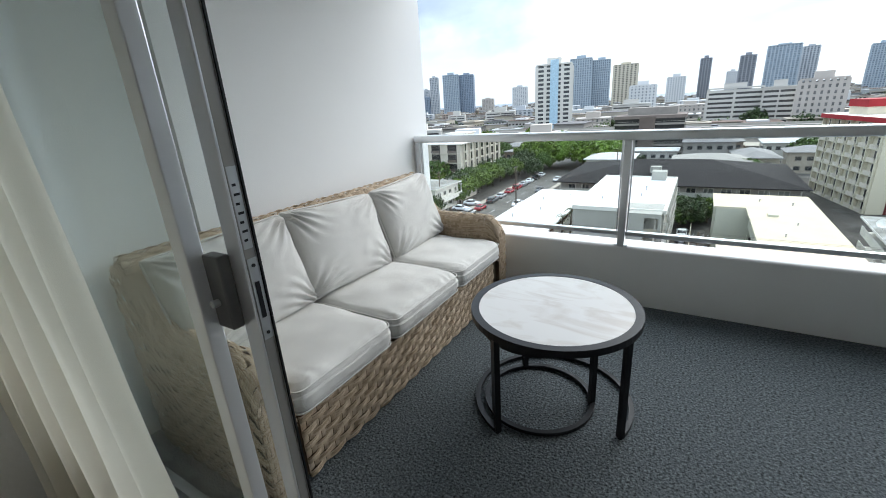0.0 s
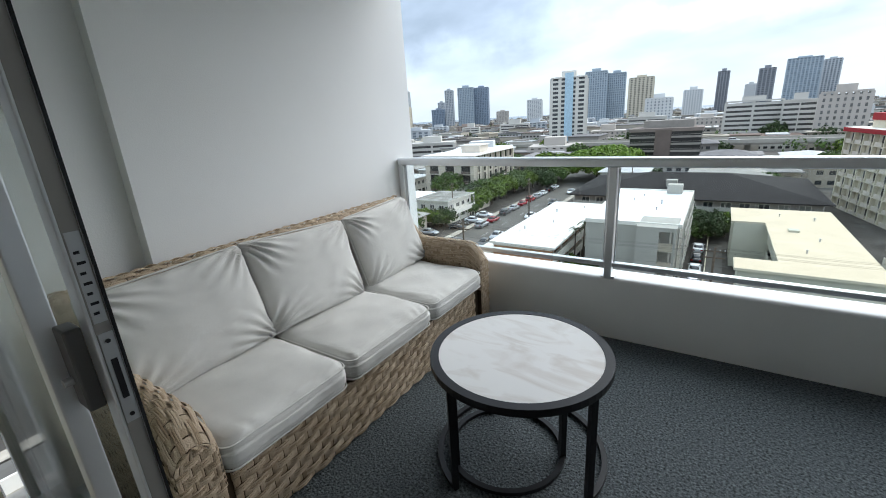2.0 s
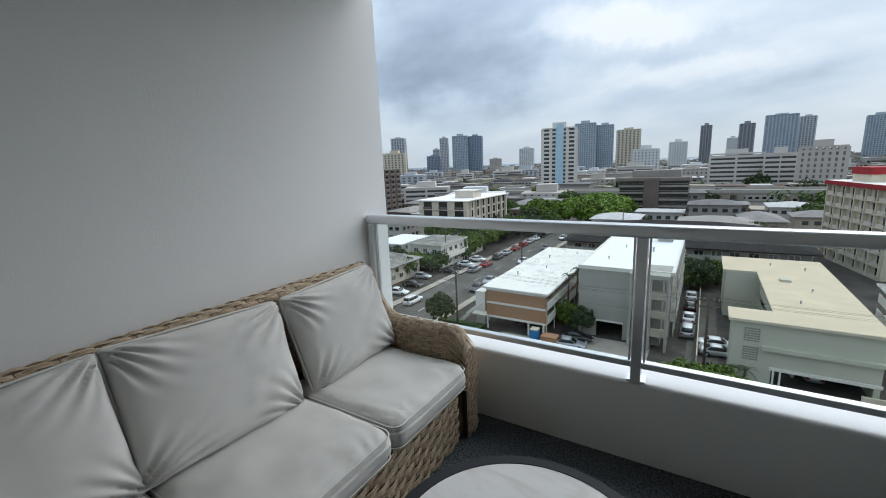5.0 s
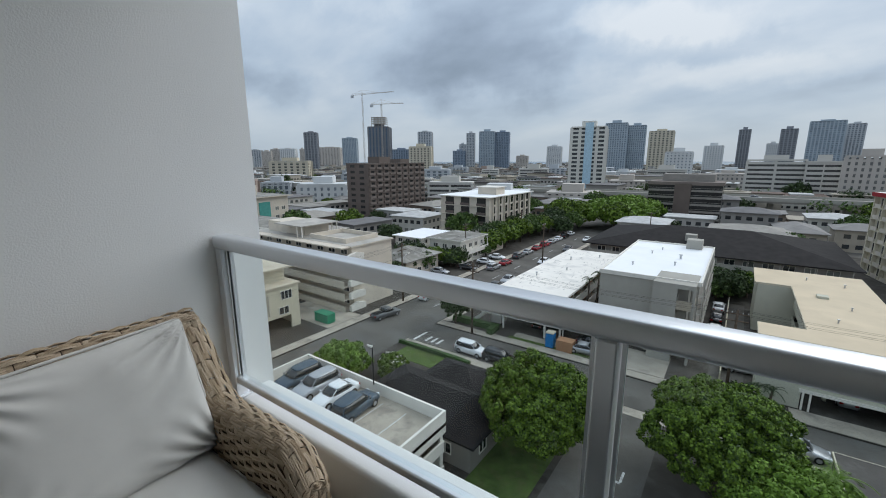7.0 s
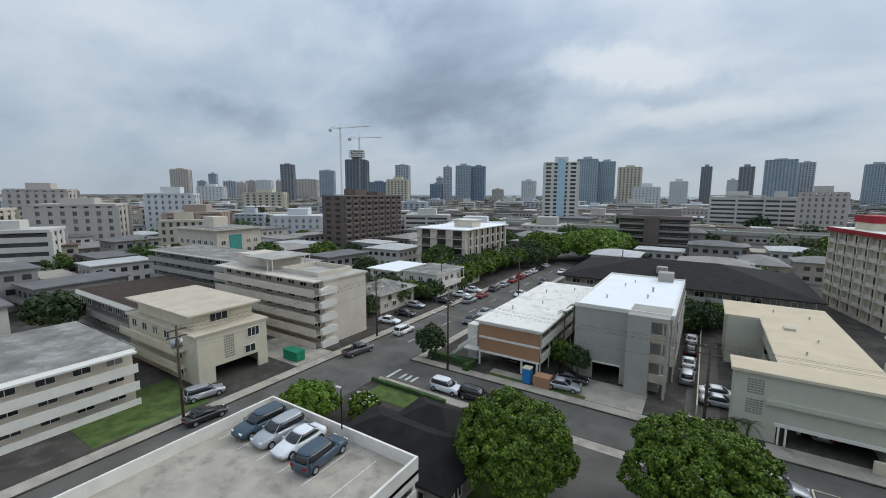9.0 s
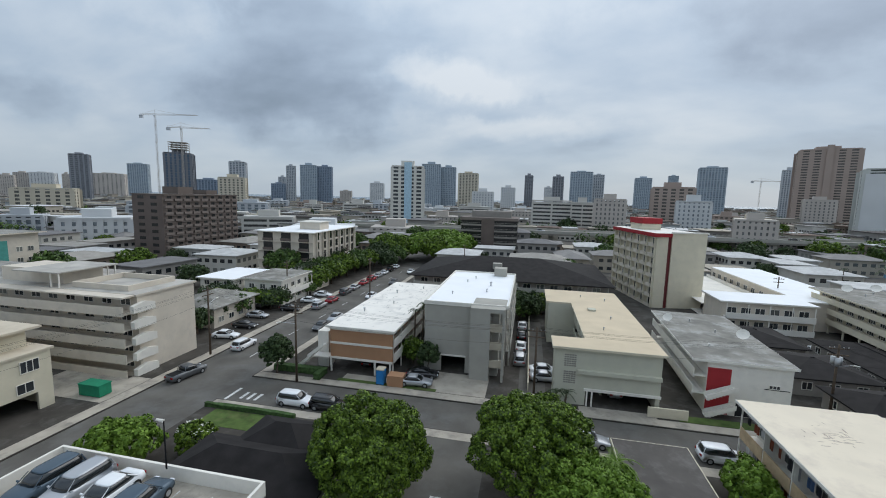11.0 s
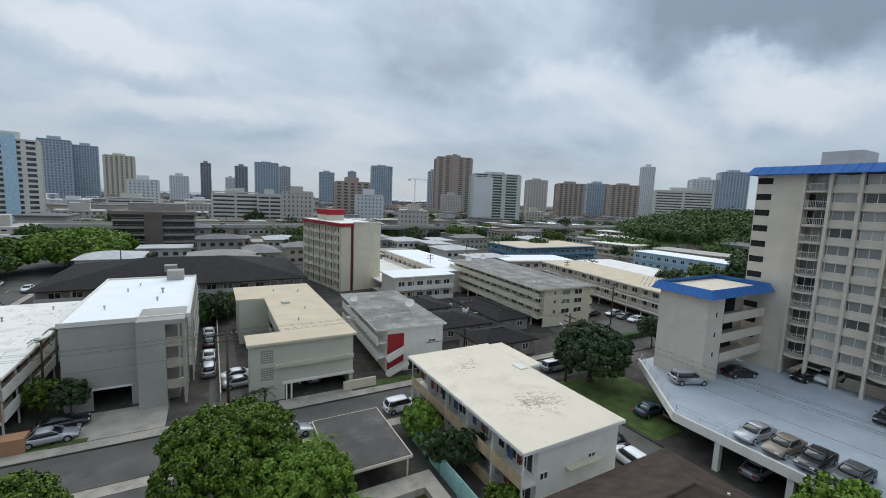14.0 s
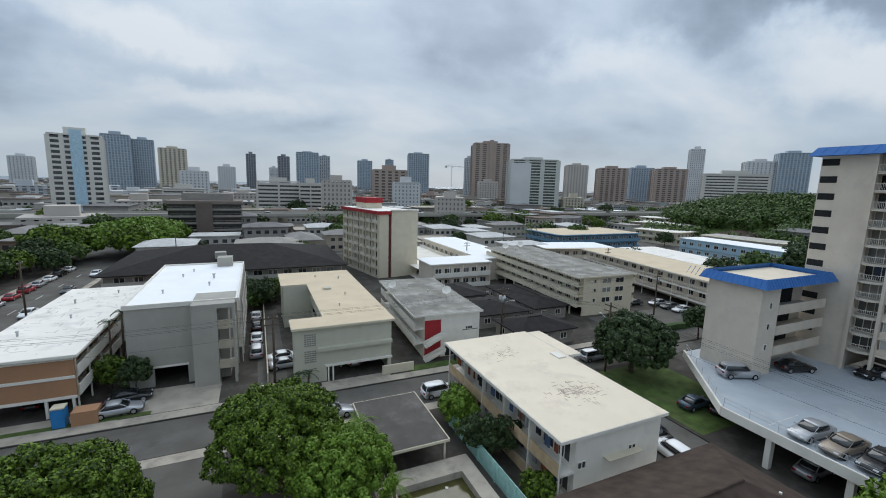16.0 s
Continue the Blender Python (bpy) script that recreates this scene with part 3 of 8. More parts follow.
def sliding_panel(x0, x1, y, edge, label):
    t = thing("sliding_door", pose(0, 0, 0), label, "door", "sliding doors")
    for nm, a, b in (("stile", x0, x0 + 0.06), ("leading_stile", x1 - 0.048, x1)):
        bm = bmesh.new()
        box(bm, a, y - 0.018, 0.03, b, y + 0.018, CZ - 0.05)
        part(nm, bevelled(bm, 0.003, 2), "alu", t)
    for nm, a, b in (("bottom_frame", 0.03, 0.11), ("top_frame", CZ - 0.12, CZ - 0.05)):
        part(nm, one(x0 + 0.061, y - 0.016, a, x1 - 0.056, y + 0.016, b), "alu", t)
    g = part("glass_pane", one(x0 + 0.06, y - 0.004, 0.11, x1 - 0.055, y + 0.004, CZ - 0.12), "glass", t, "clear glass door pane")
    g.visible_shadow = False
    return t


outer = sliding_panel(-0.05, 1.20, DOOR_Y, True, "grey aluminium sliding glass door slid open")
inner = sliding_panel(-0.05, 1.10, DOOR_Y - 0.052, False, "grey aluminium sliding glass door behind the outer leaf")
bm = bmesh.new()
box(bm, 1.2005, DOOR_Y + 0.0135, 0.05, 1.205, DOOR_Y + 0.018, CZ - 0.06)
part("weather_strip", bm, "black", outer, "black rubber weather strip")
# added plate that darkens the edge face as if shaded from the room
part("edge_channel", one(1.2002, DOOR_Y - 0.0125, 0.04, 1.2008, DOOR_Y + 0.012, CZ - 0.055), "shadedalu", outer, "added thin plate, coloured darker for the shade on the door's edge")
bm = bmesh.new()
box(bm, 1.2009, DOOR_Y - 0.011, 0.90, 1.2025, DOOR_Y + 0.011, 1.08)
plate = part("lock_plate", bm, "metal", outer, "steel lock face plate")
bm = bmesh.new()
box(bm, 1.202, DOOR_Y - 0.005, 0.95, 1.2035, DOOR_Y + 0.005, 1.03)
part("latch_slot", bm, "black", plate)
for z in (0.915, 1.065):
    bm = bmesh.new()
    rod(bm, (1.202, DOOR_Y, z), (1.2045, DOOR_Y, z), 0.004, 8)
    part("screw", bm, "black", plate)
bm = bmesh.new()
box(bm, 1.105, DOOR_Y - 0.045, 0.93, 1.16, DOOR_Y - 0.0185, 1.09)
handle = part("pull_handle", bevelled(bm, 0.004, 2), "darkalu", outer, "dark metal pull handle")
bm = bmesh.new()
rod(bm, (1.13, DOOR_Y - 0.046, 0.99), (1.13, DOOR_Y - 0.06, 0.99), 0.008, 10)
part("latch_knob", bm, "metal", handle)
bm = bmesh.new()
box(bm, 1.2009, DOOR_Y - 0.010, 1.10, 1.2012, DOOR_Y + 0.010, 1.26)
stick = part("sticker", bm, "metal", outer, "thin worn certification sticker")
for i in range(7):
    bm = bmesh.new()
    z = 1.115 + i * 0.018
    box(bm, 1.2012, DOOR_Y - 0.006, z, 1.2017, DOOR_Y + (0.006 if i % 2 else 0.002), z + 0.005)
    part("print_bar", bm, "black", stick)
bm = bmesh.new()
box(bm, -0.05, DOOR_Y - 0.12, -0.005, 6.0, DOOR_Y + 0.045, 0.012)
for dy in (-0.10, -0.052, 0.0, 0.035):
    box(bm, -0.05, DOOR_Y + dy - 0.003, 0.012, 6.0, DOOR_Y + dy + 0.003, 0.03)
solid("door_track", bm, "darkalu", "dark metal sliding door floor track", "door track", "structure")
solid("door_header", one(-0.05, DOOR_Y - 0.12, CZ - 0.048, 6.0, DOOR_Y + 0.045, CZ - 0.002), "alu", "grey aluminium sliding door head frame", "door frame", "structure")


def drape(x0, x1, y, amp, waves, seed, label, z0=0.02, z1=CZ - 0.03, flare=0.0, layers=(0, 1), material="curtain"):
    bm = bmesh.new()
    rng = random.Random(seed)
    ph = rng.random() * 6
    nu, nz = waves * 20, 18
    for side in layers:
        grid = []
        for j in range(nz + 1):
            k = j / nz
            row = []
            for i in range(nu + 1):
                s = i / nu
                a = s * waves * math.tau + ph
                w = amp * (0.75 + 0.35 * math.sin(3.1 * s + ph)) * (1.0 - 0.25 * k)
                x = x0 + (x1 - x0) * s * (1 + flare * (1 - k)) + 0.25 * w * math.cos(a * 0.5 + 2 * k)
                yy = y + w * math.sin(a + 0.5 * math.sin(2.3 * k + s * 5)) + side * 0.003
                yy += 0.35 * w * noise.noise(Vector((s * 9 + seed, k * 2.2, seed * 1.7))) + 0.008 * noise.noise(Vector((s * 26, k * 5, seed)))
                row.append(bm.verts.new((x, yy, z0 + (z1 - z0) * k)))
            grid.append(row)
        for j in range(nz):
            for i in range(nu):
                bm.faces.new((grid[j][i], grid[j][i + 1], grid[j + 1][i + 1], grid[j + 1][i]))
    solid("curtain", bm, material, label, "curtain", "", True, "window curtains")


drape(-0.02, 0.72, DOOR_Y - 0.20, 0.055, 6, 3, "cream curtain gathered in deep folds inside the sliding door", flare=0.49, layers=(0,))
bm = bmesh.new()
rod(bm, (0.0, DOOR_Y - 0.20, CZ - 0.03), (5.9, DOOR_Y - 0.20, CZ - 0.03), 0.012, 10)
solid("curtain_rail", bm, "alu", "slim metal curtain rail under the ceiling", "curtain rail")


# ---- the wicker sofa ----
def weave(bm, fn, nu, nv, depth=0.015, flip=False):
    """Over-and-under bundles of strands; fn(s, t, h) gives a place on the surface, h metres outwards."""
    rng = random.Random(nu * 31 + nv)
    for j in range(nv):
        for i in range(nu):
            over = (i + j) % 2 == 0
            u0, u1, v0, v1 = i / nu, (i + 1) / nu, j / nv, (j + 1) / nv
            if over:
                u0, u1, v0, v1 = u0 - 0.34 / nu, u1 + 0.34 / nu, v0 + 0.02 / nv, v1 - 0.02 / nv
            else:
                u0, u1, v0, v1 = u0 + 0.0 / nu, u1 - 0.0 / nu, v0 - 0.25 / nv, v1 + 0.25 / nv
            strands = 3 if over else 2
            lift = rng.uniform(0.85, 1.15)
            slant = (0.16 if over else 0.0) / nv
            for k in range(strands):
                rows = []
                for b in range(3):
                    tb = b / 2
                    row = []
                    for a in range(5):
                        ta = a / 4
                        round_ = math.sin(math.pi * (0.12 + 0.76 * tb))
                        if over:
                            h = depth * lift * (0.02 + 0.98 * math.sin(math.pi * ta)) * (0.62 + 0.38 * round_)
                            s, t = u0 + (u1 - u0) * ta, v0 + (v1 - v0) * (k + 0.06 + 0.88 * tb) / strands + slant * (ta - 0.5)
                        else:
                            h = depth * (0.5 * round_ * (0.35 + 0.65 * math.sin(math.pi * ta)) - 0.15)
                            s, t = u0 + (u1 - u0) * (k + 0.06 + 0.88 * tb) / strands, v0 + (v1 - v0) * ta
                        row.append(bm.verts.new(fn(min(max(s, 0), 1), min(max(t, 0), 1), h)))
                    rows.append(row)
                for b in range(2):
                    for a in range(4):
                        f = (rows[b][a], rows[b][a + 1], rows[b + 1][a + 1], rows[b + 1][a])
                        bm.faces.new(f[::-1] if flip != (not over) else f)


def pillow(w, d, h, puff, seed, flat_bottom=False, wrinkle=0.012):
    """A stuffed cushion, w by d by h, with a soft edge and creases."""
    bm = bmesh.new()
    n = 60
    rng = random.Random(seed)
    off = Vector((rng.random() * 9, rng.random() * 9, rng.random() * 9))
    grid = {}
    for side in (1, -1):
        for j in range(n + 1):
            for i in range(n + 1):
                u, v = i / n * 2 - 1, j / n * 2 - 1
                edge = i in (0, n) or j in (0, n)
                if edge and (i, j, 1) in grid and side < 0:
                    grid[(i, j, -1)] = grid[(i, j, 1)]
                    continue
                k = max(0.0, (1 - abs(u) ** 6) * (1 - abs(v) ** 6)) ** 0.35
                dome = max(0.0, (1 - u * u) * (1 - v * v)) ** 0.5
                z = side * (h * 0.5 * (0.62 * k + 0.38 * dome * puff))
                pinch = 1 - 0.035 * (1 - abs(u) ** 2) * abs(v) ** 8 * puff
                pinch2 = 1 - 0.035 * (1 - abs(v) ** 2) * abs(u) ** 8 * puff
                p = Vector((u * w / 2 * pinch2, v * d / 2 * pinch, z))
                q = p * 5 + off
                ang = math.atan2(v, u)
                r = max(abs(u), abs(v))
                cr4 = max(0.0, abs(u) * abs(v)) ** 1.9          # folds run out of the corners
                fold = math.sin((math.atan2(abs(v) - 1.08, abs(u) - 1.08)) * 24 + 4.0 * noise.noise(q * 0.8))
                band = max(0.0, noise.noise(q * 0.9 + Vector((3, 1, 0)))) * math.sin(q.x * 5.5 + q.y * 4 + 4 * noise.noise(q * 0.8))
                cre = fold * cr4 * (1 - r ** 8) * 3.4 + noise.noise(Vector((q.x * 0.6, q.y * 1.6, q.z))) * 0.4 + 0.9 * band + 0.2 * noise.noise(q * 2.4)
                if not edge:
                    p.z += side * wrinkle * cre * (0.4 + r)
                grid[(i, j, side)] = bm.verts.new(p)
    for side in (1, -1):
        for j in range(n):
            for i in range(n):
                f = [grid[(i, j, side)], grid[(i + 1, j, side)], grid[(i + 1, j + 1, side)], grid[(i, j + 1, side)]]
                bm.faces.new(f if side > 0 else f[::-1])
    return bm


def seat_pad(w, d, h, seed):
    """A box cushion with soft edges: w along x, d along y."""
    bm = bmesh.new()
    rng = random.Random(seed)
    off = Vector((rng.random() * 9, rng.random() * 9, 0))
    n = 40
    bmesh.ops.create_cube(bm, size=2)
    bmesh.ops.subdivide_edges(bm, edges=bm.edges[:], cuts=n, use_grid_fill=True)
    for v in bm.verts:
        p = v.co.copy()
        m8 = (abs(p.x) ** 14 + abs(p.y) ** 14 + abs(p.z) ** 5) ** (-1 / 9)
        q = p * min(1.0, m8)
        q = Vector((q.x * w / 2, q.y * d / 2, q.z * h / 2))
        dome = (1 - p.x * p.x) * (1 - p.y * p.y)
        if p.z > 0.3:
            ed = max(abs(p.x), abs(p.y))
            q.z += 0.02 * dome + 0.010 * noise.noise(q * 7 + off) + 0.012 * math.sin(q.y * 75 + 5 * noise.noise(q * 9 + off)) * max(0, ed - 0.6) * (0.5 + noise.noise(q * 6 + off))
        elif abs(p.z) <= 0.3:
            q += Vector((p.x, p.y, 0)) * (0.006 + 0.004 * noise.noise(q * 9 + off))
        v.co = q
    return bm


def loop_tube(pts, r, seg=6):
    bm = bmesh.new()
    n = len(pts)
    rings = []
    for i, p in enumerate(pts):
        t = (pts[(i + 1) % n] - pts[i - 1]).normalized()
        q = t.to_track_quat("Z", "Y").to_matrix()
        rings.append([bm.verts.new(p + q @ Vector((r * math.cos(k * math.tau / seg), r * math.sin(k * math.tau / seg), 0))) for k in range(seg)])
    for i in range(n):
        a, b = rings[i], rings[(i + 1) % n]
        for k in range(seg):
            bm.faces.new((a[k], a[(k + 1) % seg], b[(k + 1) % seg], b[k]))
    return bm


def rect_loop(w, d, z, r, n=8):
    pts = []
    for cx, cy, a0 in ((1, 1, 0), (-1, 1, 90), (-1, -1, 180), (1, -1, 270)):
        for i in range(n + 1):
            a = radians(a0 + 90 * i / n)
            pts.append(Vector((cx * (w / 2 - r) + r * math.cos(a), cy * (d / 2 - r) + r * math.sin(a), z)))
    return pts


SX0, SX1, SY0, SY1 = 0.03, 0.80, -2.19, -0.15
SEAT, ARM, BACK = 0.30, 0.59, 0.865
sofa = thing("wicker_sofa", pose(0, 0, 0), "natural woven wicker outdoor sofa with rolled arms, against the wall", "sofa")
# the frame's dark colour stands in for shade between the strands
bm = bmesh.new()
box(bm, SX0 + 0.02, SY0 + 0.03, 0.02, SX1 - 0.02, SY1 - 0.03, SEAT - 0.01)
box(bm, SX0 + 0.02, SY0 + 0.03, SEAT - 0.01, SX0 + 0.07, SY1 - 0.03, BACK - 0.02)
part("frame", bm, "wickershade", sofa, "inner frame coloured dark for the shade in the weave's gaps")
bm = bmesh.new()
weave(bm, lambda s, t, h: Vector((SX1 - 0.012 + h, SY0 + 0.16 + (SY1 - SY0 - 0.32) * s, 0.012 + (SEAT - 0.012) * t)), 30, 9)
part("front_apron", bm, "wicker", sofa, "woven front panel under the seat", True)


def back_fn(s, t, h):
    y = SY0 + 0.02 + (SY1 - SY0 - 0.04) * s
    r = 0.035
    if t < 0.35:
        return Vector((0.115 + h, y, SEAT + (BACK - r - SEAT) * t / 0.35))
    if t < 0.8:
        a = (t - 0.35) / 0.45 * math.pi
        return Vector((0.08 + (r + h) * math.cos(a), y, BACK - r + (r + h) * math.sin(a)))
    return Vector((0.045 - h, y, BACK - r - 0.3 * (t - 0.8) / 0.2))


bm = bmesh.new()
weave(bm, back_fn, 38, 13)
part("backrest", bm, "wicker", sofa, "woven backrest with a rounded top edge", True)


def arm_height(s):
    """Arm top from the back (s=0) to the front (s=1)."""
    k = min(1, s / 0.38)
    k = k * k * (3 - 2 * k)
    drop = 0.0 if s < 0.86 else (1 - math.cos((s - 0.86) / 0.14 * math.pi / 2)) * 0.10
    return BACK - 0.01 - (BACK - 0.01 - ARM) * k - drop


def arm_fn(y_in, y_out):
    sg = 1 if y_out > y_in else -1
    ym, half = (y_in + y_out) / 2, abs(y_out - y_in) / 2

    def fn(s, t, h):
        x = SX0 + 0.01 + (SX1 - SX0 + 0.005) * s
        top = arm_height(s)
        r = half
        if t < 0.36:
            return Vector((x, y_in - sg * h, SEAT - 0.02 + (top - r - SEAT + 0.02) * t / 0.36))
        if t < 0.62:
            a = (t - 0.36) / 0.26 * math.pi
            return Vector((x, ym - sg * (half + h) * math.cos(a), top - r + (r + h) * math.sin(a)))
        return Vector((x, y_out + sg * h, (top - r) * (1 - (t - 0.62) / 0.38) + 0.012))
    return fn


for yi, yo, nm in ((SY1 - 0.11, SY1, "arm"), (SY0 + 0.13, SY0, "arm")):
    bm = bmesh.new()
    weave(bm, arm_fn(yi, yo), 17, 36, depth=0.012, flip=yo < yi)
    half, ym = abs(yo - yi) / 2, (yi + yo) / 2
    top = arm_height(1.0)

    def face_fn(s, t, h, ym=ym, half=half, top=top):
        z = 0.012 + (top - 0.012) * t
        w = half if z < top - half else math.sqrt(max(0.0, half * half - (z - (top - half)) ** 2))
        return Vector((SX1 + 0.015 + h, ym - w + 2 * w * s, z))
    weave(bm, face_fn, 4, 17, depth=0.011)
    part(nm, bm, "wicker", sofa, "woven arm with a rolled top", True)
    # arm core, dark too: painted shade seen through the strands
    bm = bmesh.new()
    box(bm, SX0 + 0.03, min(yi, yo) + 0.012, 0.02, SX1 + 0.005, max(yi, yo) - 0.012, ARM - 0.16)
    part("arm_core", bm, "wickershade", sofa)
for fx in (0.1, 0.72):
    for fy in (SY0 + 0.1, SY1 - 0.1):
        bm = bmesh.new()
        rod(bm, (fx, fy, 0.0), (fx, fy, 0.025), 0.025, 10)
        part("foot", bm, "black", sofa)

seat_y = ((-0.262, -0.848), (-0.853, -1.482), (-1.487, -2.055))
for k, (ya, yb) in enumerate(seat_y):
    w, d, h = 0.66, abs(ya - yb) - 0.008, 0.135
    t = thing("seat_cushion", pose(0.505, (ya + yb) / 2, SEAT + h / 2 + 0.004), "pale grey fabric seat cushion with piped edges, on the sofa", "cushion", "sofa seat cushions")
    part("cushion_body", seat_pad(w, d, h, 11 + k), "fabric", t, "", True)
    for z in (h / 2 - 0.021, -h / 2 + 0.021):
        part("piping", loop_tube(rect_loop(w - 0.010, d - 0.006, z, 0.045), 0.0034), "fabric", t, "", True)
for k, (yc, w, tilt, roll) in enumerate(((-0.54, 0.58, 17, 3), (-1.19, 0.64, 20, -3), (-1.815, 0.64, 18, 2))):
    h = 0.19
    m = pose(0.265, yc, SEAT + 0.135 + 0.215, 0, 90 - tilt, 0) @ pose(0, 0, 0, 0, 0, roll)
    t = thing("back_cushion", m, "plump pale grey back cushion with creased corners on the sofa", "cushion", "sofa back cushions")
    part("cushion_body", pillow(0.47, w, h, 1.0, 31 + k), "fabric", t, "", True)
    pts = rect_loop(0.47, w, 0, 0.02)
    pts = [Vector((p.x * (1 - 0.035 * max(0, 1 - (2 * p.y / w) ** 2)), p.y * (1 - 0.035 * max(0, 1 - (2 * p.x / 0.47) ** 2)), 0)) for p in pts]
    part("piping", loop_tube(pts, 0.005), "fabric", t, "", True)

# ---- nested round tables ----
marble = mat("white_marble_top", (0.66, 0.65, 0.63), 0.25, var=0.04, scale=3, bump=0.0, spec=0.5)
n, l = marble.node_tree.nodes, marble.node_tree.links
t0 = n.new("ShaderNodeTexCoord")
mp = n.new("ShaderNodeMapping")
mp.inputs["Rotation"].default_value, mp.inputs["Scale"].default_value = (0, 0, radians(35)), (3.0, 9.0, 3.0)
vn = n.new("ShaderNodeTexNoise")
vn.inputs["Scale"].default_value, vn.inputs["Detail"].default_value, vn.inputs["Distortion"].default_value = 1.0, 8, 1.6
vr = n.new("ShaderNodeValToRGB")
vr.color_ramp.elements[0].position, vr.color_ramp.elements[0].color = 0.34, (0.60, 0.565, 0.535, 1)
vr.color_ramp.elements[1].position, vr.color_ramp.elements[1].color = 0.52, (0.70, 0.69, 0.675, 1)
l.new(t0.outputs["Object"], mp.inputs[0]), l.new(mp.outputs[0], vn.inputs["Vector"]), l.new(vn.outputs[0], vr.inputs[0])
l.new(vr.outputs[0], n["Principled BSDF"].inputs["Base Color"])


def arc_bar(bm, r, a0, a1, z0, z1, w, n=64):
    """A flat bar bent round the z axis."""
    rings = []
    full = abs(a1 - a0) >= 359.9
    for i in range(n if full else n + 1):
        a = radians(a0 + (a1 - a0) * i / n)
        c, s = math.cos(a), math.sin(a)
        rings.append([bm.verts.new((rr * c, rr * s, z)) for rr, z in ((r - w, z0), (r, z0), (r, z1), (r - w, z1))])
    m = len(rings)
    for i in range(m if full else m - 1):
        a, b = rings[i], rings[(i + 1) % m]
        for k in range(4):
            bm.faces.new((a[k], b[k], b[(k + 1) % 4], a[(k + 1) % 4]))
    if not full:
        bm.faces.new(rings[0]), bm.faces.new(rings[-1][::-1])


def disc(bm, r, z0, z1, n=72):
    rod(bm, (0, 0, z0), (0, 0, z1), r, n)


def round_table(m, r, h, legs, a0, a1, label):
    t = thing("round_table", m, label, "table", "nested balcony tables")
    bm = bmesh.new()
    disc(bm, r - 0.035, h - 0.02, h - 0.002)
    part("stone_top", bm, marble, t, "white veined marble top")
    bm = bmesh.new()
    arc_bar(bm, r, 0, 360, h - 0.03, h, 0.034)
    part("rim", bm, "black", t, "dark metal rim")
    bm = bmesh.new()
    disc(bm, r - 0.036, h - 0.03, h - 0.0205)
    part("under_plate", bm, "black", t)
    bm = bmesh.new()
    arc_bar(bm, r - 0.004, a0, a1, 0.006, 0.022, 0.022)
    part("base_ring", bm, "black", t)
    for a in legs:
        c, s = math.cos(radians(a)), math.sin(radians(a))
        bm = bmesh.new()
        rod(bm, ((r - 0.018) * c, (r - 0.018) * s, 0.006), ((r - 0.018) * c, (r - 0.018) * s, h - 0.031), 0.017, 4)
        part("leg", bm, "black", t)
        bm = bmesh.new()
        rod(bm, ((r - 0.018) * c, (r - 0.018) * s, 0.0), ((r - 0.018) * c, (r - 0.018) * s, 0.0055), 0.011, 12)
        part("glide", bm, "black", t)
    return t


round_table(pose(1.47, -1.165, 0), 0.36, 0.49, (-20, 113, 246), -20, 246, "round coffee table with white marble top and black metal frame")
round_table(pose(1.415, -1.19, 0), 0.255, 0.42, (15, 125, 236), 0, 360, "smaller round nesting table tucked under the larger one")

# ---- ground, streets, blocks ----
solid("ground", one(-4000, -1500, G - 1.0, 4000, 4500, G), "asphalt", "grey asphalt and open ground of the city", "ground", "structure")
KERB = 0.13


def slab(name, rect, material, label, h=KERB, z=G, kind="structure"):
    x0, y0, x1, y1 = rect
    return solid(name, one(x0, y0, z, x1, y1, z + h), material, label, "pavement" if "pavement" in name else name.replace("_", " "), kind)


RX0, RX1 = -46.5, -36.0       # street that runs away from the building
CY0, CY1 = 43.0, 49.8         # cross street
EX0, EX1 = 36.8, 44.0         # lane beside the parking deck
for rect in ((RX1, -60, EX0, CY0), (RX1, CY1, 140, 150), (-150, -60, RX0, 150), (EX1, -60, 140, CY0)):
    slab("pavement", rect, "lot", "worn paved city block with kerbs")
for rect in ((RX1 + 0.15, CY1 + 0.15, 138, CY1 + 1.7), (RX1 + 0.15, CY0 - 1.6, EX0 - 0.15, CY0 - 0.15), (RX0 - 1.9, -58, RX0 - 0.15, 148), (RX1 + 0.15, CY1 + 1.9, RX1 + 1.6, 148)):
    slab("pavement", rect, "concrete", "pale concrete sidewalk strip", 0.012, G + KERB)
for rect in ((RX1 + 1.8, 37.5, -14, 40.8), (-24, CY1 + 1.8, -9.8, CY1 + 2.6), (20, CY1 + 1.8, 45, CY1 + 3.4), (44.5, 26, 56, 42), (-14, 12, -9, 36), (-60, 14, -49, 26), (3.5, CY1 + 1.8, 5.2, CY1 + 3.2)):
    slab("lawn", rect, "grass", "patchy green lawn beside the street", 0.03, G + KERB)
for rect in ((-12.5, CY1 + 1.8, -3.2, 58), (-23.5, CY1 + 0.2, -12.8, 54), (8.5, CY1 + 0.2, 17.5, 52.6), (-62, 38.5, -48.5, 45.5)):
    slab("driveway", rect, "concrete", "stained concrete driveway", 0.02, G + KERB)
slab("driveway", (-8.4, 8, -1.8, CY0 - 1.7), "asphalt", "dark asphalt driveway between the trees", 0.02, G + KERB)
slab("driveway", (1.0, 52, 4.6, 88), "asphalt", "narrow dark parking lane between two buildings", 0.02, G + KERB)
slab("driveway", (62, 46, 110, 62), "asphalt", "asphalt parking lot behind a hedge", 0.02, G + KERB)


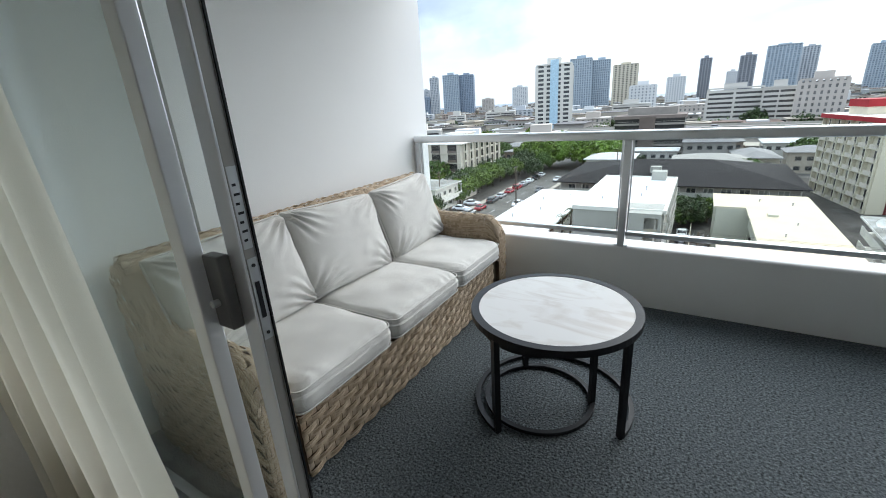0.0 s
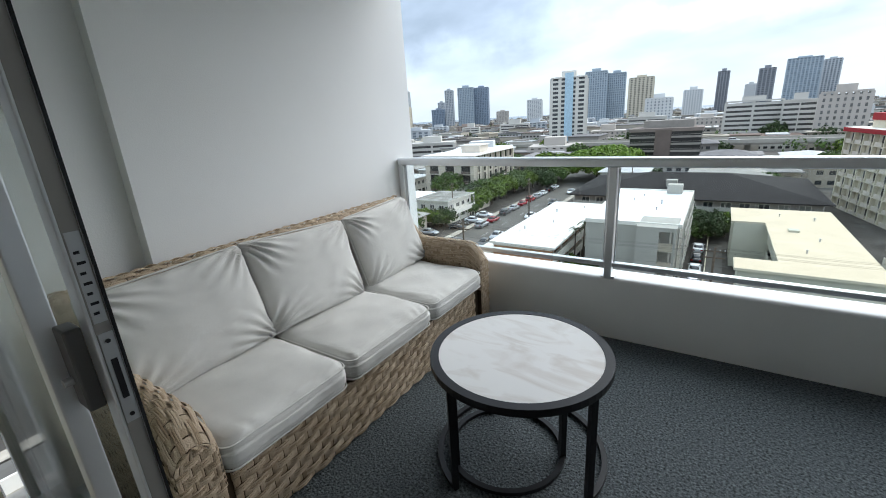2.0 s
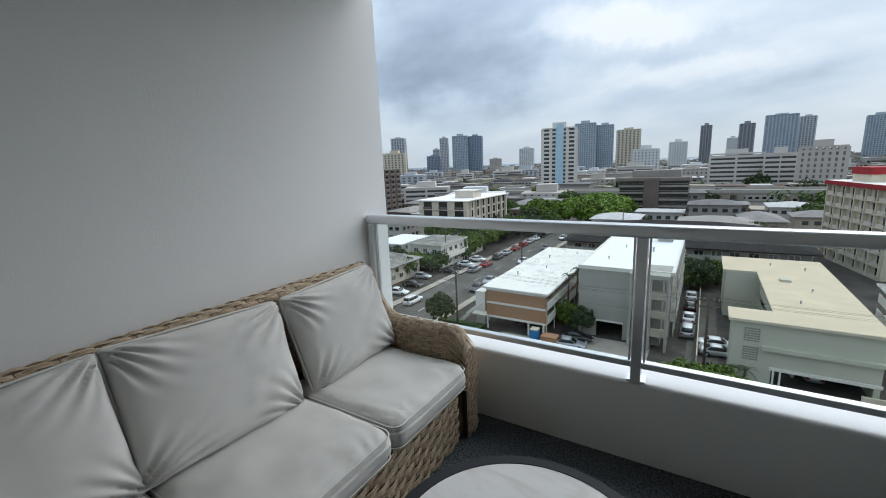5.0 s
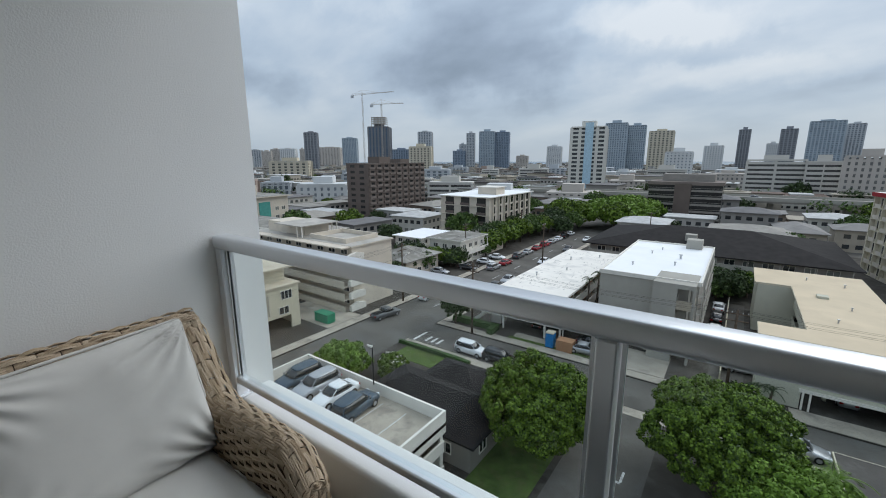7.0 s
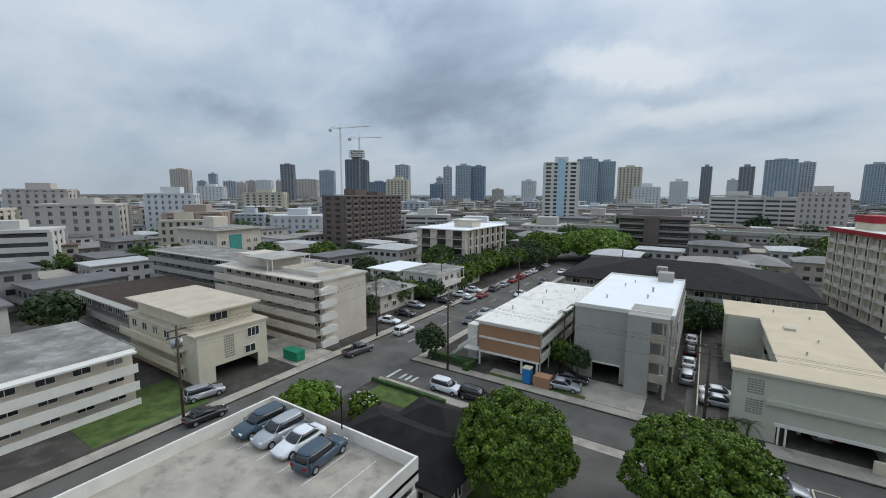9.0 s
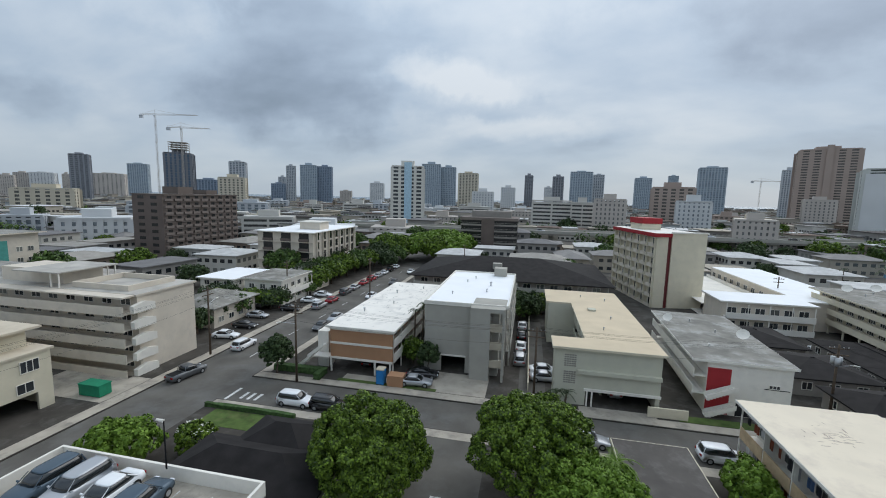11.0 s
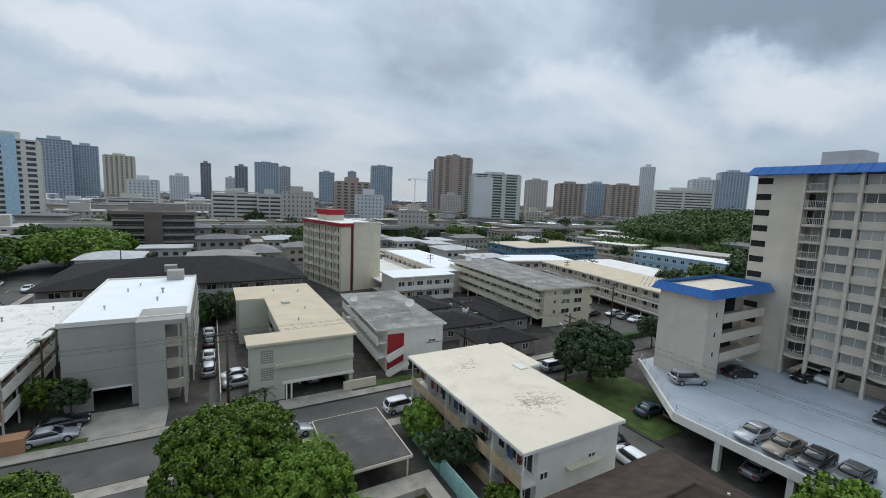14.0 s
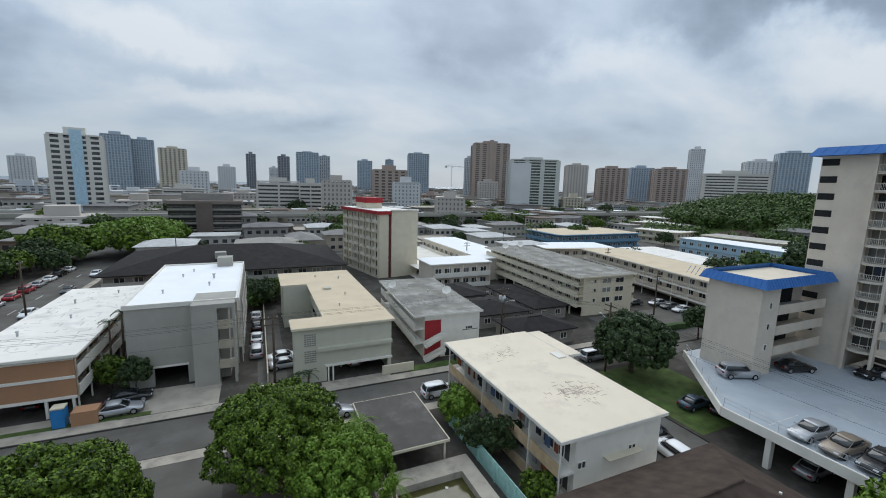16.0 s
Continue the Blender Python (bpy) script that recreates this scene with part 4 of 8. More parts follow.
def stripe(x0, y0, x1, y1, label="worn white road marking"):
    solid("road_marking", one(x0, y0, G, x1, y1, G + 0.006), "marking", label, "road marking", "", False, "road markings")


for k in range(14):
    y = -10 + k * 11.0
    if not CY0 - 2 < y < CY1:
        stripe(-41.1, y, -40.95, y + 3.2)
stripe(-35.3, CY0 + 0.2, -34.9, CY1 - 3.4, "worn white stop line")
for k in range(3):
    stripe(-33.6 + k * 1.0, CY0 + 0.9, -33.2 + k * 1.0, CY0 + 2.6, "worn white painted road letters")
bm = bmesh.new()
for x0, y0, x1, y1 in ((-5.9, 31, -5.6, 32.6), (-5.6, 32.3, -4.9, 32.6), (-5.0, 31, -4.9, 32.3), (-4.5, 31, -4.2, 32.6), (-4.2, 31, -3.5, 31.25), (-3.6, 31.2, -3.4, 32.6)):
    box(bm, x0, y0, G + KERB + 0.02, x1, y1, G + KERB + 0.026)
solid("road_marking", bm, "marking", "worn white painted marking on the driveway", "road marking", "", False, "road markings")


# ---- buildings: shared pieces ----
def side_box(bm, side, w, d, u0, u1, v0, v1, z0, z1):
    """A box on one face of a block w by d: u along the face, v outwards."""
    if side == "S":
        box(bm, u0, -v0, z0, u1, -v1, z1)
    elif side == "N":
        box(bm, w - u0, d + v0, z0, w - u1, d + v1, z1)
    elif side == "E":
        box(bm, w + v0, u0, z0, w + v1, u1, z1)
    else:
        box(bm, -v0, d - u0, z0, -v1, d - u1, z1)


def side_pose(side, w, d, u, v, z):
    if side == "S":
        return pose(u, -v, z)
    if side == "N":
        return pose(w - u, d + v, z, 0, 0, 180)
    if side == "E":
        return pose(w + v, u, z, 0, 0, 90)
    return pose(-v, d - u, z, 0, 0, -90)


WIN = {}


def window_meshes(w, h, lights, frame_mat, pane_mat):
    key = (round(w, 2), round(h, 2), lights, frame_mat, pane_mat)
    if key not in WIN:
        bm = bmesh.new()
        f = 0.06
        box(bm, -w / 2, -0.10, 0, w / 2, 0.0, f), box(bm, -w / 2, -0.10, h - f, w / 2, 0.0, h)
        for i in range(lights + 1):
            x = -w / 2 + f / 2 + (w - f) * i / lights
            box(bm, x - f / 2, -0.098, f, x + f / 2, 0.0, h - f)
        fr = mesh("window", bm, frame_mat)
        bm = bmesh.new()
        box(bm, -w / 2 + 0.02, -0.03, 0.02, w / 2 - 0.02, -0.004, h - 0.02)
        WIN[key] = (fr, mesh("pane", bm, pane_mat))
    return WIN[key]


def window(b, side, w, d, u, z, ww, wh, lights=2, frame_mat="white", pane_mat="win", v=0.0):
    fr, pa = window_meshes(ww, wh, lights, frame_mat, pane_mat)
    o = new("window", fr)
    o.parent, o.matrix_local = b, side_pose(side, w, d, u, v, z)
    p = new("pane", pa)
    p.parent = o


def window_grid(b, side, w, d, us, zs, ww, wh, **kw):
    for z in zs:
        for u in us:
            window(b, side, w, d, u, z, ww, wh, **kw)


def gallery(b, side, w, d, u0, u1, zs, floor_h, depth, slab_mat, rail_mat, rail_h=1.0, posts=0, bars=False, rail_part="balustrade"):
    """Open walkways: at each height a slab, a solid or barred rail, and posts."""
    for z in zs:
        bm = bmesh.new()
        side_box(bm, side, w, d, u0, u1, 0.002, depth, z - 0.2, z)
        part("walkway_slab", bm, slab_mat, b)
        bm = bmesh.new()
        if bars:
            side_box(bm, side, w, d, u0, u1, depth - 0.06, depth, z + rail_h - 0.06, z + rail_h)
            n = int((u1 - u0) / 0.3)
            for i in range(n + 1):
                u = u0 + (u1 - u0 - 0.04) * i / n
                side_box(bm, side, w, d, u, u + 0.03, depth - 0.05, depth - 0.02, z, z + rail_h - 0.06)
        else:
            side_box(bm, side, w, d, u0, u1, depth + 0.002, depth + 0.10, z - 0.32, z + rail_h)
        part(rail_part, bm, rail_mat, b)
    for i in range(posts):
        u = u0 + 0.1 + (u1 - u0 - 0.3) * i / max(1, posts - 1)
        bm = bmesh.new()
        side_box(bm, side, w, d, u, u + 0.14, depth - 0.22, depth - 0.07, 0, zs[-1] + floor_h - 0.05)
        part("post", bm, slab_mat, b)


def doors(b, side, w, d, us, zs, material="brown"):
    for z in zs:
        for u in us:
            bm = bmesh.new()
            side_box(bm, side, w, d, u - 0.45, u + 0.45, 0.0, 0.05, z + 0.01, z + 2.05)
            part("door", bm, material, b)


def flat_roof(b, w, d, h, material, over=0.5, edge="white", lip=0.0, x0=0, y0=0):
    bm = bmesh.new()
    box(bm, x0 - over, y0 - over, h + 0.002, x0 + w + over, y0 + d + over, h + 0.28)
    r = part("roof", bm, edge, b)
    bm = bmesh.new()
    box(bm, x0 - over + 0.05, y0 - over + 0.05, h + 0.284, x0 + w + over - 0.05, y0 + d + over - 0.05, h + 0.30)
    part("roof_covering", bm, material, r)
    if lip:
        bm = bmesh.new()
        for rc in ((x0 - over, y0 - over, x0 + w + over, y0 - over + 0.2), (x0 - over, y0 + d + over - 0.2, x0 + w + over, y0 + d + over), (x0 - over, y0 - over + 0.2, x0 - over + 0.2, y0 + d + over - 0.2), (x0 + w + over - 0.2, y0 - over + 0.2, x0 + w + over, y0 + d + over - 0.2)):
            box(bm, rc[0], rc[1], h + 0.302, rc[2], rc[3], h + 0.3 + lip)
        part("roof_kerb", bm, edge, r)
    return r


def hip_roof(bm, x0, y0, x1, y1, z, rise, over=0.6, thick=0.18):
    x0, y0, x1, y1 = x0 - over, y0 - over, x1 + over, y1 + over
    w, d = x1 - x0, y1 - y0
    if w >= d:
        a, c = (x0 + d / 2, (y0 + y1) / 2), (x1 - d / 2, (y0 + y1) / 2)
    else:
        a, c = ((x0 + x1) / 2, y0 + w / 2), ((x0 + x1) / 2, y1 - w / 2)
    lo = [bm.verts.new((x, y, z)) for x, y in ((x0, y0), (x1, y0), (x1, y1), (x0, y1))]
    hi = [bm.verts.new((x, y, z + thick)) for x, y in ((x0, y0), (x1, y0), (x1, y1), (x0, y1))]
    ra, rc = bm.verts.new((*a, z + thick + rise)), bm.verts.new((*c, z + thick + rise))
    bm.faces.new(lo[::-1])
    for i in range(4):
        bm.faces.new((lo[i], lo[(i + 1) % 4], hi[(i + 1) % 4], hi[i]))
    if w >= d:
        for f in ((hi[0], hi[1], rc, ra), (hi[1], hi[2], rc), (hi[2], hi[3], ra, rc), (hi[3], hi[0], ra)):
            bm.faces.new(f)
    else:
        for f in ((hi[0], hi[1], ra), (hi[1], hi[2], rc, ra), (hi[2], hi[3], rc), (hi[3], hi[0], ra, rc)):
            bm.faces.new(f)


def building(x0, y0, label, rot=0, name="apartment_building", category="building", z=G):
    return thing(name, pose(x0, y0, z, 0, 0, rot), label, category, "city buildings")


def stair_flight(b, x0, y0, z0, x1, z1, width, n, material="white"):
    """Solid-sided outside stair that climbs along x."""
    bm = bmesh.new()
    for i in range(n):
        xa, xb = x0 + (x1 - x0) * i / n, x0 + (x1 - x0) * (i + 1) / n
        z = z0 + (z1 - z0) * (i + 1) / n
        box(bm, xa, y0, z - 0.2, xb, y0 + width, z)
    part("stair_steps", bm, material, b)
    for y in (y0 - 0.08, y0 + width):
        bm = bmesh.new()
        v = [bm.verts.new((x, yy, z)) for yy in (y, y + 0.08) for x, z in ((x0, z0 + 0.05), (x1, z1 - 0.15), (x1, z1 + 0.42), (x0, z0 + 0.62))]
        for f in ((0, 1, 2, 3), (7, 6, 5, 4), (0, 4, 5, 1), (1, 5, 6, 2), (2, 6, 7, 3), (3, 7, 4, 0)):
            bm.faces.new([v[i] for i in f])
        part("stair_rail", bm, material, b)


def vents(b, pts, h, kind_mat="metal"):
    for x, y, s in pts:
        bm = bmesh.new()
        rod(bm, (x, y, h), (x, y, h + 0.5 * s), 0.12 * s, 8)
        rod(bm, (x, y, h + 0.5 * s), (x, y, h + 0.62 * s), 0.2 * s, 8)
        part("roof_vent", bm, kind_mat, b)


def dish(b, x, y, z, r=0.7):
    bm = bmesh.new()
    rod(bm, (x, y, z), (x, y, z + 0.8), 0.04)
    d = Vector((-0.4, -0.6, 0.7)).normalized()
    q = d.to_track_quat("Z", "Y").to_matrix()
    c = Vector((x, y, z + 1.0))
    rings = [[bm.verts.new(c + q @ Vector((r * k * math.cos(a * math.tau / 14), r * k * math.sin(a * math.tau / 14), 0.3 * r * k * k))) for a in range(14)] for k in (0.15, 0.6, 1.0)]
    for i in range(2):
        for a in range(14):
            bm.faces.new((rings[i][a], rings[i][(a + 1) % 14], rings[i + 1][(a + 1) % 14], rings[i + 1][a]))
    bm.faces.new(rings[0][::-1])
    part("satellite_dish", bm, "white", b)


def steps(a, b, n):
    return [a + (b - a) * (i + 0.5) / n for i in range(n)]


# ---- terracotta apartment block ----
W, D, H = 9.5, 31.5, 6.8
b = building(-26.3, 54.4, "three storey terracotta and white apartment block over a carport")
bm = bmesh.new()
box(bm, 0, 0.0, 2.3, W, 0.3, H), box(bm, 0, 0.3, 2.3, 0.3, D, H), box(bm, W - 1.5, 0.3, 2.3, W - 1.2, D, H), box(bm, 0.3, D - 0.3, 0, W - 1.5, D, H), box(bm, 0.3, 0.3, 2.25, W - 1.5, D - 0.3, 2.5), box(bm, 0, 7, 0, 0.3, D, 2.3), box(bm, 0.3, 9, 0, W - 1.5, 9.3, 2.25)
part("wall", bm, "salmon", b, "terracotta painted wall")
for z in (2.1, 4.35, 6.45):
    bm = bmesh.new()
    side_box(bm, "S", W, D, -0.05, W + 0.05, 0.004, 0.12, z, z + 0.3)
    part("white_band", bm, "white", b)
for u in (0.15, 6.9, 9.2):
    part("column", one(u - 0.12, -0.1, 0, u + 0.12, 0.14, 2.1), "white", b)
gallery(b, "E", W - 1.5, D, 0.35, D, (2.45, 4.65), 2.3, 1.6, "white", "white", 0.95, posts=9)
window_grid(b, "E", W - 1.5 + 0.302, D, steps(2, D - 1, 8), (3.3, 5.5), 1.5, 1.1)
doors(b, "E", W - 1.5 + 0.302, D, [u + 1.6 for u in steps(2, D - 2, 8)], (2.5, 4.7))
flat_roof(b, W, D, H, "roofwhite", 0.5)
vents(b, [(2, 8, 1), (5, 14, 0.8), (3, 22, 1), (7, 27, 0.8)], H + 0.3)
rs = random.Random(6)
bm = bmesh.new()
for i in range(120):
    x, y = rs.uniform(0.2, 8.8), rs.uniform(0.5, 30)
    dx_, dy_ = (rs.uniform(0.2, 1.1), 0.06) if rs.random() < 0.5 else (0.06, rs.uniform(0.2, 1.3))
    box(bm, x, y, H + 0.3005, x + dx_, y + dy_, H + 0.304 + 0.0005 * (i % 9))
tagged(part("roof_scuff", bm, mat("grey_roof_crack", (0.30, 0.29, 0.28), 0.9, var=0.3, scale=4, bump=0.1), b, "grey cracks in the white roof coating"), kind="stuff")
part("stair_tower", one(-2.6, 1.2, 0, -0.9, 3.2, 5.6), "white", b, "narrow white stair tower")
stair_flight(b, -5.2, -0.6, 0.0, -2.6, 2.3, 1.1, 10)
stair_flight(b, -2.6, -1.9, 2.4, -0.1, 4.6, 1.0, 10)
part("landing", one(-3.0, -0.6, 2.2, -0.02, 1.1, 2.38), "white", b)

# ---- grey four storey block ----
W, D, H = 12.4, 26.3, 10.2
b = building(-13.2, 58.7, "grey four storey apartment block with a clean white roof")
bm = bmesh.new()
box(bm, 0, 0, 0, 2.6, 0.3, H), box(bm, 2.6, 0, 2.6, 6.2, 0.3, H), box(bm, 6.2, 0, 0, W - 1.4, 0.3, H), box(bm, 0, 0.3, 0, 0.3, D, H), box(bm, W - 1.7, 0.3, 0, W - 1.4, D, H), box(bm, 0.3, D - 0.3, 0, W - 1.7, D, H), box(bm, 0.3, 6, 0, W - 1.7, 6.2, H)
part("wall", bm, "grey", b, "smooth grey painted wall")
part("garage_lintel", one(2.5, -0.06, 2.5, 6.3, -0.004, 2.75), "white", b)
bm = bmesh.new()
box(bm, 7.1, -2.0, 0, 9.9, -1.75, H + 0.3), box(bm, 11.6, -2.0, 0, 11.9, -1.75, H + 0.3), box(bm, 9.9, -2.0, H - 0.15, 11.6, -1.75, H + 0.3), box(bm, 9.65, -1.75, 0, 9.9, 3.9, H - 1.2)
box(bm, 7.1, -1.75, 0, 7.35, 4.2, H + 0.3), box(bm, 7.35, 3.95, 0, 11.9, 4.2, H - 1.0), box(bm, 7.1, -2.0, H + 0.3, 11.9, 4.2, H + 0.42)
box(bm, 11.7, -1.75, 0, 11.9, -1.3, H + 0.3), box(bm, 11.7, 0.4, 0, 11.9, 1.0, H + 0.3)
part("stair_tower", bm, "grey", b, "grey stair tower level with the roof")
for z in (2.3, 4.9, 7.5):
    part("stair_panel", one(11.72, -1.28, z, 11.86, 0.38, z + 1.0), "stairbeige", b, "beige stair landing panel")
    part("stair_panel", one(9.92, -1.97, z - 0.1, 11.58, -1.85, z + 1.0), "stairbeige", b, "beige stair landing panel")
    part("stair_landing", one(9.92, -1.7, z - 0.25, 11.69, 1.0, z - 0.05), "white", b)
gallery(b, "E", W - 1.4, D, 4.3, D, (2.6, 5.2, 7.8), 2.4, 1.5, "white", "grey", 1.0, posts=8)
window_grid(b, "E", W - 1.4, D, steps(5, D - 1, 6), (3.4, 6.0, 8.6), 1.5, 1.1)
doors(b, "E", W - 1.4, D, [u + 1.5 for u in steps(5, D - 2, 6)], (2.62, 5.22, 7.82))
flat_roof(b, W - 0.2, D, H, "roofclean", 0.15, lip=0.25)
part("roof_hatch", one(8.2, 23.4, H + 0.31, 10.6, 25.6, H + 1.9), "grey", b)
vents(b, [(3, 6, 0.8), (8.2, 9, 0.9), (8.4, 14, 1.2), (4, 16, 0.8), (5, 20, 0.7)], H + 0.3)

# ---- sage block with a courtyard ----
W, D, H = 12.6, 33.0, 7.45
b = building(5.4, 52.9, "three storey pale sage apartment block with a cream flat roof")
bm = bmesh.new()
box(bm, 0, 0, 0, 3.9, 0.3, H), box(bm, 3.9, 0, 2.35, W, 0.3, H), box(bm, W - 0.5, 0, 0, W, 0.3, 2.35)
box(bm, 0, 0.3, 0, 0.3, 3.4, H), box(bm, 0.3, 3.1, 0, 3.6, 3.4, H), box(bm, W - 0.3, 0.3, 0, W, D, H), box(bm, 6.2, 3.4, 0, 6.5, 23, H), box(bm, 0, 23, 0, 4.9, 23.3, H), box(bm, 0, 23.3, 0, 0.3, D, H), box(bm, 0.3, D - 0.3, 0, W - 0.3, D, H), box(bm, 6.5, 8, 0, W - 0.3, 8.2, H)
part("wall", bm, "sage", b, "pale sage painted wall")
part("garage_beam", one(3.7, -0.2, 2.1, W + 0.1, -0.004, 2.42), "white", b)
for u in (4.0, 4.6):
    part("column", one(u, -0.18, 0, u + 0.18, -0.004, 2.1), "white", b)
bm = bmesh.new()
side_box(bm, "S", W, D, 2.8, W, 0.004, 0.5, 4.7, 4.85)
side_box(bm, "S", W, D, 2.8, W, 0.42, 0.5, 4.4, 4.7)
part("ledge", bm, "sage", b)
for z0 in (2.9, 5.1):
    # grey plates paint the shade of the block holes on a solid wall
    bm = bmesh.new()
    for i in range(5):
        for k in range(6):
            side_box(bm, "S", W, D, 1.15 + i * 0.3, 1.40 + i * 0.3, 0.004, 0.02, z0 + k * 0.28, z0 + 0.18 + k * 0.28)
    part("breeze_block_panel", bm, "midgrey", b, "ventilation block panel, its shaded holes as raised grey plates")
for z in (2.5, 4.9):
    part("walkway_slab", one(4.62, 3.42, z - 0.2, 6.2, 22.98, z), "sage", b)
    part("balustrade", one(4.5, 3.42, z - 0.3, 4.6, 22.98, z + 0.9), "sage", b)
window_grid(b, "W", W, D, steps(D - 22, D - 4, 5), (3.2, 5.6), 1.4, 1.1, v=-6.198)
r = part("roof", one(-0.4, -0.5, H, W + 0.4, 3.6, H + 0.28), "cream", b)
bm = bmesh.new()
box(bm, 3.9, 3.602, H, W + 0.4, 23, H + 0.28), box(bm, -0.4, 23.002, H, W + 0.4, D + 0.4, H + 0.28)
part("roof_deck", bm, "cream", r)
bm = bmesh.new()
box(bm, -0.35, -0.45, H + 0.284, W + 0.35, 3.6, H + 0.30), box(bm, 3.95, 3.602, H + 0.284, W + 0.35, 22.998, H + 0.30), box(bm, -0.35, 23, H + 0.284, W + 0.35, D + 0.35, H + 0.30)
part("roof_covering", bm, "roofcream", r, "cream coated flat roof")
part("skylight", one(6.2, 18, H + 0.302, 7.4, 19.2, H + 0.6), "sage", r)
vents(b, [(7, 8, 0.7), (9, 14, 0.7), (10, 26, 0.8), (6, 28, 0.7)], H + 0.3)

# ---- weathered grey-roof block with the red stairwell ----
W, D, H = 10.4, 22.5, 6.75
b = building(22.3, 55.0, "white walk-up block with weathered grey roof and red stairwell", -3)
bm = bmesh.new()
box(bm, 1.4, 0, 0, W, 0.3, H), box(bm, 1.4, 0.3, 0, 1.7, D, H), box(bm, W - 0.3, 0.3, 0, W, D, H), box(bm, 1.7, D - 0.3, 0, W - 0.3, D, H)
part("wall", bm, "white", b, "white painted wall")
for z in (2.6, 4.8):
    bm = bmesh.new()
    box(bm, 0.0, 0.2, z - 0.2, 1.38, D, z)
    part("walkway_slab", bm, "white", b)
    bm = bmesh.new()
    box(bm, -0.1, 0.0, z - 0.3, 0.0, D, z + 0.9)
    part("balustrade", bm, "white", b)
window_grid(b, "W", W, D, steps(2, D - 3, 5), (3.3, 5.4), 1.4, 1.0, v=-1.40)
part("stair_panel", one(1.45, -0.05, 0.2, 4.0, -0.004, 6.0), "red", b, "dark red stairwell panel")
stair_flight(b, 1.2, -1.3, 2.3, 4.4, 3.9, 1.0, 10)
stair_flight(b, 1.2, -1.3, 0.0, 4.4, 1.6, 1.0, 10)
window(b, "S", W, D, 8.6, 4.1, 1.2, 0.5, 3)
part("eave_strip", one(7.6, -0.06, 4.0, W - 0.2, -0.003, 4.08), "dark", b)
# no hole in the wall: a dark sheet paints the carport's inner shade
part("garage_opening", one(4.8, -0.03, 0.2, 9.6, -0.004, 2.0), "dark", b, "flat dark panel for the shade inside the carport front")
flat_roof(b, W, D, H, "roofgrey", 0.4)
dish(b, 8.2, 8.5, H + 0.3, 0.8), dish(b, 0.2, 14.5, H + 0.3, 0.7)
vents(b, [(3, 5, 0.6), (6, 12, 0.7), (4, 17, 0.7)], H + 0.3)

# ---- tall block with the red fascia ----
W, D, H = 12.0, 24.0, 17.6
b = building(31.6, 108.6, "seven storey cream apartment tower with red roof fascia", 12)
bm = bmesh.new()
box(bm, 0, 0, 0, 2.8, 0.3, H), box(bm, 3.6, -0.25, 0, W, 0.3, H + 1.1), box(bm, 0.5, 0.3, 0, 0.8, D, H), box(bm, W - 0.3, 0.3, 0, W, D, H), box(bm, 0.8, D - 0.3, 0, W - 0.3, D, H)
part("wall", bm, "cream", b, "cream painted wall")
part("recess_strip", one(2.82, 0.05, 0, 3.58, 0.3, H), "maroon", b, "dark maroon recessed strip")
for k in range(7):
    z = 0.2 + k * 2.5
    bm = bmesh.new()
    box(bm, -0.3, 0.3, z - 0.15, 0.48, D, z)
    part("balcony_slab", bm, "cream", b)
    bm = bmesh.new()
    for i in range(6):
        y = 0.6 + i * 3.95
        box(bm, -0.3, y + 0.5, z, -0.2, y + 3.0, z + 0.8)
    part("balcony_front", bm, "offwhite", b)
    window_grid(b, "W", W, D, [0.6 + i * 3.95 + 1.9 for i in range(6)], (z + 0.3,), 2.2, 1.8, v=-0.498, lights=2)
bm = bmesh.new()
for i in range(7):
    y = 0.32 + i * 3.9
    box(bm, -0.32, y, 0, 0.48, y + 0.3, H)
part("fin_wall", bm, "cream", b)
bm = bmesh.new()
box(bm, -0.7, -0.4, H, 3.48, D + 0.4, H + 0.9)
part("fascia", bm, "red", b, "deep red roof fascia")
part("fascia", one(3.49, 0.33, H, W + 0.2, D + 0.4, H + 0.9), "red", b, "deep red roof fascia")
part("roof_covering", one(-0.5, -0.2, H + 0.902, W, D + 0.2, H + 0.92), "roofwhite", b)
part("end_wall_cap", one(3.5, -0.5, H + 0.93, W + 0.25, 0.32, H + 1.25), "white", b)
part("penthouse", one(2, 12, H + 0.921, 7, 19, H + 2.5), "cream", b)
part("penthouse_top", one(1.8, 11.8, H + 2.51, 7.2, 19.2, H + 4.0), "red", b, "red painted tank room")

# ---- long black hip roof ----
W, D, H = 45.5, 30, 6.6
b = building(-26, 98.5, "long two storey grey building with a black hip roof")
bm = bmesh.new()
box(bm, 0, 0, 0, W, D, H)
part("wall", bm, "midgrey", b)
gallery(b, "S", W, D, 0, W, (2.2, 4.6), 2.2, 1.2, "grey", "grey", 0.8, posts=10)
window_grid(b, "S", W, D, steps(1, W - 1, 14), (2.8, 5.1), 1.8, 1.1)
bm = bmesh.new()
hip_roof(bm, 0, 0, W, D, H, 3.4, 1.4)
part("roof", bm, "roofdark", b, "black shingle hip roof")
part("chimney", one(18.8, 5.5, H + 0.8, 21.0, 7.5, H + 3.0), "grey", b)

# ---- ivory-roof apartment block in front ----
W, D, H = 11.2, 21.0, 6.2
b = building(23.0, 23.6, "white apartment block with an ivory roof and tan balcony rails")
bm = bmesh.new()
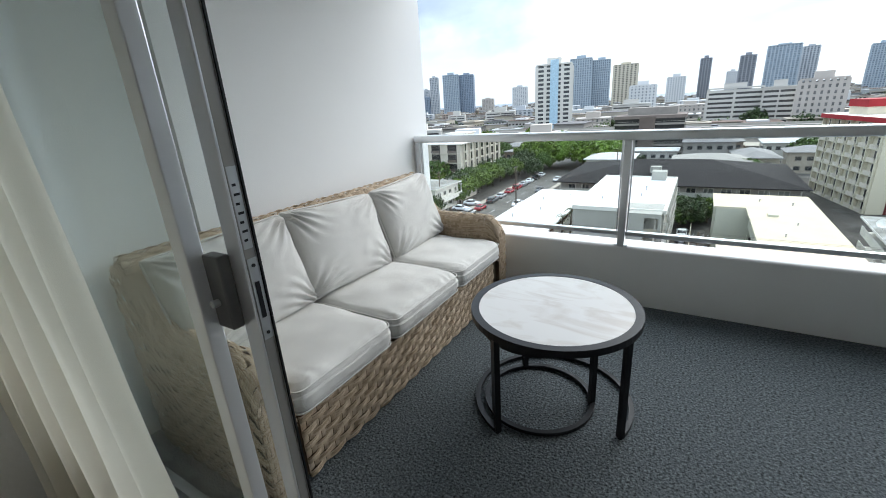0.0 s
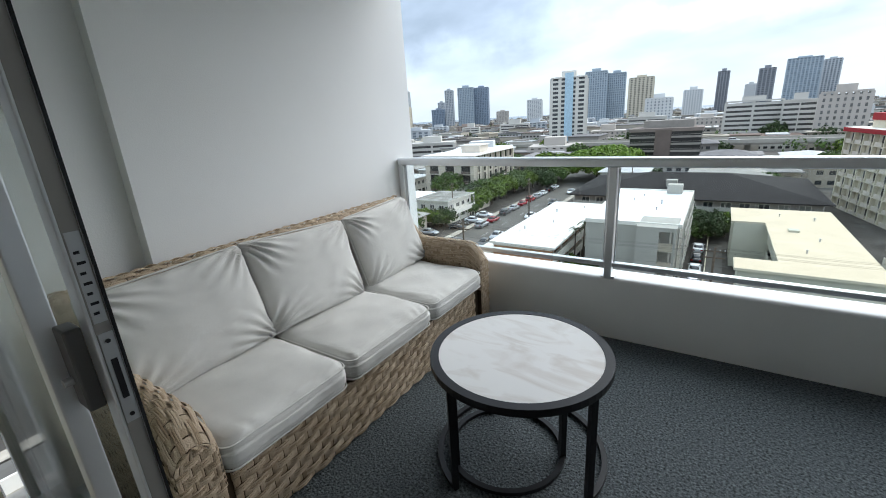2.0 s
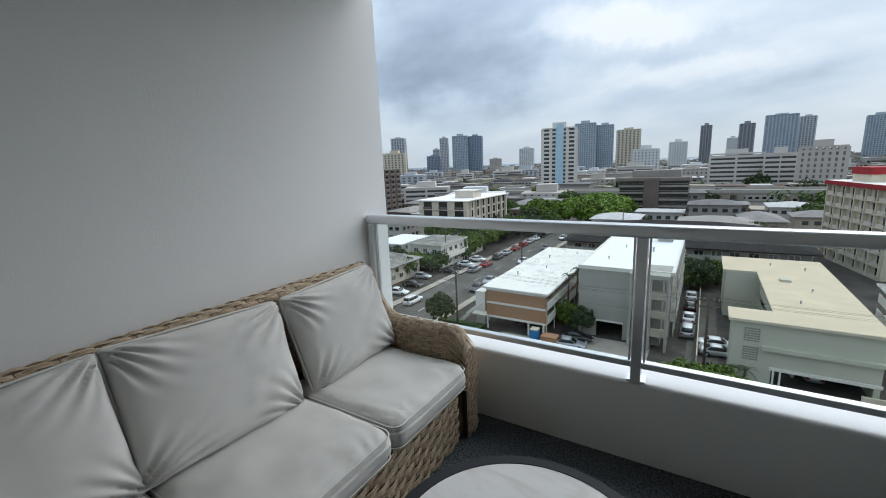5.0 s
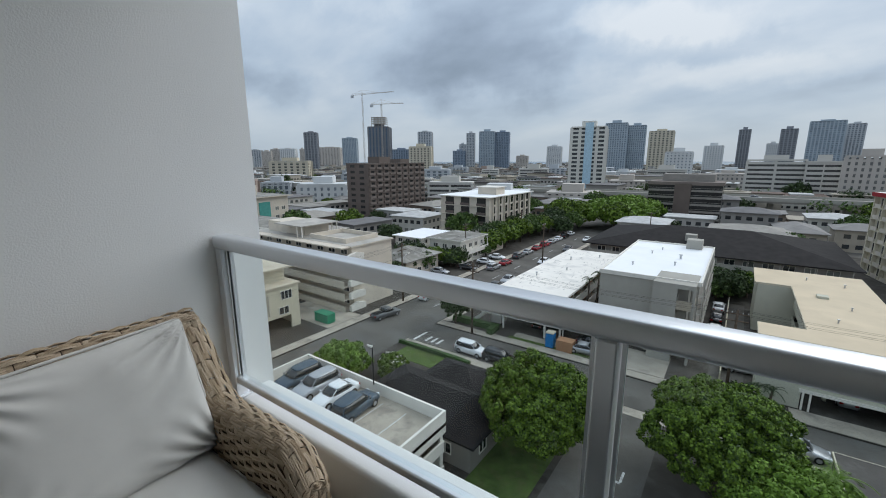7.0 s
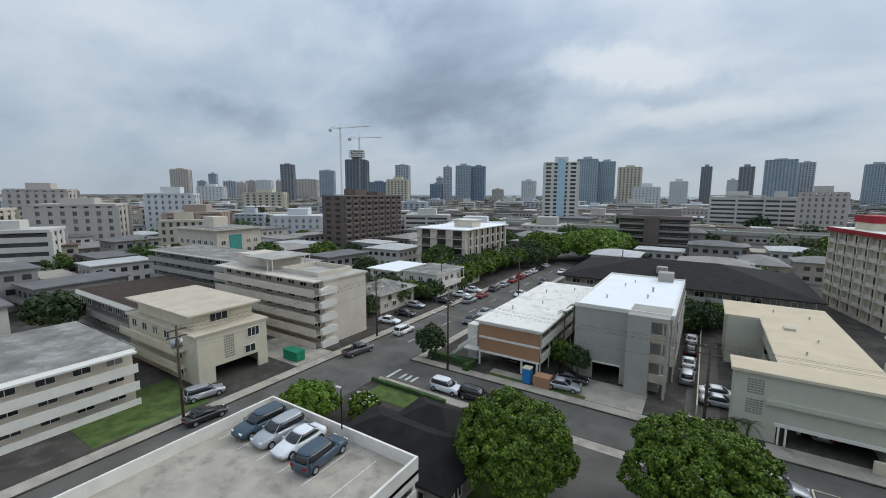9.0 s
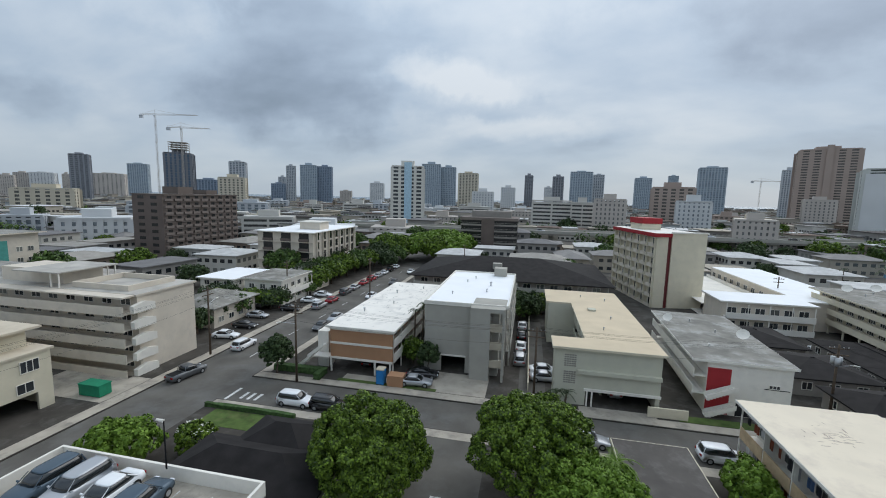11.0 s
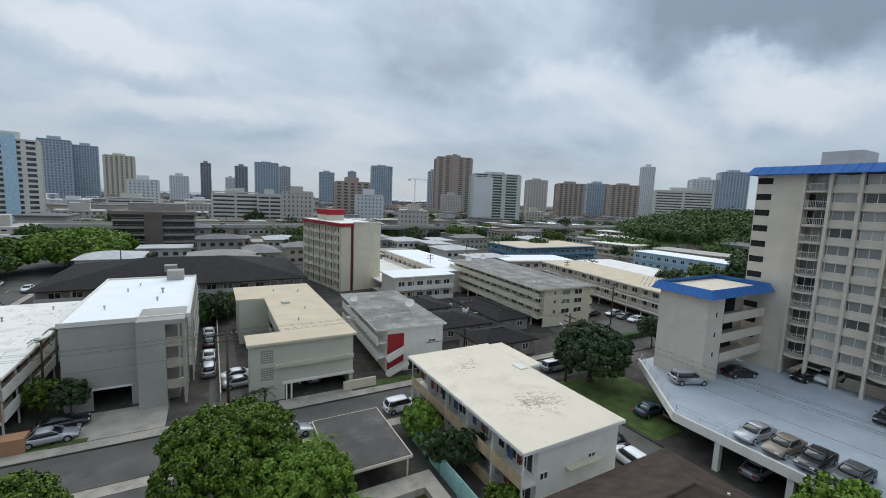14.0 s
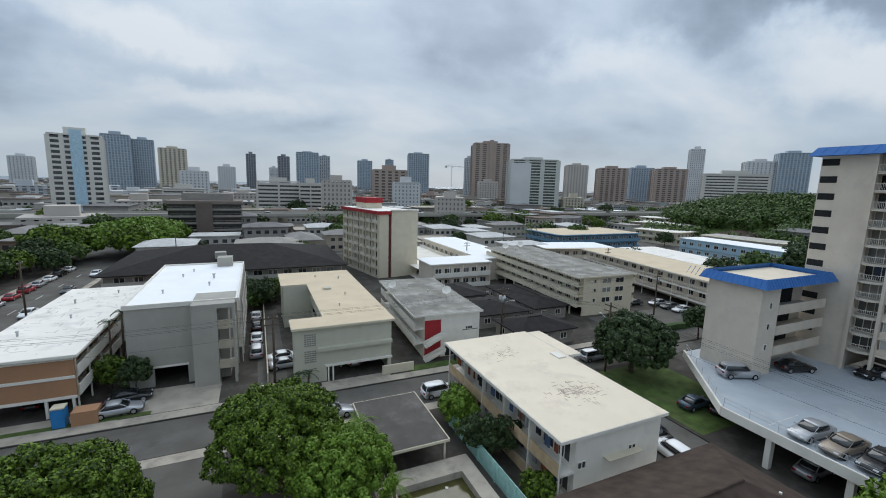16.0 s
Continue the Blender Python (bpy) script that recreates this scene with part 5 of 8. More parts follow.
box(bm, 1.5, 0, 0, W, 0.3, H), box(bm, 1.5, 0.3, 0, 1.8, D, H), box(bm, W - 0.3, 0.3, 0, W, D, H), box(bm, 1.8, D - 0.3, 0, W - 0.3, D, H), box(bm, W, 0.0, 0, W + 1.6, 0.3, 0.9)
box(bm, W, 13.0, 0, W + 1.4, 13.3, H), box(bm, W, 20.7, 0, W + 1.4, 21.0, H), box(bm, W + 1.2, 13.3, 0, W + 1.4, 20.7, H)
part("wall", bm, "white", b, "white painted wall")
for z in (0.5, 3.1):
    bm = bmesh.new()
    box(bm, 0.0, 0.0, z - 0.2, 1.49, D, z)
    part("balcony_slab", bm, "white", b)
    for i in range(5):
        bm = bmesh.new()
        y = 0.1 + i * 4.2
        box(bm, -0.06, y, z - 0.25, 0.0, y + 4.0, z + 0.95)
        part("balcony_rail", bm, "tanrail", b, "tan board balcony rail")
for i in range(6):
    bm = bmesh.new()
    y = 0.0 + i * 4.18
    box(bm, -0.05, y, 0, 0.07, y + 0.1, H)
    part("post", bm, "white", b)
for i in range(1, 5):
    part("party_wall", one(0.1, i * 4.2 - 0.06, 0.5, 1.49, i * 4.2 + 0.06, H), "white", b)
window_grid(b, "W", W, D, steps(0.2, D - 0.2, 10), (0.9, 3.5), 1.5, 1.9, v=-1.498, lights=2)
for i, z in ((2.2, 3.2), (7.8, 3.4)):
    window(b, "S", W, D, i, z, 0.9, 0.7, 2)
part("awning", one(4.6, -0.7, 3.6, 8.6, -0.02, 3.68), "cream", b)
part("plinth_step", one(1.5, -1.2, 0, W + 1.0, -0.004, 1.2), "white", b)
flat_roof(b, W - 0.2, D, H, "roofivory", 0.5)
flat_roof(b, 1.8, 8.0, H, "roofivory", 0.1, x0=W + 0.42, y0=12.9)
stair_flight(b, W + 0.2, 4.0, 0, W + 3.0, 2.9, 1.1, 12)
rs = random.Random(2)
bm = bmesh.new()
for i in range(190):
    x, y = 6.3 + rs.gauss(0, 1.25), 5.6 + rs.gauss(0, 0.95)
    if rs.random() < 0.2:
        x, y = 4.5 + rs.gauss(0, 1.0), 16.0 + rs.gauss(0, 1.0)
    dx_, dy_ = (rs.uniform(0.1, 0.8), 0.05) if rs.random() < 0.6 else (0.05, rs.uniform(0.1, 0.7))
    box(bm, x, y, H + 0.3005, x + dx_, y + dy_, H + 0.304 + 0.0005 * (i % 9))
tagged(part("roof_scuff", bm, mat("rusty_roof_scuff", (0.34, 0.27, 0.23), 0.9, var=0.3, scale=4, bump=0.1), b, "rusty brown scuff marks"), kind="stuff")
part("roof_hatch", one(W - 1.4, 12.4, H + 0.302, W - 0.3, 14.0, H + 0.42), "white", b)

# ---- carport with a dark flat roof ----
b = building(10.3, 31.9, "low carport with a wet dark flat roof and pale fascia", 0, "carport")
bm = bmesh.new()
box(bm, -0.1, -0.1, 2.55, 6.9, 9.4, 2.80)
r = part("roof", bm, "cream", b)
part("roof_covering", one(0.0, 0.0, 2.802, 6.8, 9.3, 2.82), "roofshed", r, "dark wet roofing felt")
for x in (0.2, 6.5):
    for y in (0.2, 4.5, 9.0):
        part("post", one(x - 0.08, y - 0.08, 0, x + 0.08, y + 0.08, 2.54), "cream", b)
bm = bmesh.new()
box(bm, 0, 8.9, 0, 6.8, 9.1, 2.2)
part("back_wall", bm, "midgrey", b)

# ---- beige gallery block ----
W, D, H = 14.2, 40.5, 8.1
b = building(60.2, 63.4, "four storey beige gallery apartment block with a weathered roof", -3)
bm = bmesh.new()
box(bm, 1.4, 0, 0, W, 0.3, H), box(bm, 1.4, 0.3, 2.2, 1.7, D, H), box(bm, W - 0.3, 0.3, 0, W, D, H), box(bm, 1.7, D - 0.3, 0, W - 0.3, D, H), box(bm, 6, 0.3, 0, 6.2, D, 2.2)
part("wall", bm, "cream", b, "beige painted wall")
for z in (2.3, 4.4, 6.5):
    bm = bmesh.new()
    box(bm, 0, 0, z - 0.2, 1.38, D, z)
    part("walkway_slab", bm, "cream", b)
    bm = bmesh.new()
    box(bm, -0.1, -0.05, z - 0.3, 0.0, D, z + 0.85)
    part("balustrade", bm, "cream", b)
window_grid(b, "W", W, D, steps(0.5, D - 0.5, 14), (2.9, 5.0, 7.0), 1.7, 1.0, v=-1.398, lights=3)
for y in steps(0, D, 9):
    part("column", one(0.05, y, 0, 0.3, y + 0.25, 2.0), "cream", b)
window_grid(b, "S", W, D, (7.2, 10.6), (2.7, 4.8, 6.7), 2.2, 1.1, lights=2)
window_grid(b, "S", W, D, (4.2,), (2.9, 5.0, 6.9), 0.7, 0.8, lights=1)
for z in (2.3, 4.4, 6.5):
    bm = bmesh.new()
    arc = [(W + 1.6 * math.cos(a), 1.6 + 1.6 * math.sin(a)) for a in [radians(-90 + 180 * i / 12) for i in range(13)]]
    for (xa, ya), (xb, yb) in zip(arc, arc[1:]):
        vv = [bm.verts.new(p) for p in ((xa, ya, z - 0.2), (xb, yb, z - 0.2), (xb, yb, z + 0.9), (xa, ya, z + 0.9), (xa * 0.99 + W * 0.01, ya, z - 0.2), (xb * 0.99 + W * 0.01, yb, z - 0.2), (xb * 0.99 + W * 0.01, yb, z + 0.9), (xa * 0.99 + W * 0.01, ya, z + 0.9))]
        for f in ((0, 1, 2, 3), (7, 6, 5, 4), (3, 2, 6, 7), (0, 4, 5, 1)):
            bm.faces.new([vv[i] for i in f])
    part("curved_stair_rail", bm, "cream", b)
flat_roof(b, W, D, H, "roofgrey", 0.5, "cream")
vents(b, [(4, 6, 0.7), (8, 12, 0.7), (6, 20, 0.8), (9, 26, 0.7), (5, 33, 0.8), (8, 36, 0.7)], H + 0.3)
dish(b, 3, 35, H + 0.3, 0.9), dish(b, 9, 37, H + 0.3, 0.9)

# ---- white L-shaped block ----
H = 6.0
b = building(41.0, 94.0, "white flat-roofed apartment block round a parking court")
bm = bmesh.new()
box(bm, 0, 0, 0, 16.5, 9, H), box(bm, 16.5, 4, 0, 29, 49, H)
part("wall", bm, "offwhite", b)
flat_roof(b, 16.4, 9, H, "roofclean", 0.6)
flat_roof(b, 12.5, 45, H - 0.02, "roofclean", 0.3, x0=16.9, y0=4)
gallery(b, "S", 16.5, 9, 0.3, 16.2, (0.4, 3.2), 2.7, 1.2, "white", "white", 0.9, posts=5)
window_grid(b, "S", 16.5, 9, steps(0.5, 16, 6), (0.9, 3.7), 1.8, 1.3)
gallery(b, "W", 29, 49, 0.3, 39, (0.4, 3.2), 2.7, -15.3, "white", "white", 0.9)
window_grid(b, "W", 29, 49, steps(0.5, 39, 10), (0.9, 3.7), 1.8, 1.3, v=-16.498)

# ---- long cream block behind the parking lot ----
W, D, H = 14, 46, 7.2
b = building(87.5, 53.0, "long three storey beige walk-up block with a cream roof", -8)
bm = bmesh.new()
box(bm, 1.5, 0, 2.2, W, D, H), box(bm, 5, 0.2, 0, W - 0.2, D - 0.2, 2.19)
part("wall", bm, "offwhite", b)
for z in (2.4, 4.8):
    part("walkway_slab", one(0, 0, z - 0.2, 1.49, D, z), "offwhite", b)
    bm = bmesh.new()
    box(bm, -0.08, 0, z + 0.8, 0, D, z + 0.88), box(bm, -0.08, 0, z - 0.3, 0, D, z + 0.1)
    for i in range(90):
        box(bm, -0.05, i * 0.51, z + 0.1, -0.02, i * 0.51 + 0.04, z + 0.8)
    part("balustrade", bm, "white", b)
for y in steps(0, D, 10):
    part("post", one(0.1, y, 0, 0.25, y + 0.15, H), "white", b)
window_grid(b, "W", W, D, steps(0.5, D, 15), (3.1, 5.5), 1.7, 1.1, v=-1.498)
flat_roof(b, W, D, H, "roofcream", 0.5)

# ---- parking deck and the blue-trimmed tower ----
DZ = -20.6
b = thing("parking_deck", pose(0, 0, G), "pale blue-grey coated parking deck on columns", "parking deck", "city buildings")
dh = DZ - G
bm = bmesh.new()
v = [(44.8, -30), (72, -30), (72, 36.5), (55.4, 36.5), (44.8, 24.6)]
for za, zb in ((dh - 0.35, dh),):
    lo, hi = [bm.verts.new((x, y, za)) for x, y in v], [bm.verts.new((x, y, zb)) for x, y in v]
    bm.faces.new(lo[::-1]), bm.faces.new(hi)
    for i in range(len(v)):
        bm.faces.new((lo[i], lo[(i + 1) % 5], hi[(i + 1) % 5], hi[i]))
part("deck_slab", bm, "deck", b)
bm = bmesh.new()
for (xa, ya), (xb, yb) in (((44.8, -30), (44.8, 24.6)), ((44.8, 24.6), (55.4, 36.5))):
    dxy = Vector((xb - xa, yb - ya, 0)).normalized()
    nx = Vector((-dxy.y, dxy.x, 0)) * 0.22
    q = [Vector((xa, ya, 0)), Vector((xb, yb, 0)), Vector((xb, yb, 0)) + nx, Vector((xa, ya, 0)) + nx]
    lo, hi = [bm.verts.new(p + Vector((0, 0, dh - 0.7))) for p in q], [bm.verts.new(p + Vector((0, 0, dh + 0.25))) for p in q]
    bm.faces.new(lo[::-1]), bm.faces.new(hi)
    for i in range(4):
        bm.faces.new((lo[i], lo[(i + 1) % 4], hi[(i + 1) % 4], hi[i]))
part("edge_beam", bm, "white", b, "white painted edge beam")
for y in range(-28, 25, 6):
    part("column", one(44.9, y, 0, 45.5, y + 0.5, dh - 0.36), "white", b)
part("back_wall", one(52, -30, 0, 52.3, 30, dh - 0.36), "midgrey", b)
for (xa, ya), (xb, yb) in (((44.9, -10), (44.9, 24.6)), ((44.9, 24.6), (55.4, 36.4))):
    bm = bmesh.new()
    for dz in (0.75, 1.15):
        rod(bm, (xa, ya, dh + dz), (xb, yb, dh + dz), 0.022, 5)
    n_ = int(math.hypot(xb - xa, yb - ya) / 2.4)
    for i in range(n_ + 1):
        x_, y_ = xa + (xb - xa) * i / n_, ya + (yb - ya) * i / n_
        rod(bm, (x_, y_, dh + 0.24), (x_, y_, dh + 1.16), 0.025, 5)
    part("guard_rail", bm, "metal", b, "thin galvanised guard rail on the deck edge")
for k in range(12):
    bm = bmesh.new()
    box(bm, 46, -24 + k * 4 + 0.9, dh + 0.002, 51, -24 + k * 4 + 1.0, dh + 0.008)
    part("bay_line", bm, "marking", b)

# the link block with the blue eaves
b = building(55.4, 28.0, "four storey white link block with a blue metal eave", 0, z=DZ)
W, D, H = 14.1, 6.4, 11.2
bm = bmesh.new()
box(bm, 0, 0, 0, 3.7, D, H), box(bm, 3.7, 2.6, 0, W, D, H)
part("wall", bm, "offwhite", b)
for z in (2.6, 5.2, 7.8):
    part("landing", one(3.71, 0, z - 0.2, W, 2.59, z), "offwhite", b)
    part("landing_rail", one(3.71, -0.1, z - 0.3, W, -0.002, z + 0.9), "offwhite", b)
    # dark sheets on the landing wall paint the shade of stair doorways
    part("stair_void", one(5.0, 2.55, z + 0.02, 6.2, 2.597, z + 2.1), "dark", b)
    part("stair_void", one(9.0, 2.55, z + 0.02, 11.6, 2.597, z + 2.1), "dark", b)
    window(b, "S", W, D, 1.9, z + 0.6, 0.6, 0.8, 1)
bm = bmesh.new()
xs = ((-0.9, -0.9, W + 0.4, D + 0.9), (-0.35, -0.35, W - 0.1, D + 0.35))
lo = [bm.verts.new((x, y, H - 0.1)) for x, y in ((xs[0][0], xs[0][1]), (xs[0][2], xs[0][1]), (xs[0][2], xs[0][3]), (xs[0][0], xs[0][3]))]
hi = [bm.verts.new((x, y, H + 1.0)) for x, y in ((xs[1][0], xs[1][1]), (xs[1][2], xs[1][1]), (xs[1][2], xs[1][3]), (xs[1][0], xs[1][3]))]
bm.faces.new(lo[::-1])
for i in range(4):
    bm.faces.new((lo[i], lo[(i + 1) % 4], hi[(i + 1) % 4], hi[i]))
part("eave", bm, "blue", b, "bright blue sloping metal eave")
for i in range(24):
    bm = bmesh.new()
    x = -0.7 + i * 0.58
    rod(bm, (x, -0.9, H - 0.08), (x * 0.96 + 0.1, -0.37, H + 1.0), 0.03, 5)
    part("seam", bm, "blue", b)
for i in range(16):
    bm = bmesh.new()
    y = -0.7 + i * 0.65
    rod(bm, (-0.9, y, H - 0.08), (-0.37, y * 0.96 + 0.1, H + 1.0), 0.03, 5)
    part("seam", bm, "blue", b)
part("roof_covering", one(-0.5, -0.5, H - 0.05, W, D + 0.5, H + 0.35), "roofivory", b)

# the tower
b = building(70.0, -26.0, "eleven storey white apartment tower with blue metal eave and balconies", 0, "apartment_tower", z=DZ)
W, D, FH, NF = 15.0, 57.0, 2.2, 11
H0, ST, BAY = 2.9, 5.4, 2.86      # undercroft height, stair wall, bay width
H = H0 + NF * FH
bm = bmesh.new()
box(bm, 1.3, 0, H0, W, D - ST, H), box(bm, 0.0, D - ST, 0, W, D, H)
part("wall", bm, "offwhite", b, "white painted wall")
bays = [D - ST - BAY * (i + 1) for i in range(18)]
for k in range(NF):
    z = H0 + k * FH
    part("floor_slab", one(-0.1, 0, z - 0.18, 1.29, D - ST - 0.01, z), "offwhite", b)
    for i, y in enumerate(bays):
        if i % 4 in (0, 3):
            bm = bmesh.new()
            pts = [(-0.1 - 0.75 * math.sin(math.pi * q / 8), y + 0.16 + (BAY - 0.32) * q / 8) for q in range(9)]
            for za, zb in ((z + 0.92, z + 0.98), (z + 0.08, z + 0.12)):
                for (xa, ya), (xb, yb) in zip(pts, pts[1:]):
                    rod(bm, (xa, ya, za), (xb, yb, za), 0.03, 4)
            for q in range(17):
                s = q / 16
                rod(bm, (-0.1 - 0.75 * math.sin(math.pi * s), y + 0.16 + (BAY - 0.32) * s, z + 0.02), (-0.1 - 0.75 * math.sin(math.pi * s), y + 0.16 + (BAY - 0.32) * s, z + 0.95), 0.014, 4)
            part("balcony_rail", bm, "white", b, "curved white metal balcony rail")
            bm = bmesh.new()
            lo = [bm.verts.new((x, yy, z - 0.17)) for x, yy in pts]
            hi = [bm.verts.new((x, yy, z - 0.01)) for x, yy in pts]
            bm.faces.new(lo[::-1]), bm.faces.new(hi)
            for q in range(9):
                bm.faces.new((lo[q], lo[(q + 1) % 9], hi[(q + 1) % 9], hi[q]))
            part("balcony_slab", bm, "offwhite", b)
            window(b, "W", W, D, D - y - BAY / 2, z + 0.05, 2.4, 1.9, 3, "white", "winpale" if (i * 5 + k * 3) % 7 < 3 else "win", v=-1.298)
        else:
            part("spandrel", one(0.1, y + 0.16, z, 0.3, y + BAY - 0.16, z + 0.75), "offwhite", b)
            window(b, "W", W, D, D - y - BAY / 2, z + 0.77, 2.2, 1.22, 2, "white", "winpale", v=-0.29)
    # stair opening as a dark sheet, its shade put into the colour
    bm = bmesh.new()
    box(bm, -0.02, D - 1.9, z + 0.95, -0.004, D - 0.1, z + 1.8)
    part("stair_opening", bm, "dark", b, "flat dark panel for the shade in a stair opening")
for y in bays + [D - ST - 0.2]:
    part("pier", one(-0.42, y - 0.16, 0, 0.2, y + 0.16, H), "offwhite", b)
for y in [bays[i] for i in range(1, 18, 3)]:
    part("column", one(0.25, y - 0.25, 0, 0.8, y + 0.25, H0 - 0.19), "offwhite", b)
part("undercroft_wall", one(7, 0, 0, 7.3, D - ST - 0.01, H0 - 0.01), "midgrey", b)
bm = bmesh.new()
lo = [bm.verts.new((x, y, H)) for x, y in ((-1.3, -1), (W + 1, -1), (W + 1, D + 1), (-1.3, D + 1))]
hi = [bm.verts.new((x, y, H + 1.1)) for x, y in ((-0.5, -0.4), (W + 0.4, -0.4), (W + 0.4, D + 0.4), (-0.5, D + 0.4))]
bm.faces.new(lo[::-1]), bm.faces.new(hi)
for i in range(4):
    bm.faces.new((lo[i], lo[(i + 1) % 4], hi[(i + 1) % 4], hi[i]))
part("eave", bm, "blue", b, "bright blue sloping metal eave")
for i in range(46):
    bm = bmesh.new()
    y = -0.8 + i * 1.28
    rod(bm, (-1.3, y, H + 0.02), (-0.52, y * 0.985 + 0.35, H + 1.1), 0.035, 4)
    part("seam", bm, "blue", b)
part("lift_house", one(4, D - 9.6, H + 1.1, 9, D - 5.4, H + 3.2), "offwhite", b)

# ---- buildings across the side street ----
def banded(x0, y0, w, d, h, label, wall, band, floors, rot=0, roof="roofwhite", sides=("S", "E"), rail=0.95, win=True, depth=1.6):
    b = building(x0, y0, label, rot)
    fh = h / floors
    bm = bmesh.new()
    box(bm, 0, 0, 0, w, d, h)
    part("wall", bm, wall, b)
    for s in sides:
        ln = w if s in "SN" else d
        gallery(b, s, w, d, 0.1, ln - 0.1, [fh * k + 0.15 for k in range(floors)], fh, depth, band, band, rail)
        if win:
            n = max(2, int(ln / 3.2))
            window_grid(b, s, w, d, steps(0.3, ln - 0.3, n), [fh * k + 0.9 for k in range(floors)], 1.7, min(1.25, fh - 1.3))
    flat_roof(b, w, d, h, roof, 0.3, band)
    for s in sides:
        bm = bmesh.new()
        side_box(bm, s, w, d, 0.1, (w if s in "SN" else d) - 0.1, 0.302, depth + 0.1, h + 0.02, h + 0.24)
        part("canopy", bm, band, b)
    return b


# five storey block with chevron stairs at its end
b = banded(-81, 46.8, 29.5, 10.0, 11.2, "five storey white gallery apartment block on the street corner", "offwhite", "offwhite", 5, 0, "roofpale", ("S",), 1.0, depth=2.0)
for k in range(5):
    z = 0.1 + k * 2.24
    bm = bmesh.new()
    v = [bm.verts.new((29.5 + xx, yy, z + zz)) for xx in (0.05, 0.7) for yy, zz in ((-1.2, 0.0), (2.2, 0.0), (2.2, 1.0), (0.6, 1.4), (-1.2, 1.0))]
    bm.faces.new(v[:5][::-1]), bm.faces.new(v[5:])
    for i in range(5):
        bm.faces.new((v[i], v[(i + 1) % 5], v[5 + (i + 1) % 5], v[5 + i]))
    part("stair_rail", bm, "white", b)
part("roof_room", one(2, 2, 11.5, 14, 8, 13.6), "offwhite", b)
for x0_, y0_, x1_, y1_ in ((17, 1, 27, 1.3), (17, 8.7, 27, 9), (17, 1.3, 17.3, 8.7), (26.7, 1.3, 27, 8.7)):
    part("roof_curb", one(x0_, y0_, 11.51, x1_, y1_, 12.3), "offwhite", b)
part("roof_shelter", one(8, -0.5, 13.62, 16.5, 8.6, 13.8), "roofpale", b)
for x0_ in (14.6, 16.1):
    for y0_ in (-0.2, 8.2):
        part("shelter_post", one(x0_, y0_, 11.51, x0_ + 0.15, y0_ + 0.15, 13.61), "white", b)
banded(-118, 50, 36, 11, 11.0, "long grey gallery apartment block with a pale roof", "midgrey", "grey", 5, 2, "roofgrey", ("S", "E"), 0.9)

# cream corner house over a garage
W, D, H = 20.0, 10.2, 7.0
b = building(-73.6, 27.0, "cream three storey apartment house over a garage with roof terrace")
bm = bmesh.new()
box(bm, 0, 0, 0, W - 0.3, 0.3, H), box(bm, W - 0.3, 0, 2.3, W, D, H), box(bm, W - 0.3, 0, 0, W, 2.2, 2.3), box(bm, W - 0.3, D - 1.6, 0, W, D, 2.3), box(bm, 0, D - 0.3, 0, W - 0.3, D, H), box(bm, 0, 0.3, 0, 0.3, D - 0.3, H), box(bm, W - 6, 0.3, 0, W - 5.8, D - 0.3, H)
part("wall", bm, "cream", b)
part("roof_terrace", one(-0.3, -0.4, H + 0.002, W + 0.2, D + 0.3, H + 0.25), "rooftan", b)
part("upper_storey", one(1, 1.0, H + 0.252, W - 2.6, D - 0.6, H + 2.4), "cream", b)
part("roof", one(-0.2, -0.2, H + 2.402, W - 1.4, D + 0.3, H + 2.65), "rooftan", b)
window(b, "E", W, D, 8.0, 5.0, 1.9, 1.4, 3)
window(b, "E", W, D, 7.4, 2.7, 1.7, 1.2, 2)
window(b, "E", W - 2.6, D, 4.5, H + 0.8, 2.6, 1.2, 3)
# block holes again as grey plates, their shade only a colour
bm = bmesh.new()
for i in range(5):
    for k in range(9):
        side_box(bm, "E", W, D, 3.6 + i * 0.3, 3.82 + i * 0.3, 0.003, 0.02, 3.0 + k * 0.36, 3.24 + k * 0.36)
part("breeze_block_panel", bm, "midgrey", b, "ventilation block panel, its shaded holes as raised grey plates")
gallery(b, "S", W, D, 0.2, W - 3, (2.4, 4.7), 2.3, 1.3, "cream", "cream", 0.9)
window_grid(b, "S", W, D, steps(0.4, W - 3, 5), (0.9, 3.2, 5.4), 1.6, 1.2)
banded(-76, 8, 19, 13, 6.6, "pale grey two storey house with open wooden galleries", "offwhite", "white", 3, 0, "roofgrey", ("S", "E"), 0.8)
banded(-104, 30, 26, 16, 6.2, "low block with a rust-brown flat roof", "midgrey", "grey", 2, 0, "roofbrown", ("S", "E"), 0.8)

# ---- open-sided parking garage just below ----
W, D = 17.4, 24.5
TZ = -19.2 - G
b = thing("parking_garage", pose(-32.8, -1.0, G), "white concrete parking garage with cars on its roof deck", "parking garage", "city buildings")
part("roof_deck", one(0, 0, TZ - 0.3, W, D, TZ), "concrete", b, "stained concrete roof deck")
bm = bmesh.new()
box(bm, 0, D - 0.2, TZ - 0.9, W, D, TZ + 1.05), box(bm, W - 0.2, 0, TZ - 0.9, W, D - 0.2, TZ + 1.05), box(bm, 0, 0, TZ - 0.9, 0.2, D - 0.2, TZ + 1.05)
part("parapet", bm, "white", b, "white parapet wall")
for z in (0.1, 2.4):
    part("floor_slab", one(0.2, 0.2, z, W - 0.3, D - 0.3, z + 0.2), "concrete", b)
    part("spandrel", one(W - 0.2, 0, z + 0.3, W - 0.02, D - 0.2, z + 1.3), "white", b)
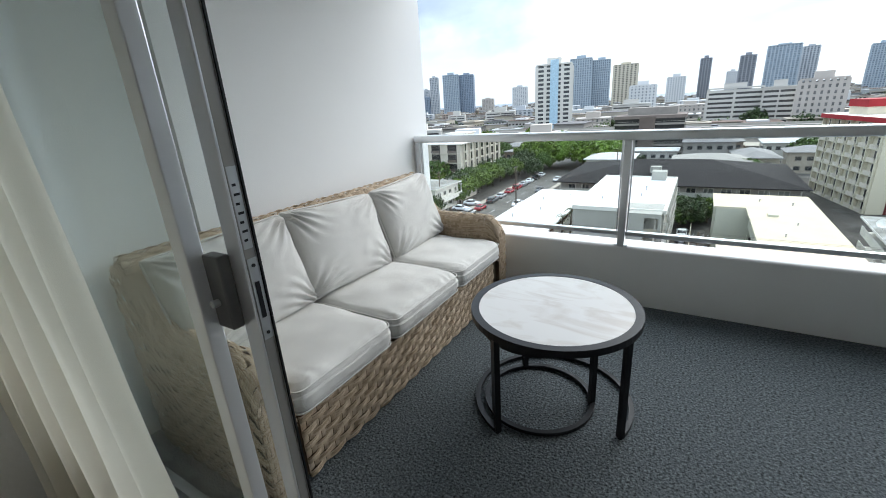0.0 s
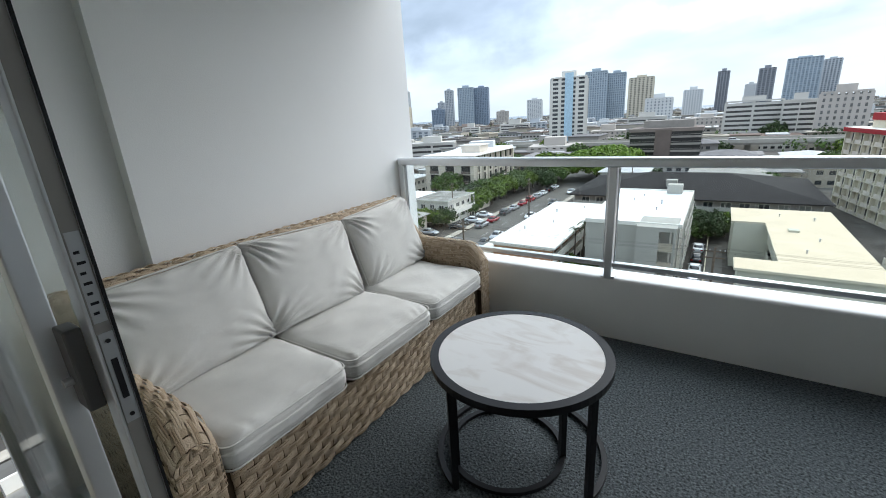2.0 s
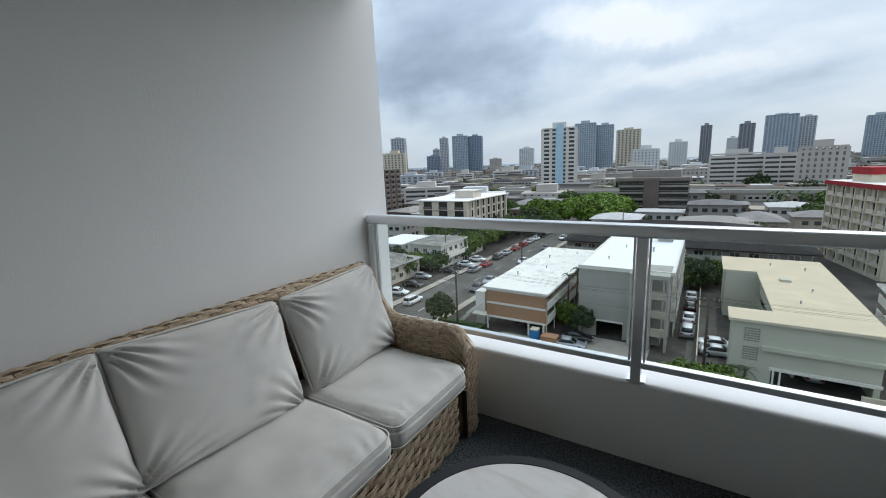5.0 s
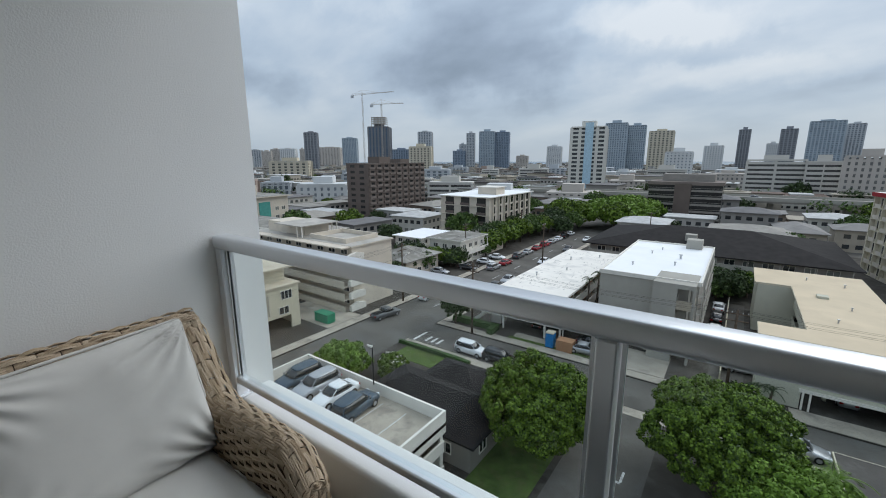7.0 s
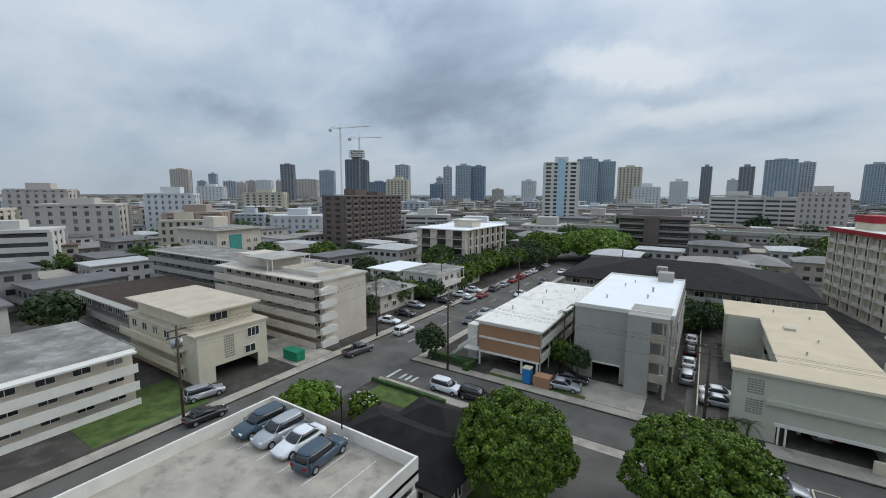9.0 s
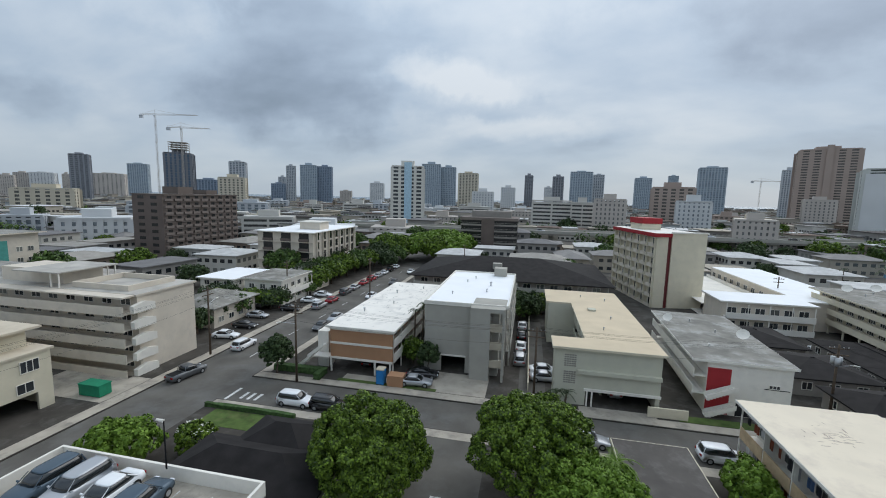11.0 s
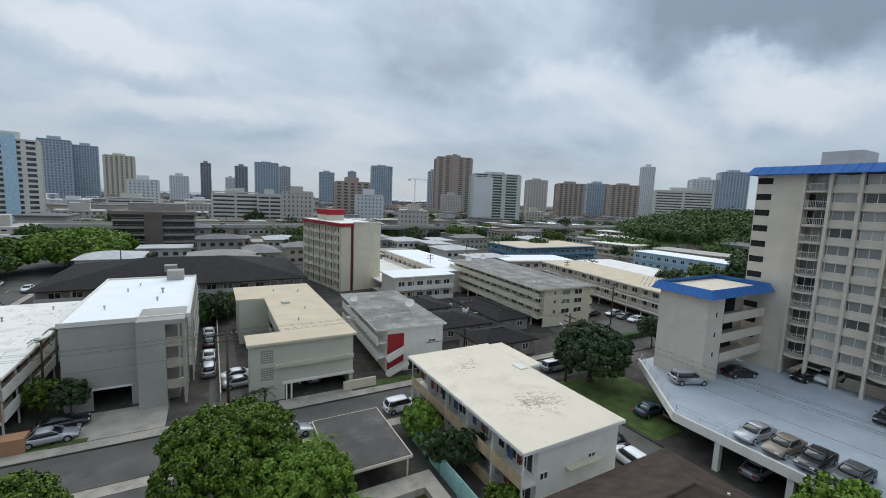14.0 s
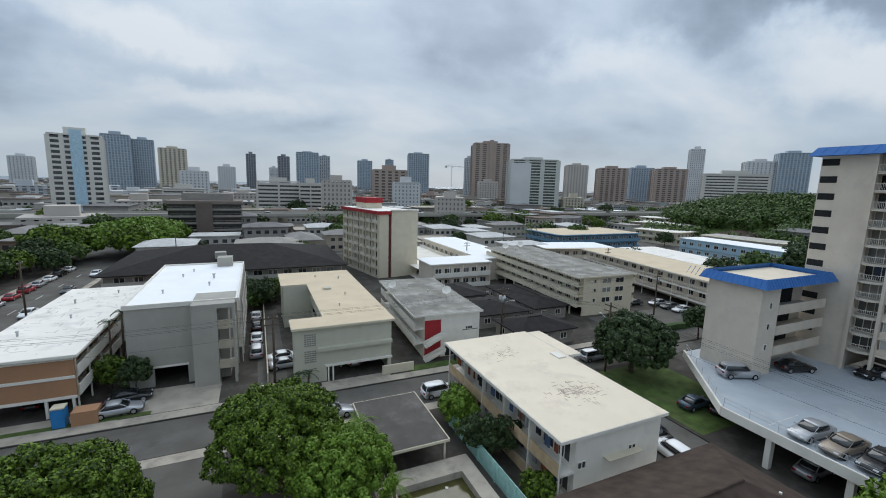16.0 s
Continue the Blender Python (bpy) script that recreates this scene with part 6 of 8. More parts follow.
for y in (0.1, 6, 12, 18, D - 0.5):
    part("column", one(W - 0.45, y, 0, W - 0.21, y + 0.35, TZ - 0.31), "white", b)
part("rear_wall", one(0, D - 0.25, 0, W - 0.5, D - 0.03, TZ - 0.91), "white", b)
for k in range(6):
    part("bay_line", one(1 + 2.6 * k, D - 6, TZ + 0.002, 1.1 + 2.6 * k, D - 1, TZ + 0.008), "marking", b)

# ---- dark-roofed house under the trees ----
b = building(-26.5, 25.0, "single storey house with a dark shingle hip roof", 0, "house", "house")
bm = bmesh.new()
box(bm, 0, 0, 0, 12.5, 6.5, 3.0), box(bm, 3, 6.5, 0, 10, 10.5, 3.0)
part("wall", bm, "midgrey", b)
bm = bmesh.new()
hip_roof(bm, 0, 0, 12.5, 6.5, 3.0, 1.9, 0.7)
part("roof", bm, "roofdark", b)
bm = bmesh.new()
hip_roof(bm, 3, 5.0, 10, 10.5, 3.01, 1.7, 0.7)
part("porch_roof", bm, "roofdark", b)
window_grid(b, "E", 12.5, 6.5, (2, 4.6), (1.1,), 1.2, 1.1)
window_grid(b, "S", 12.5, 6.5, (2, 6, 10), (1.1,), 1.2, 1.1)

# ---- street of white houses ----
for x, y, w, d, h, rf, lab in ((-63, 84, 9.5, 12, 6.0, "roofgrey", "white two storey walk-up house with outside galleries"), (-64, 99, 10, 9, 4.2, "roofgrey", "low grey house with a hip roof"), (-75, 84, 9, 13, 5.4, "roofclean", "white flat-roofed two storey house"), (-66, 66, 10, 12, 4.0, "roofgrey", "small grey house behind the street trees")):
    b = building(x, y, lab, 0, "house", "house")
    part("wall", one(0, 0, 0, w, d, h), "white" if h > 5 else "offwhite", b)
    if rf == "roofgrey" and h < 5:
        bm = bmesh.new()
        hip_roof(bm, 0, 0, w, d, h, 2.0, 0.8)
        part("roof", bm, "roofgrey", b)
    else:
        flat_roof(b, w, d, h, rf, 0.7)
    for s, ln in (("S", w), ("E", d)):
        window_grid(b, s, w, d, steps(0.5, ln - 0.5, max(2, int(ln / 3))), (1.0, 3.9) if h > 5 else (1.0,), 1.4, 1.1)
    if h > 5:
        gallery(b, "E", w, d, 0.2, d - 0.2, (2.9,), 2.8, 1.2, "white", "white", 0.9, posts=4)

# ---- off-white block with dark balcony bays ----
W, D, H, NF = 18.5, 31, 14.2, 5
b = building(-80.2, 113, "five storey off-white apartment block with dark balcony bays")
part("wall", one(0, 0, 0, W, D, H), "offwhite", b)
fh = H / NF
for k in range(NF):
    # no recesses here: dark panels on the wall paint the bays' shade
    for u in (2.0, 8.0, 14.0):
        part("balcony_bay", one(u, -0.06, k * fh + 0.95, u + 3.2, -0.004, (k + 1) * fh - 0.1), "bronze", b, "flat dark panel for the shade of a balcony recess")
        part("balcony_rail", one(u, -0.5, k * fh + 0.25, u + 3.2, -0.42, k * fh + 1.0), "brown", b, "dark brown balcony rail")
        part("balcony_bay", one(u, -0.04, k * fh + 0.1, u + 3.2, -0.004, k * fh + 0.94), "bronze", b)
    for u in steps(1, D - 1, 7):
        part("balcony_bay", one(W + 0.004, u - 0.75, k * fh + 0.5, W + 0.06, u + 0.75, (k + 1) * fh - 0.15), "bronze", b)
    part("band", one(-0.3, -0.56, (k + 1) * fh - 0.1, W + 0.3, -0.07, (k + 1) * fh + 0.08), "offwhite", b)
for u in steps(0, D, 8):
    part("fin", one(W + 0.07, u - 0.12, 0, W + 0.55, u + 0.12, H), "offwhite", b)
flat_roof(b, W, D, H, "roofclean", 0.8, "white")
part("penthouse", one(9, 9, H + 0.31, 16, 15, H + 2.6), "offwhite", b)
part("penthouse_roof", one(8.5, 8.5, H + 2.61, 16.5, 15.5, H + 2.85), "white", b)

# ---- brown tower ----
W, D, H, NF = 13, 38, 24.3, 10
b = building(-138.5, 124, "ten storey brown masonry apartment tower", 0, "apartment_tower")
part("wall", one(0, 0, 0, W, D, H), "brown", b)
fh = H / NF
for k in range(NF):
    z = k * fh
    for y in [2.2 + 4.2 * i for i in range(9)]:
        part("window_bay", one(W + 0.004, y - 0.3, z + 1.1, W + 0.05, y + 1.5, z + 2.1), "bronze", b)
        part("balcony_rail", one(W + 0.06, y - 1.6, z + 0.2, W + 0.6, y + 1.6, z + 1.05), "brownlight", b)
    for u in (2.5, 8):
        part("window_bay", one(u, -0.05, z + 0.9, u + 2.6, -0.004, z + 2.0), "bronze", b)
    part("slab_edge", one(W + 0.06, 0.2, z + 2.15, W + 0.5, D - 0.2, z + 2.3), "brownlight", b)
flat_roof(b, W, D, H, "roofgrey", 0.2, "brown")
part("penthouse", one(3, 10, H + 0.31, 10, 17, H + 3.0), "brown", b)
part("penthouse", one(3, 24, H + 0.31, 10, 30, H + 2.0), "brown", b)

# ---- dark office block with a brown core ----
W, D, H, NF = 25, 16, 16.0, 6
b = building(-29.0, 186, "six storey dark office block with brown core and pale slab edges", 0, "office_building")
part("wall", one(0, 0, 0, W, D, H), "bronze", b, "dark glazed wall")
for k in range(NF):
    z = k * H / NF
    for xa, xb in ((0, 9.2), (15, W)):
        part("slab_edge", one(xa - 0.2, -0.6, z + 0.2, xb, -0.004, z + 0.95), "midgrey", b)
        part("rail", one(xa - 0.2, -0.62, z + 1.5, xb, -0.55, z + 1.58), "grey", b)
part("core", one(9.3, -1.4, 0, 14.9, -0.004, H + 0.6), "brown", b, "brown masonry core")
part("parapet", one(-0.4, -0.9, H, W + 0.4, D + 0.4, H + 1.2), "brownlight", b)
part("roof_room", one(4, 5, H + 1.21, 22, 14, H + 4.0), "midgrey", b)

# curved corner block with a teal panel
b = building(-140, 66, "pale corner block with a teal panel and flat projecting roof", 4)
part("wall", one(0, 0, 0, 20, 15, 14.5), "offwhite", b)
part("panel", one(20.004, 4, 3, 20.2, 8, 13), "teal", b, "teal painted panel")
window_grid(b, "E", 20, 15, (2, 10.5, 13), (2, 4.7, 7.4, 10.1), 1.4, 1.2)
window_grid(b, "S", 20, 15, steps(1, 19, 6), (2, 4.7, 7.4, 10.1), 1.6, 1.2)
flat_roof(b, 20, 15, 14.5, "roofgrey", 1.2, "offwhite")
part("lift_house", one(6, 5, 14.8, 11, 10, 18), "offwhite", b)

# ---- elevated motorway ----
b = thing("elevated_road", pose(0, 0, G), "long grey concrete elevated motorway on piers", "viaduct", "", "structure")
part("deck", one(-180, 232, 6.6, 330, 250, 8.0), "midgrey", b)
for y in (231.7, 250.0):
    part("barrier", one(-180, y, 7.4, 330, y + 0.3, 9.0), "grey", b)
for x in range(-170, 330, 26):
    part("pier", one(x, 238, 0, x + 2.2, 244, 6.59), "grey", b)

# ---- distant towers: place, width, roof height, dress ----
TOWERS = (
    (-810, 389, 28, 40, "tan"), (-972, 513, 17, 24, "blue"), (-1136, 629, 19, 48, "blue"), (-701, 383, 38, 9, "white"), (-1202, 715, 33, 31, "grey"),
    (-1101, 689, 24, 25, "tan"), (-1256, 819, 29, 36, "tan"), (-1194, 821, 43, 37, "white"), (-1208, 887, 15, 37, "tan"), (-714, 546, 24, 55, "dark"),
    (-1155, 955, 69, 43, "tan"), (-962, 873, 41, 64, "blue"), (-411, 283, 39, 0, "cream"), (-485, 503, 32, 53, "site"), (-558, 640, 39, 21, "navy"),
    (-373, 469, 29, 19, "cream"), (-552, 710, 27, 58, "grey"), (-493, 752, 26, 19, "navy"), (-541, 840, 15, 36, "grey"), (-473, 765, 16, 55, "grey"),
    (-444, 782, 31, 58, "blue"), (-421, 806, 28, 57, "navy"), (-463, 997, 27, 10, "tan"), (-391, 1028, 33, 32, "white"), (-163, 681, 30, 54, "blue"),
    (-139, 706, 25, 51, "blue"), (-132, 890, 40, 52, "cream"), (-55, 497, 24, 8, "white"), (-42, 799, 25, 21, "white"), (-6, 1000, 18, 55, "dark"),
    (39, 1000, 18, 28, "white"), (54, 899, 21, 48, "dark"), (99, 895, 42, 58, "blue"), (139, 940, 21, 55, "grey"), (17, 330, 29, 0, "hband"),
    (38, 318, 15, -1, "hband"), (53, 296, 19, 2, "tan"), (235, 973, 32, 51, "blue"), (123, 402, 32, 14, "brown"), (318, 1054, 20, 61, "blue"),
    (116, 331, 21, 2, "white"), (266, 702, 35, 54, "blue"), (112, 236, 17, -7, "tan"), (319, 542, 50, 63, "brown"), (370, 710, 15, 52, "grey"),
    (283, 485, 24, 7, "tan"), (255, 347, 46, 28, "green"), (398, 447, 26, 32, "tan"), (468, 452, 36, 31, "brown"), (607, 523, 36, 39, "blue"),
    (560, 431, 40, 33, "brown"), (655, 461, 20, 69, "white"), (429, 259, 54, 19, "hband"), (788, 438, 42, 55, "white"), (808, 400, 42, 68, "blue"),
    (-86, 290, 22, 22, "stripe"))
# blue, navy, grey and dark colours are lightened to paint in aerial haze
DRESS = {  # wall, glass, floor height, slab share, piers, words
    "tan": ((0.48, 0.44, 0.40), (0.19, 0.19, 0.19), 3.0, 0.45, 7, "tan apartment tower"),
    "white": ((0.60, 0.61, 0.61), (0.24, 0.27, 0.30), 3.0, 0.45, 7, "white apartment tower"),
    "grey": ((0.46, 0.48, 0.50), (0.17, 0.20, 0.23), 3.2, 0.3, 5, "grey apartment tower with vertical piers"),
    "blue": ((0.36, 0.42, 0.47), (0.20, 0.25, 0.30), 3.3, 0.25, 9, "blue-grey glass tower"),
    "navy": ((0.25, 0.30, 0.37), (0.13, 0.18, 0.24), 3.3, 0.2, 8, "dark blue glass tower"),
    "dark": ((0.25, 0.26, 0.285), (0.12, 0.135, 0.15), 3.2, 0.25, 4, "dark slender tower"),
    "cream": ((0.55, 0.50, 0.40), (0.12, 0.12, 0.11), 3.2, 0.4, 6, "cream office tower"),
    "brown": ((0.36, 0.29, 0.25), (0.10, 0.09, 0.082), 2.9, 0.45, 5, "brown apartment tower"),
    "green": ((0.52, 0.53, 0.50), (0.07, 0.085, 0.07), 2.8, 0.35, 3, "white and grey-green apartment tower"),
    "hband": ((0.55, 0.53, 0.49), (0.07, 0.07, 0.07), 2.8, 0.55, 2, "pale slab block with long balconies"),
    "stripe": ((0.62, 0.60, 0.55), (0.06, 0.065, 0.07), 2.75, 0.42, 4, "cream and pale blue apartment tower"),
    "site": ((0.17, 0.18, 0.20), (0.05, 0.10, 0.16), 3.6, 0.2, 6, "half-finished glass tower under construction"),
}
for k, (wc, gc, fh, sh, np_, words) in DRESS.items():
    M["w_" + k] = mat("facade_" + k, wc, 0.8, var=0.06, scale=0.05, bump=0)
    M["g_" + k] = mat("glazing_" + k, gc, 0.2, var=0.35, scale=0.3, bump=0, spec=0.6)


def tower(x, y, w, top, dress):
    wc, gc, fh, sh, piers, words = DRESS[dress]
    rng = random.Random(int(x * 7 + y))
    h = top - G
    d = w * rng.uniform(0.6, 0.9) if dress not in ("hband",) else 13
    yaw = math.degrees(math.atan2(y, x)) - 90
    yaw = yaw * 0.75
    b = thing("apartment_tower", pose(x, y, G, 0, 0, yaw), words + " in the distance", "tower", "distant towers")
    b.matrix_world = b.matrix_world @ pose(0, d / 2, 0)
    part("glazed_core", one(-w / 2 + 0.4, -d / 2 + 0.4, 0, w / 2 - 0.4, d / 2 - 0.4, h - 0.5), "g_" + dress, b)
    bm = bmesh.new()
    n = int(h / fh)
    for k in range(n + 1):
        z = k * fh
        box(bm, -w / 2, -d / 2, z, w / 2, d / 2, min(h, z + fh * sh))
    tagged(part("floor_band", bm, "w_" + dress, b), kind="stuff")
    bm = bmesh.new()
    for i in range(piers + 1):
        u = -w / 2 + w * i / piers
        pw = w * (0.045 if dress in ("blue", "navy", "hband") else 0.09)
        for yy in (-d / 2 - 0.12, d / 2 - 0.1):
            box(bm, u - pw / 2, yy, 0, u + pw / 2, yy + 0.3, h)
    for i in range(3):
        v = -d / 2 + d * (i + 0.5) / 3
        for xx in (-w / 2 - 0.12, w / 2 - 0.1):
            box(bm, xx, v - d * 0.09, 0, xx + 0.3, v + d * 0.09, h)
    tagged(part("pier", bm, "w_" + dress, b), kind="stuff")
    part("roof", one(-w / 2 - 0.3, -d / 2 - 0.3, h + 0.01, w / 2 + 0.3, d / 2 + 0.3, h + 0.9), "w_" + dress, b)
    part("lift_house", one(-w * 0.22, -d * 0.25, h + 0.91, w * 0.2, d * 0.25, h + rng.uniform(3, 5.5)), "w_" + dress, b)
    return b, w, d, h


for row in TOWERS:
    b, w, d, h = tower(*row)
    if row[4] == "stripe":
        M.setdefault("paleblue", mat("pale_blue_stripe", (0.42, 0.58, 0.68), 0.8, bump=0))
        part("stair_stripe", one(-w * 0.10, -d / 2 - 0.9, 0, w * 0.14, -d / 2 - 0.13, h + 3.2), "paleblue", b, "pale blue stair shaft")
    if row[4] == "green":
        part("blank_wall", one(-w / 2 - 0.2, -d / 2 - 0.8, 0, -w * 0.08, -d / 2 - 0.13, h - 3), "w_white", b, "pale ribbed blank wall")
    if row[4] == "brown" and w > 45:
        part("lift_shaft", one(-w * 0.06, -d / 2 - 1.5, 0, w * 0.06, -d / 2 - 0.15, h + 5), "w_brown", b)
    if row[4] == "site":
        bm = bmesh.new()
        for k in range(4):
            box(bm, -w * 0.36, -d * 0.4, h + 5.6 + k * 3.2, w * 0.36, d * 0.4, h + 6.0 + k * 3.2)
            for i in range(5):
                for yy in (-d * 0.38, d * 0.38):
                    box(bm, -w * 0.35 + w * 0.17 * i, yy - 0.3, h + 0.9 + k * 3.4, -w * 0.35 + w * 0.17 * i + 0.6, yy + 0.3, h + 5.6 + k * 3.2)
        part("bare_floors", bm, "w_tan", b, "bare concrete upper floors")


rm = random.Random(31)
blocks = []
while len(blocks) < 46:       # mid-rise blocks between the houses
    r_, a_ = rm.uniform(150, 620), radians(rm.uniform(15, 176))
    x_, y_ = r_ * math.cos(a_), r_ * math.sin(a_)
    if any((x_ - tx) ** 2 + (y_ - ty) ** 2 < (tw * 0.8 + 26) ** 2 for tx, ty, tw, *_ in TOWERS) or any((x_ - px) ** 2 + (y_ - py) ** 2 < 38 ** 2 for px, py in blocks):
        continue
    if (-160 < x_ < 130 and y_ < 262) or (x_ > 0 and r_ < 470):
        continue
    blocks.append((x_, y_))
    tower(x_, y_, rm.uniform(16, 34), G + rm.uniform(8, 16), rm.choice(("tan", "white", "hband", "cream", "grey", "brown", "white", "hband")))
for x_, y_, w_, h_, dr in ((-190, 96, 22, 16, "brown"), (-176, 140, 24, 13, "white"), (-205, 60, 26, 20, "tan"), (-240, 110, 22, 24, "white"), (-165, 30, 24, 14, "hband"), (-230, 30, 26, 18, "cream"), (-290, 70, 24, 26, "tan"), (-100, 190, 30, 9, "white"), (-70, 215, 26, 8, "tan"), (-140, 205, 26, 12, "hband")):
    tower(x_, y_, w_, G + h_, dr)


def crane(x, y, z0, h, jib, back, yaw, label):
    c = thing("tower_crane", pose(x, y, z0, 0, 0, yaw), label, "crane", "tower cranes")
    bm = bmesh.new()
    s = 0.9
    for sx in (-s, s):
        for sy in (-s, s):
            rod(bm, (sx, sy, 0), (sx, sy, h), 0.16, 4)
    for k in range(int(h / 3)):
        z = k * 3.0
        rod(bm, (-s, -s, z), (s, -s, z + 3), 0.1, 4), rod(bm, (s, s, z), (-s, s, z + 3), 0.1, 4)
    part("mast", bm, "w_tan", c)
    bm = bmesh.new()
    rod(bm, (-back, 0, h), (jib, 0, h), 0.35, 4)
    rod(bm, (-back, 0, h + 2), (jib * 0.95, 0, h + 0.6), 0.2, 4)
    rod(bm, (0, 0, h), (0, 0, h + 7), 0.3, 4)
    rod(bm, (0, 0, h + 7), (jib * 0.6, 0, h + 0.5), 0.1, 4), rod(bm, (0, 0, h + 7), (-back, 0, h + 0.5), 0.1, 4)
    part("jib", bm, "w_tan", c)
    part("counterweight", one(-back - 1, -1, h - 4, -back + 4, 1, h), "w_grey", c)
    part("cab", one(-1, -1.8, h - 2.5, 1.4, -0.6, h), "w_white", c)


crane(-520, 505, G, 130, 62, 22, 8, "slender tower crane beside the unfinished tower")
crane(-478, 505, G, 112, 38, 18, 20, "smaller tower crane beside the unfinished tower")
crane(470, 1000, G, 74, 60, 20, 12, "slender distant tower crane on the skyline")

# ---- low city between: houses ----
HOUSE_WALLS = ((0.48, 0.46, 0.43), (0.40, 0.36, 0.30), (0.30, 0.285, 0.265), (0.54, 0.52, 0.47), (0.22, 0.175, 0.14), (0.34, 0.36, 0.36), (0.44, 0.40, 0.33))
HOUSE_ROOFS = ((0.52, 0.52, 0.51), (0.24, 0.23, 0.22), (0.08, 0.073, 0.07), (0.14, 0.10, 0.08), (0.66, 0.66, 0.65), (0.32, 0.30, 0.27), (0.17, 0.165, 0.165), (0.38, 0.34, 0.28))
hw = [mat("house_wall", c, 0.85, var=0.08, scale=0.4, bump=0.1) for c in HOUSE_WALLS]
hr = [mat("house_roof", c, 0.85, var=0.15, scale=0.4, bump=0.3, bscale=5, stain=0.4, stain_color=(0.2, 0.19, 0.18)) for c in HOUSE_ROOFS]


def house(kind, k):
    rng = random.Random(100 + k)
    w, d = rng.uniform(9, 14), rng.uniform(10, 20)
    fl = rng.choice((1, 2, 2, 2, 3))
    h = 2.9 * fl + 0.3
    flat = kind == "walkup"
    b = thing("house", pose(0, 0, -500), "%s low-rise house with a %s roof" % (rng.choice(("pale", "weathered", "painted")), "flat" if flat else "pitched"), "house", "neighbourhood houses")
    part("wall", one(-w / 2, -d / 2, 0, w / 2, d / 2, h), hw[k % 7], b)
    if flat:
        part("roof", one(-w / 2 - 0.6, -d / 2 - 0.6, h + 0.002, w / 2 + 0.6, d / 2 + 0.6, h + 0.3), hr[(k * 3) % 8], b)
    else:
        bm = bmesh.new()
        hip_roof(bm, -w / 2, -d / 2, w / 2, d / 2, h, rng.uniform(1.3, 2.2), 0.7)
        part("roof", bm, hr[(k * 5 + 1) % 8], b)
    for f in range(fl):
        bm = bmesh.new()
        for i in range(int(w / 2.6)):
            u = -w / 2 + 0.8 + i * 2.6
            box(bm, u, -d / 2 - 0.05, 0.9 + f * 2.9, u + 1.5, -d / 2 - 0.003, 2.1 + f * 2.9)
        tagged(part("window_line", bm, "win", b), kind="stuff")
        bm = bmesh.new()
        for sx in (-1, 1):
            for i in range(int(d / 2.8)):
                u = -d / 2 + 0.8 + i * 2.8
                box(bm, sx * (w / 2 + 0.003), u, 0.9 + f * 2.9, sx * (w / 2 + 0.05), u + 1.5, 2.1 + f * 2.9)
        tagged(part("window_line", bm, "win", b), kind="stuff")
        if flat and f:
            bm = bmesh.new()
            for rc in ((-w / 2 - 1.1, -d / 2 - 1.1, w / 2 + 1.1, -d / 2 - 0.06),):
                box(bm, rc[0], rc[1], f * 2.9 - 0.1, rc[2], rc[3], f * 2.9 + 0.1)
                box(bm, rc[0], rc[1] - 0.1, f * 2.9 - 0.1, rc[2], rc[1], f * 2.9 + 0.95)
            part("balcony", bm, hw[k % 7], b)
    return b, max(w, d)


TAKEN = [(-121, 44, -36, 62), (-107, 26, -47, 48), (-80, -60, -36, 26), (-85, 62, -46, 146), (-37, -60, 120, 100), (-30, 95, 24, 132), (20, 90, 78, 145), (84, 40, 112, 110), (104, 62, 215, 168), (215, 122, 275, 215), (292, 262, 340, 336), (-142, 118, -122, 166), (-32, 180, 0, 206), (-145, 60, -112, 85), (-190, 228, 335, 254), (-48, 60, -34, 235)]
rng = random.Random(42)
protos = [house("walkup" if k % 5 < 3 else "hip", k) for k in range(12)]
spots = []
for _ in range(9000):
    r = 82 + 530 * rng.random() ** 1.3
    a = radians(rng.uniform(-12, 178))
    x, y = r * math.cos(a), r * math.sin(a)
    if y < 8 or (x > -115 and x < 0 and y < 100 and x > -50) or any(x0 - 9 < x < x1 + 9 and y0 - 9 < y < y1 + 9 for x0, y0, x1, y1 in TAKEN):
        continue
    if any((x - tx) ** 2 + (y - ty) ** 2 < (tw * 0.8 + 9) ** 2 for tx, ty, tw, *_ in TOWERS):
        continue
    if any((x - px) ** 2 + (y - py) ** 2 < 24 ** 2 for px, py in blocks) or any((x - px) ** 2 + (y - py) ** 2 < 15.5 ** 2 for px, py in spots):
        continue
    spots.append((x, y))
spots.sort(key=lambda p: p[0] ** 2 + p[1] ** 2)
near_spots, far_spots = spots[:128], spots[128:]
for i, (x, y) in enumerate(near_spots):
    b, s = protos[rng.randrange(12)]
    m = pose(x, y, G, 0, 0, rng.choice((0, 90, 0, 180, 4, -5)))
    copy_thing(b, m)
for b, s in protos:
    for o in list(b.children_recursive):
        bpy.data.objects.remove(o)
    bpy.data.objects.remove(b)


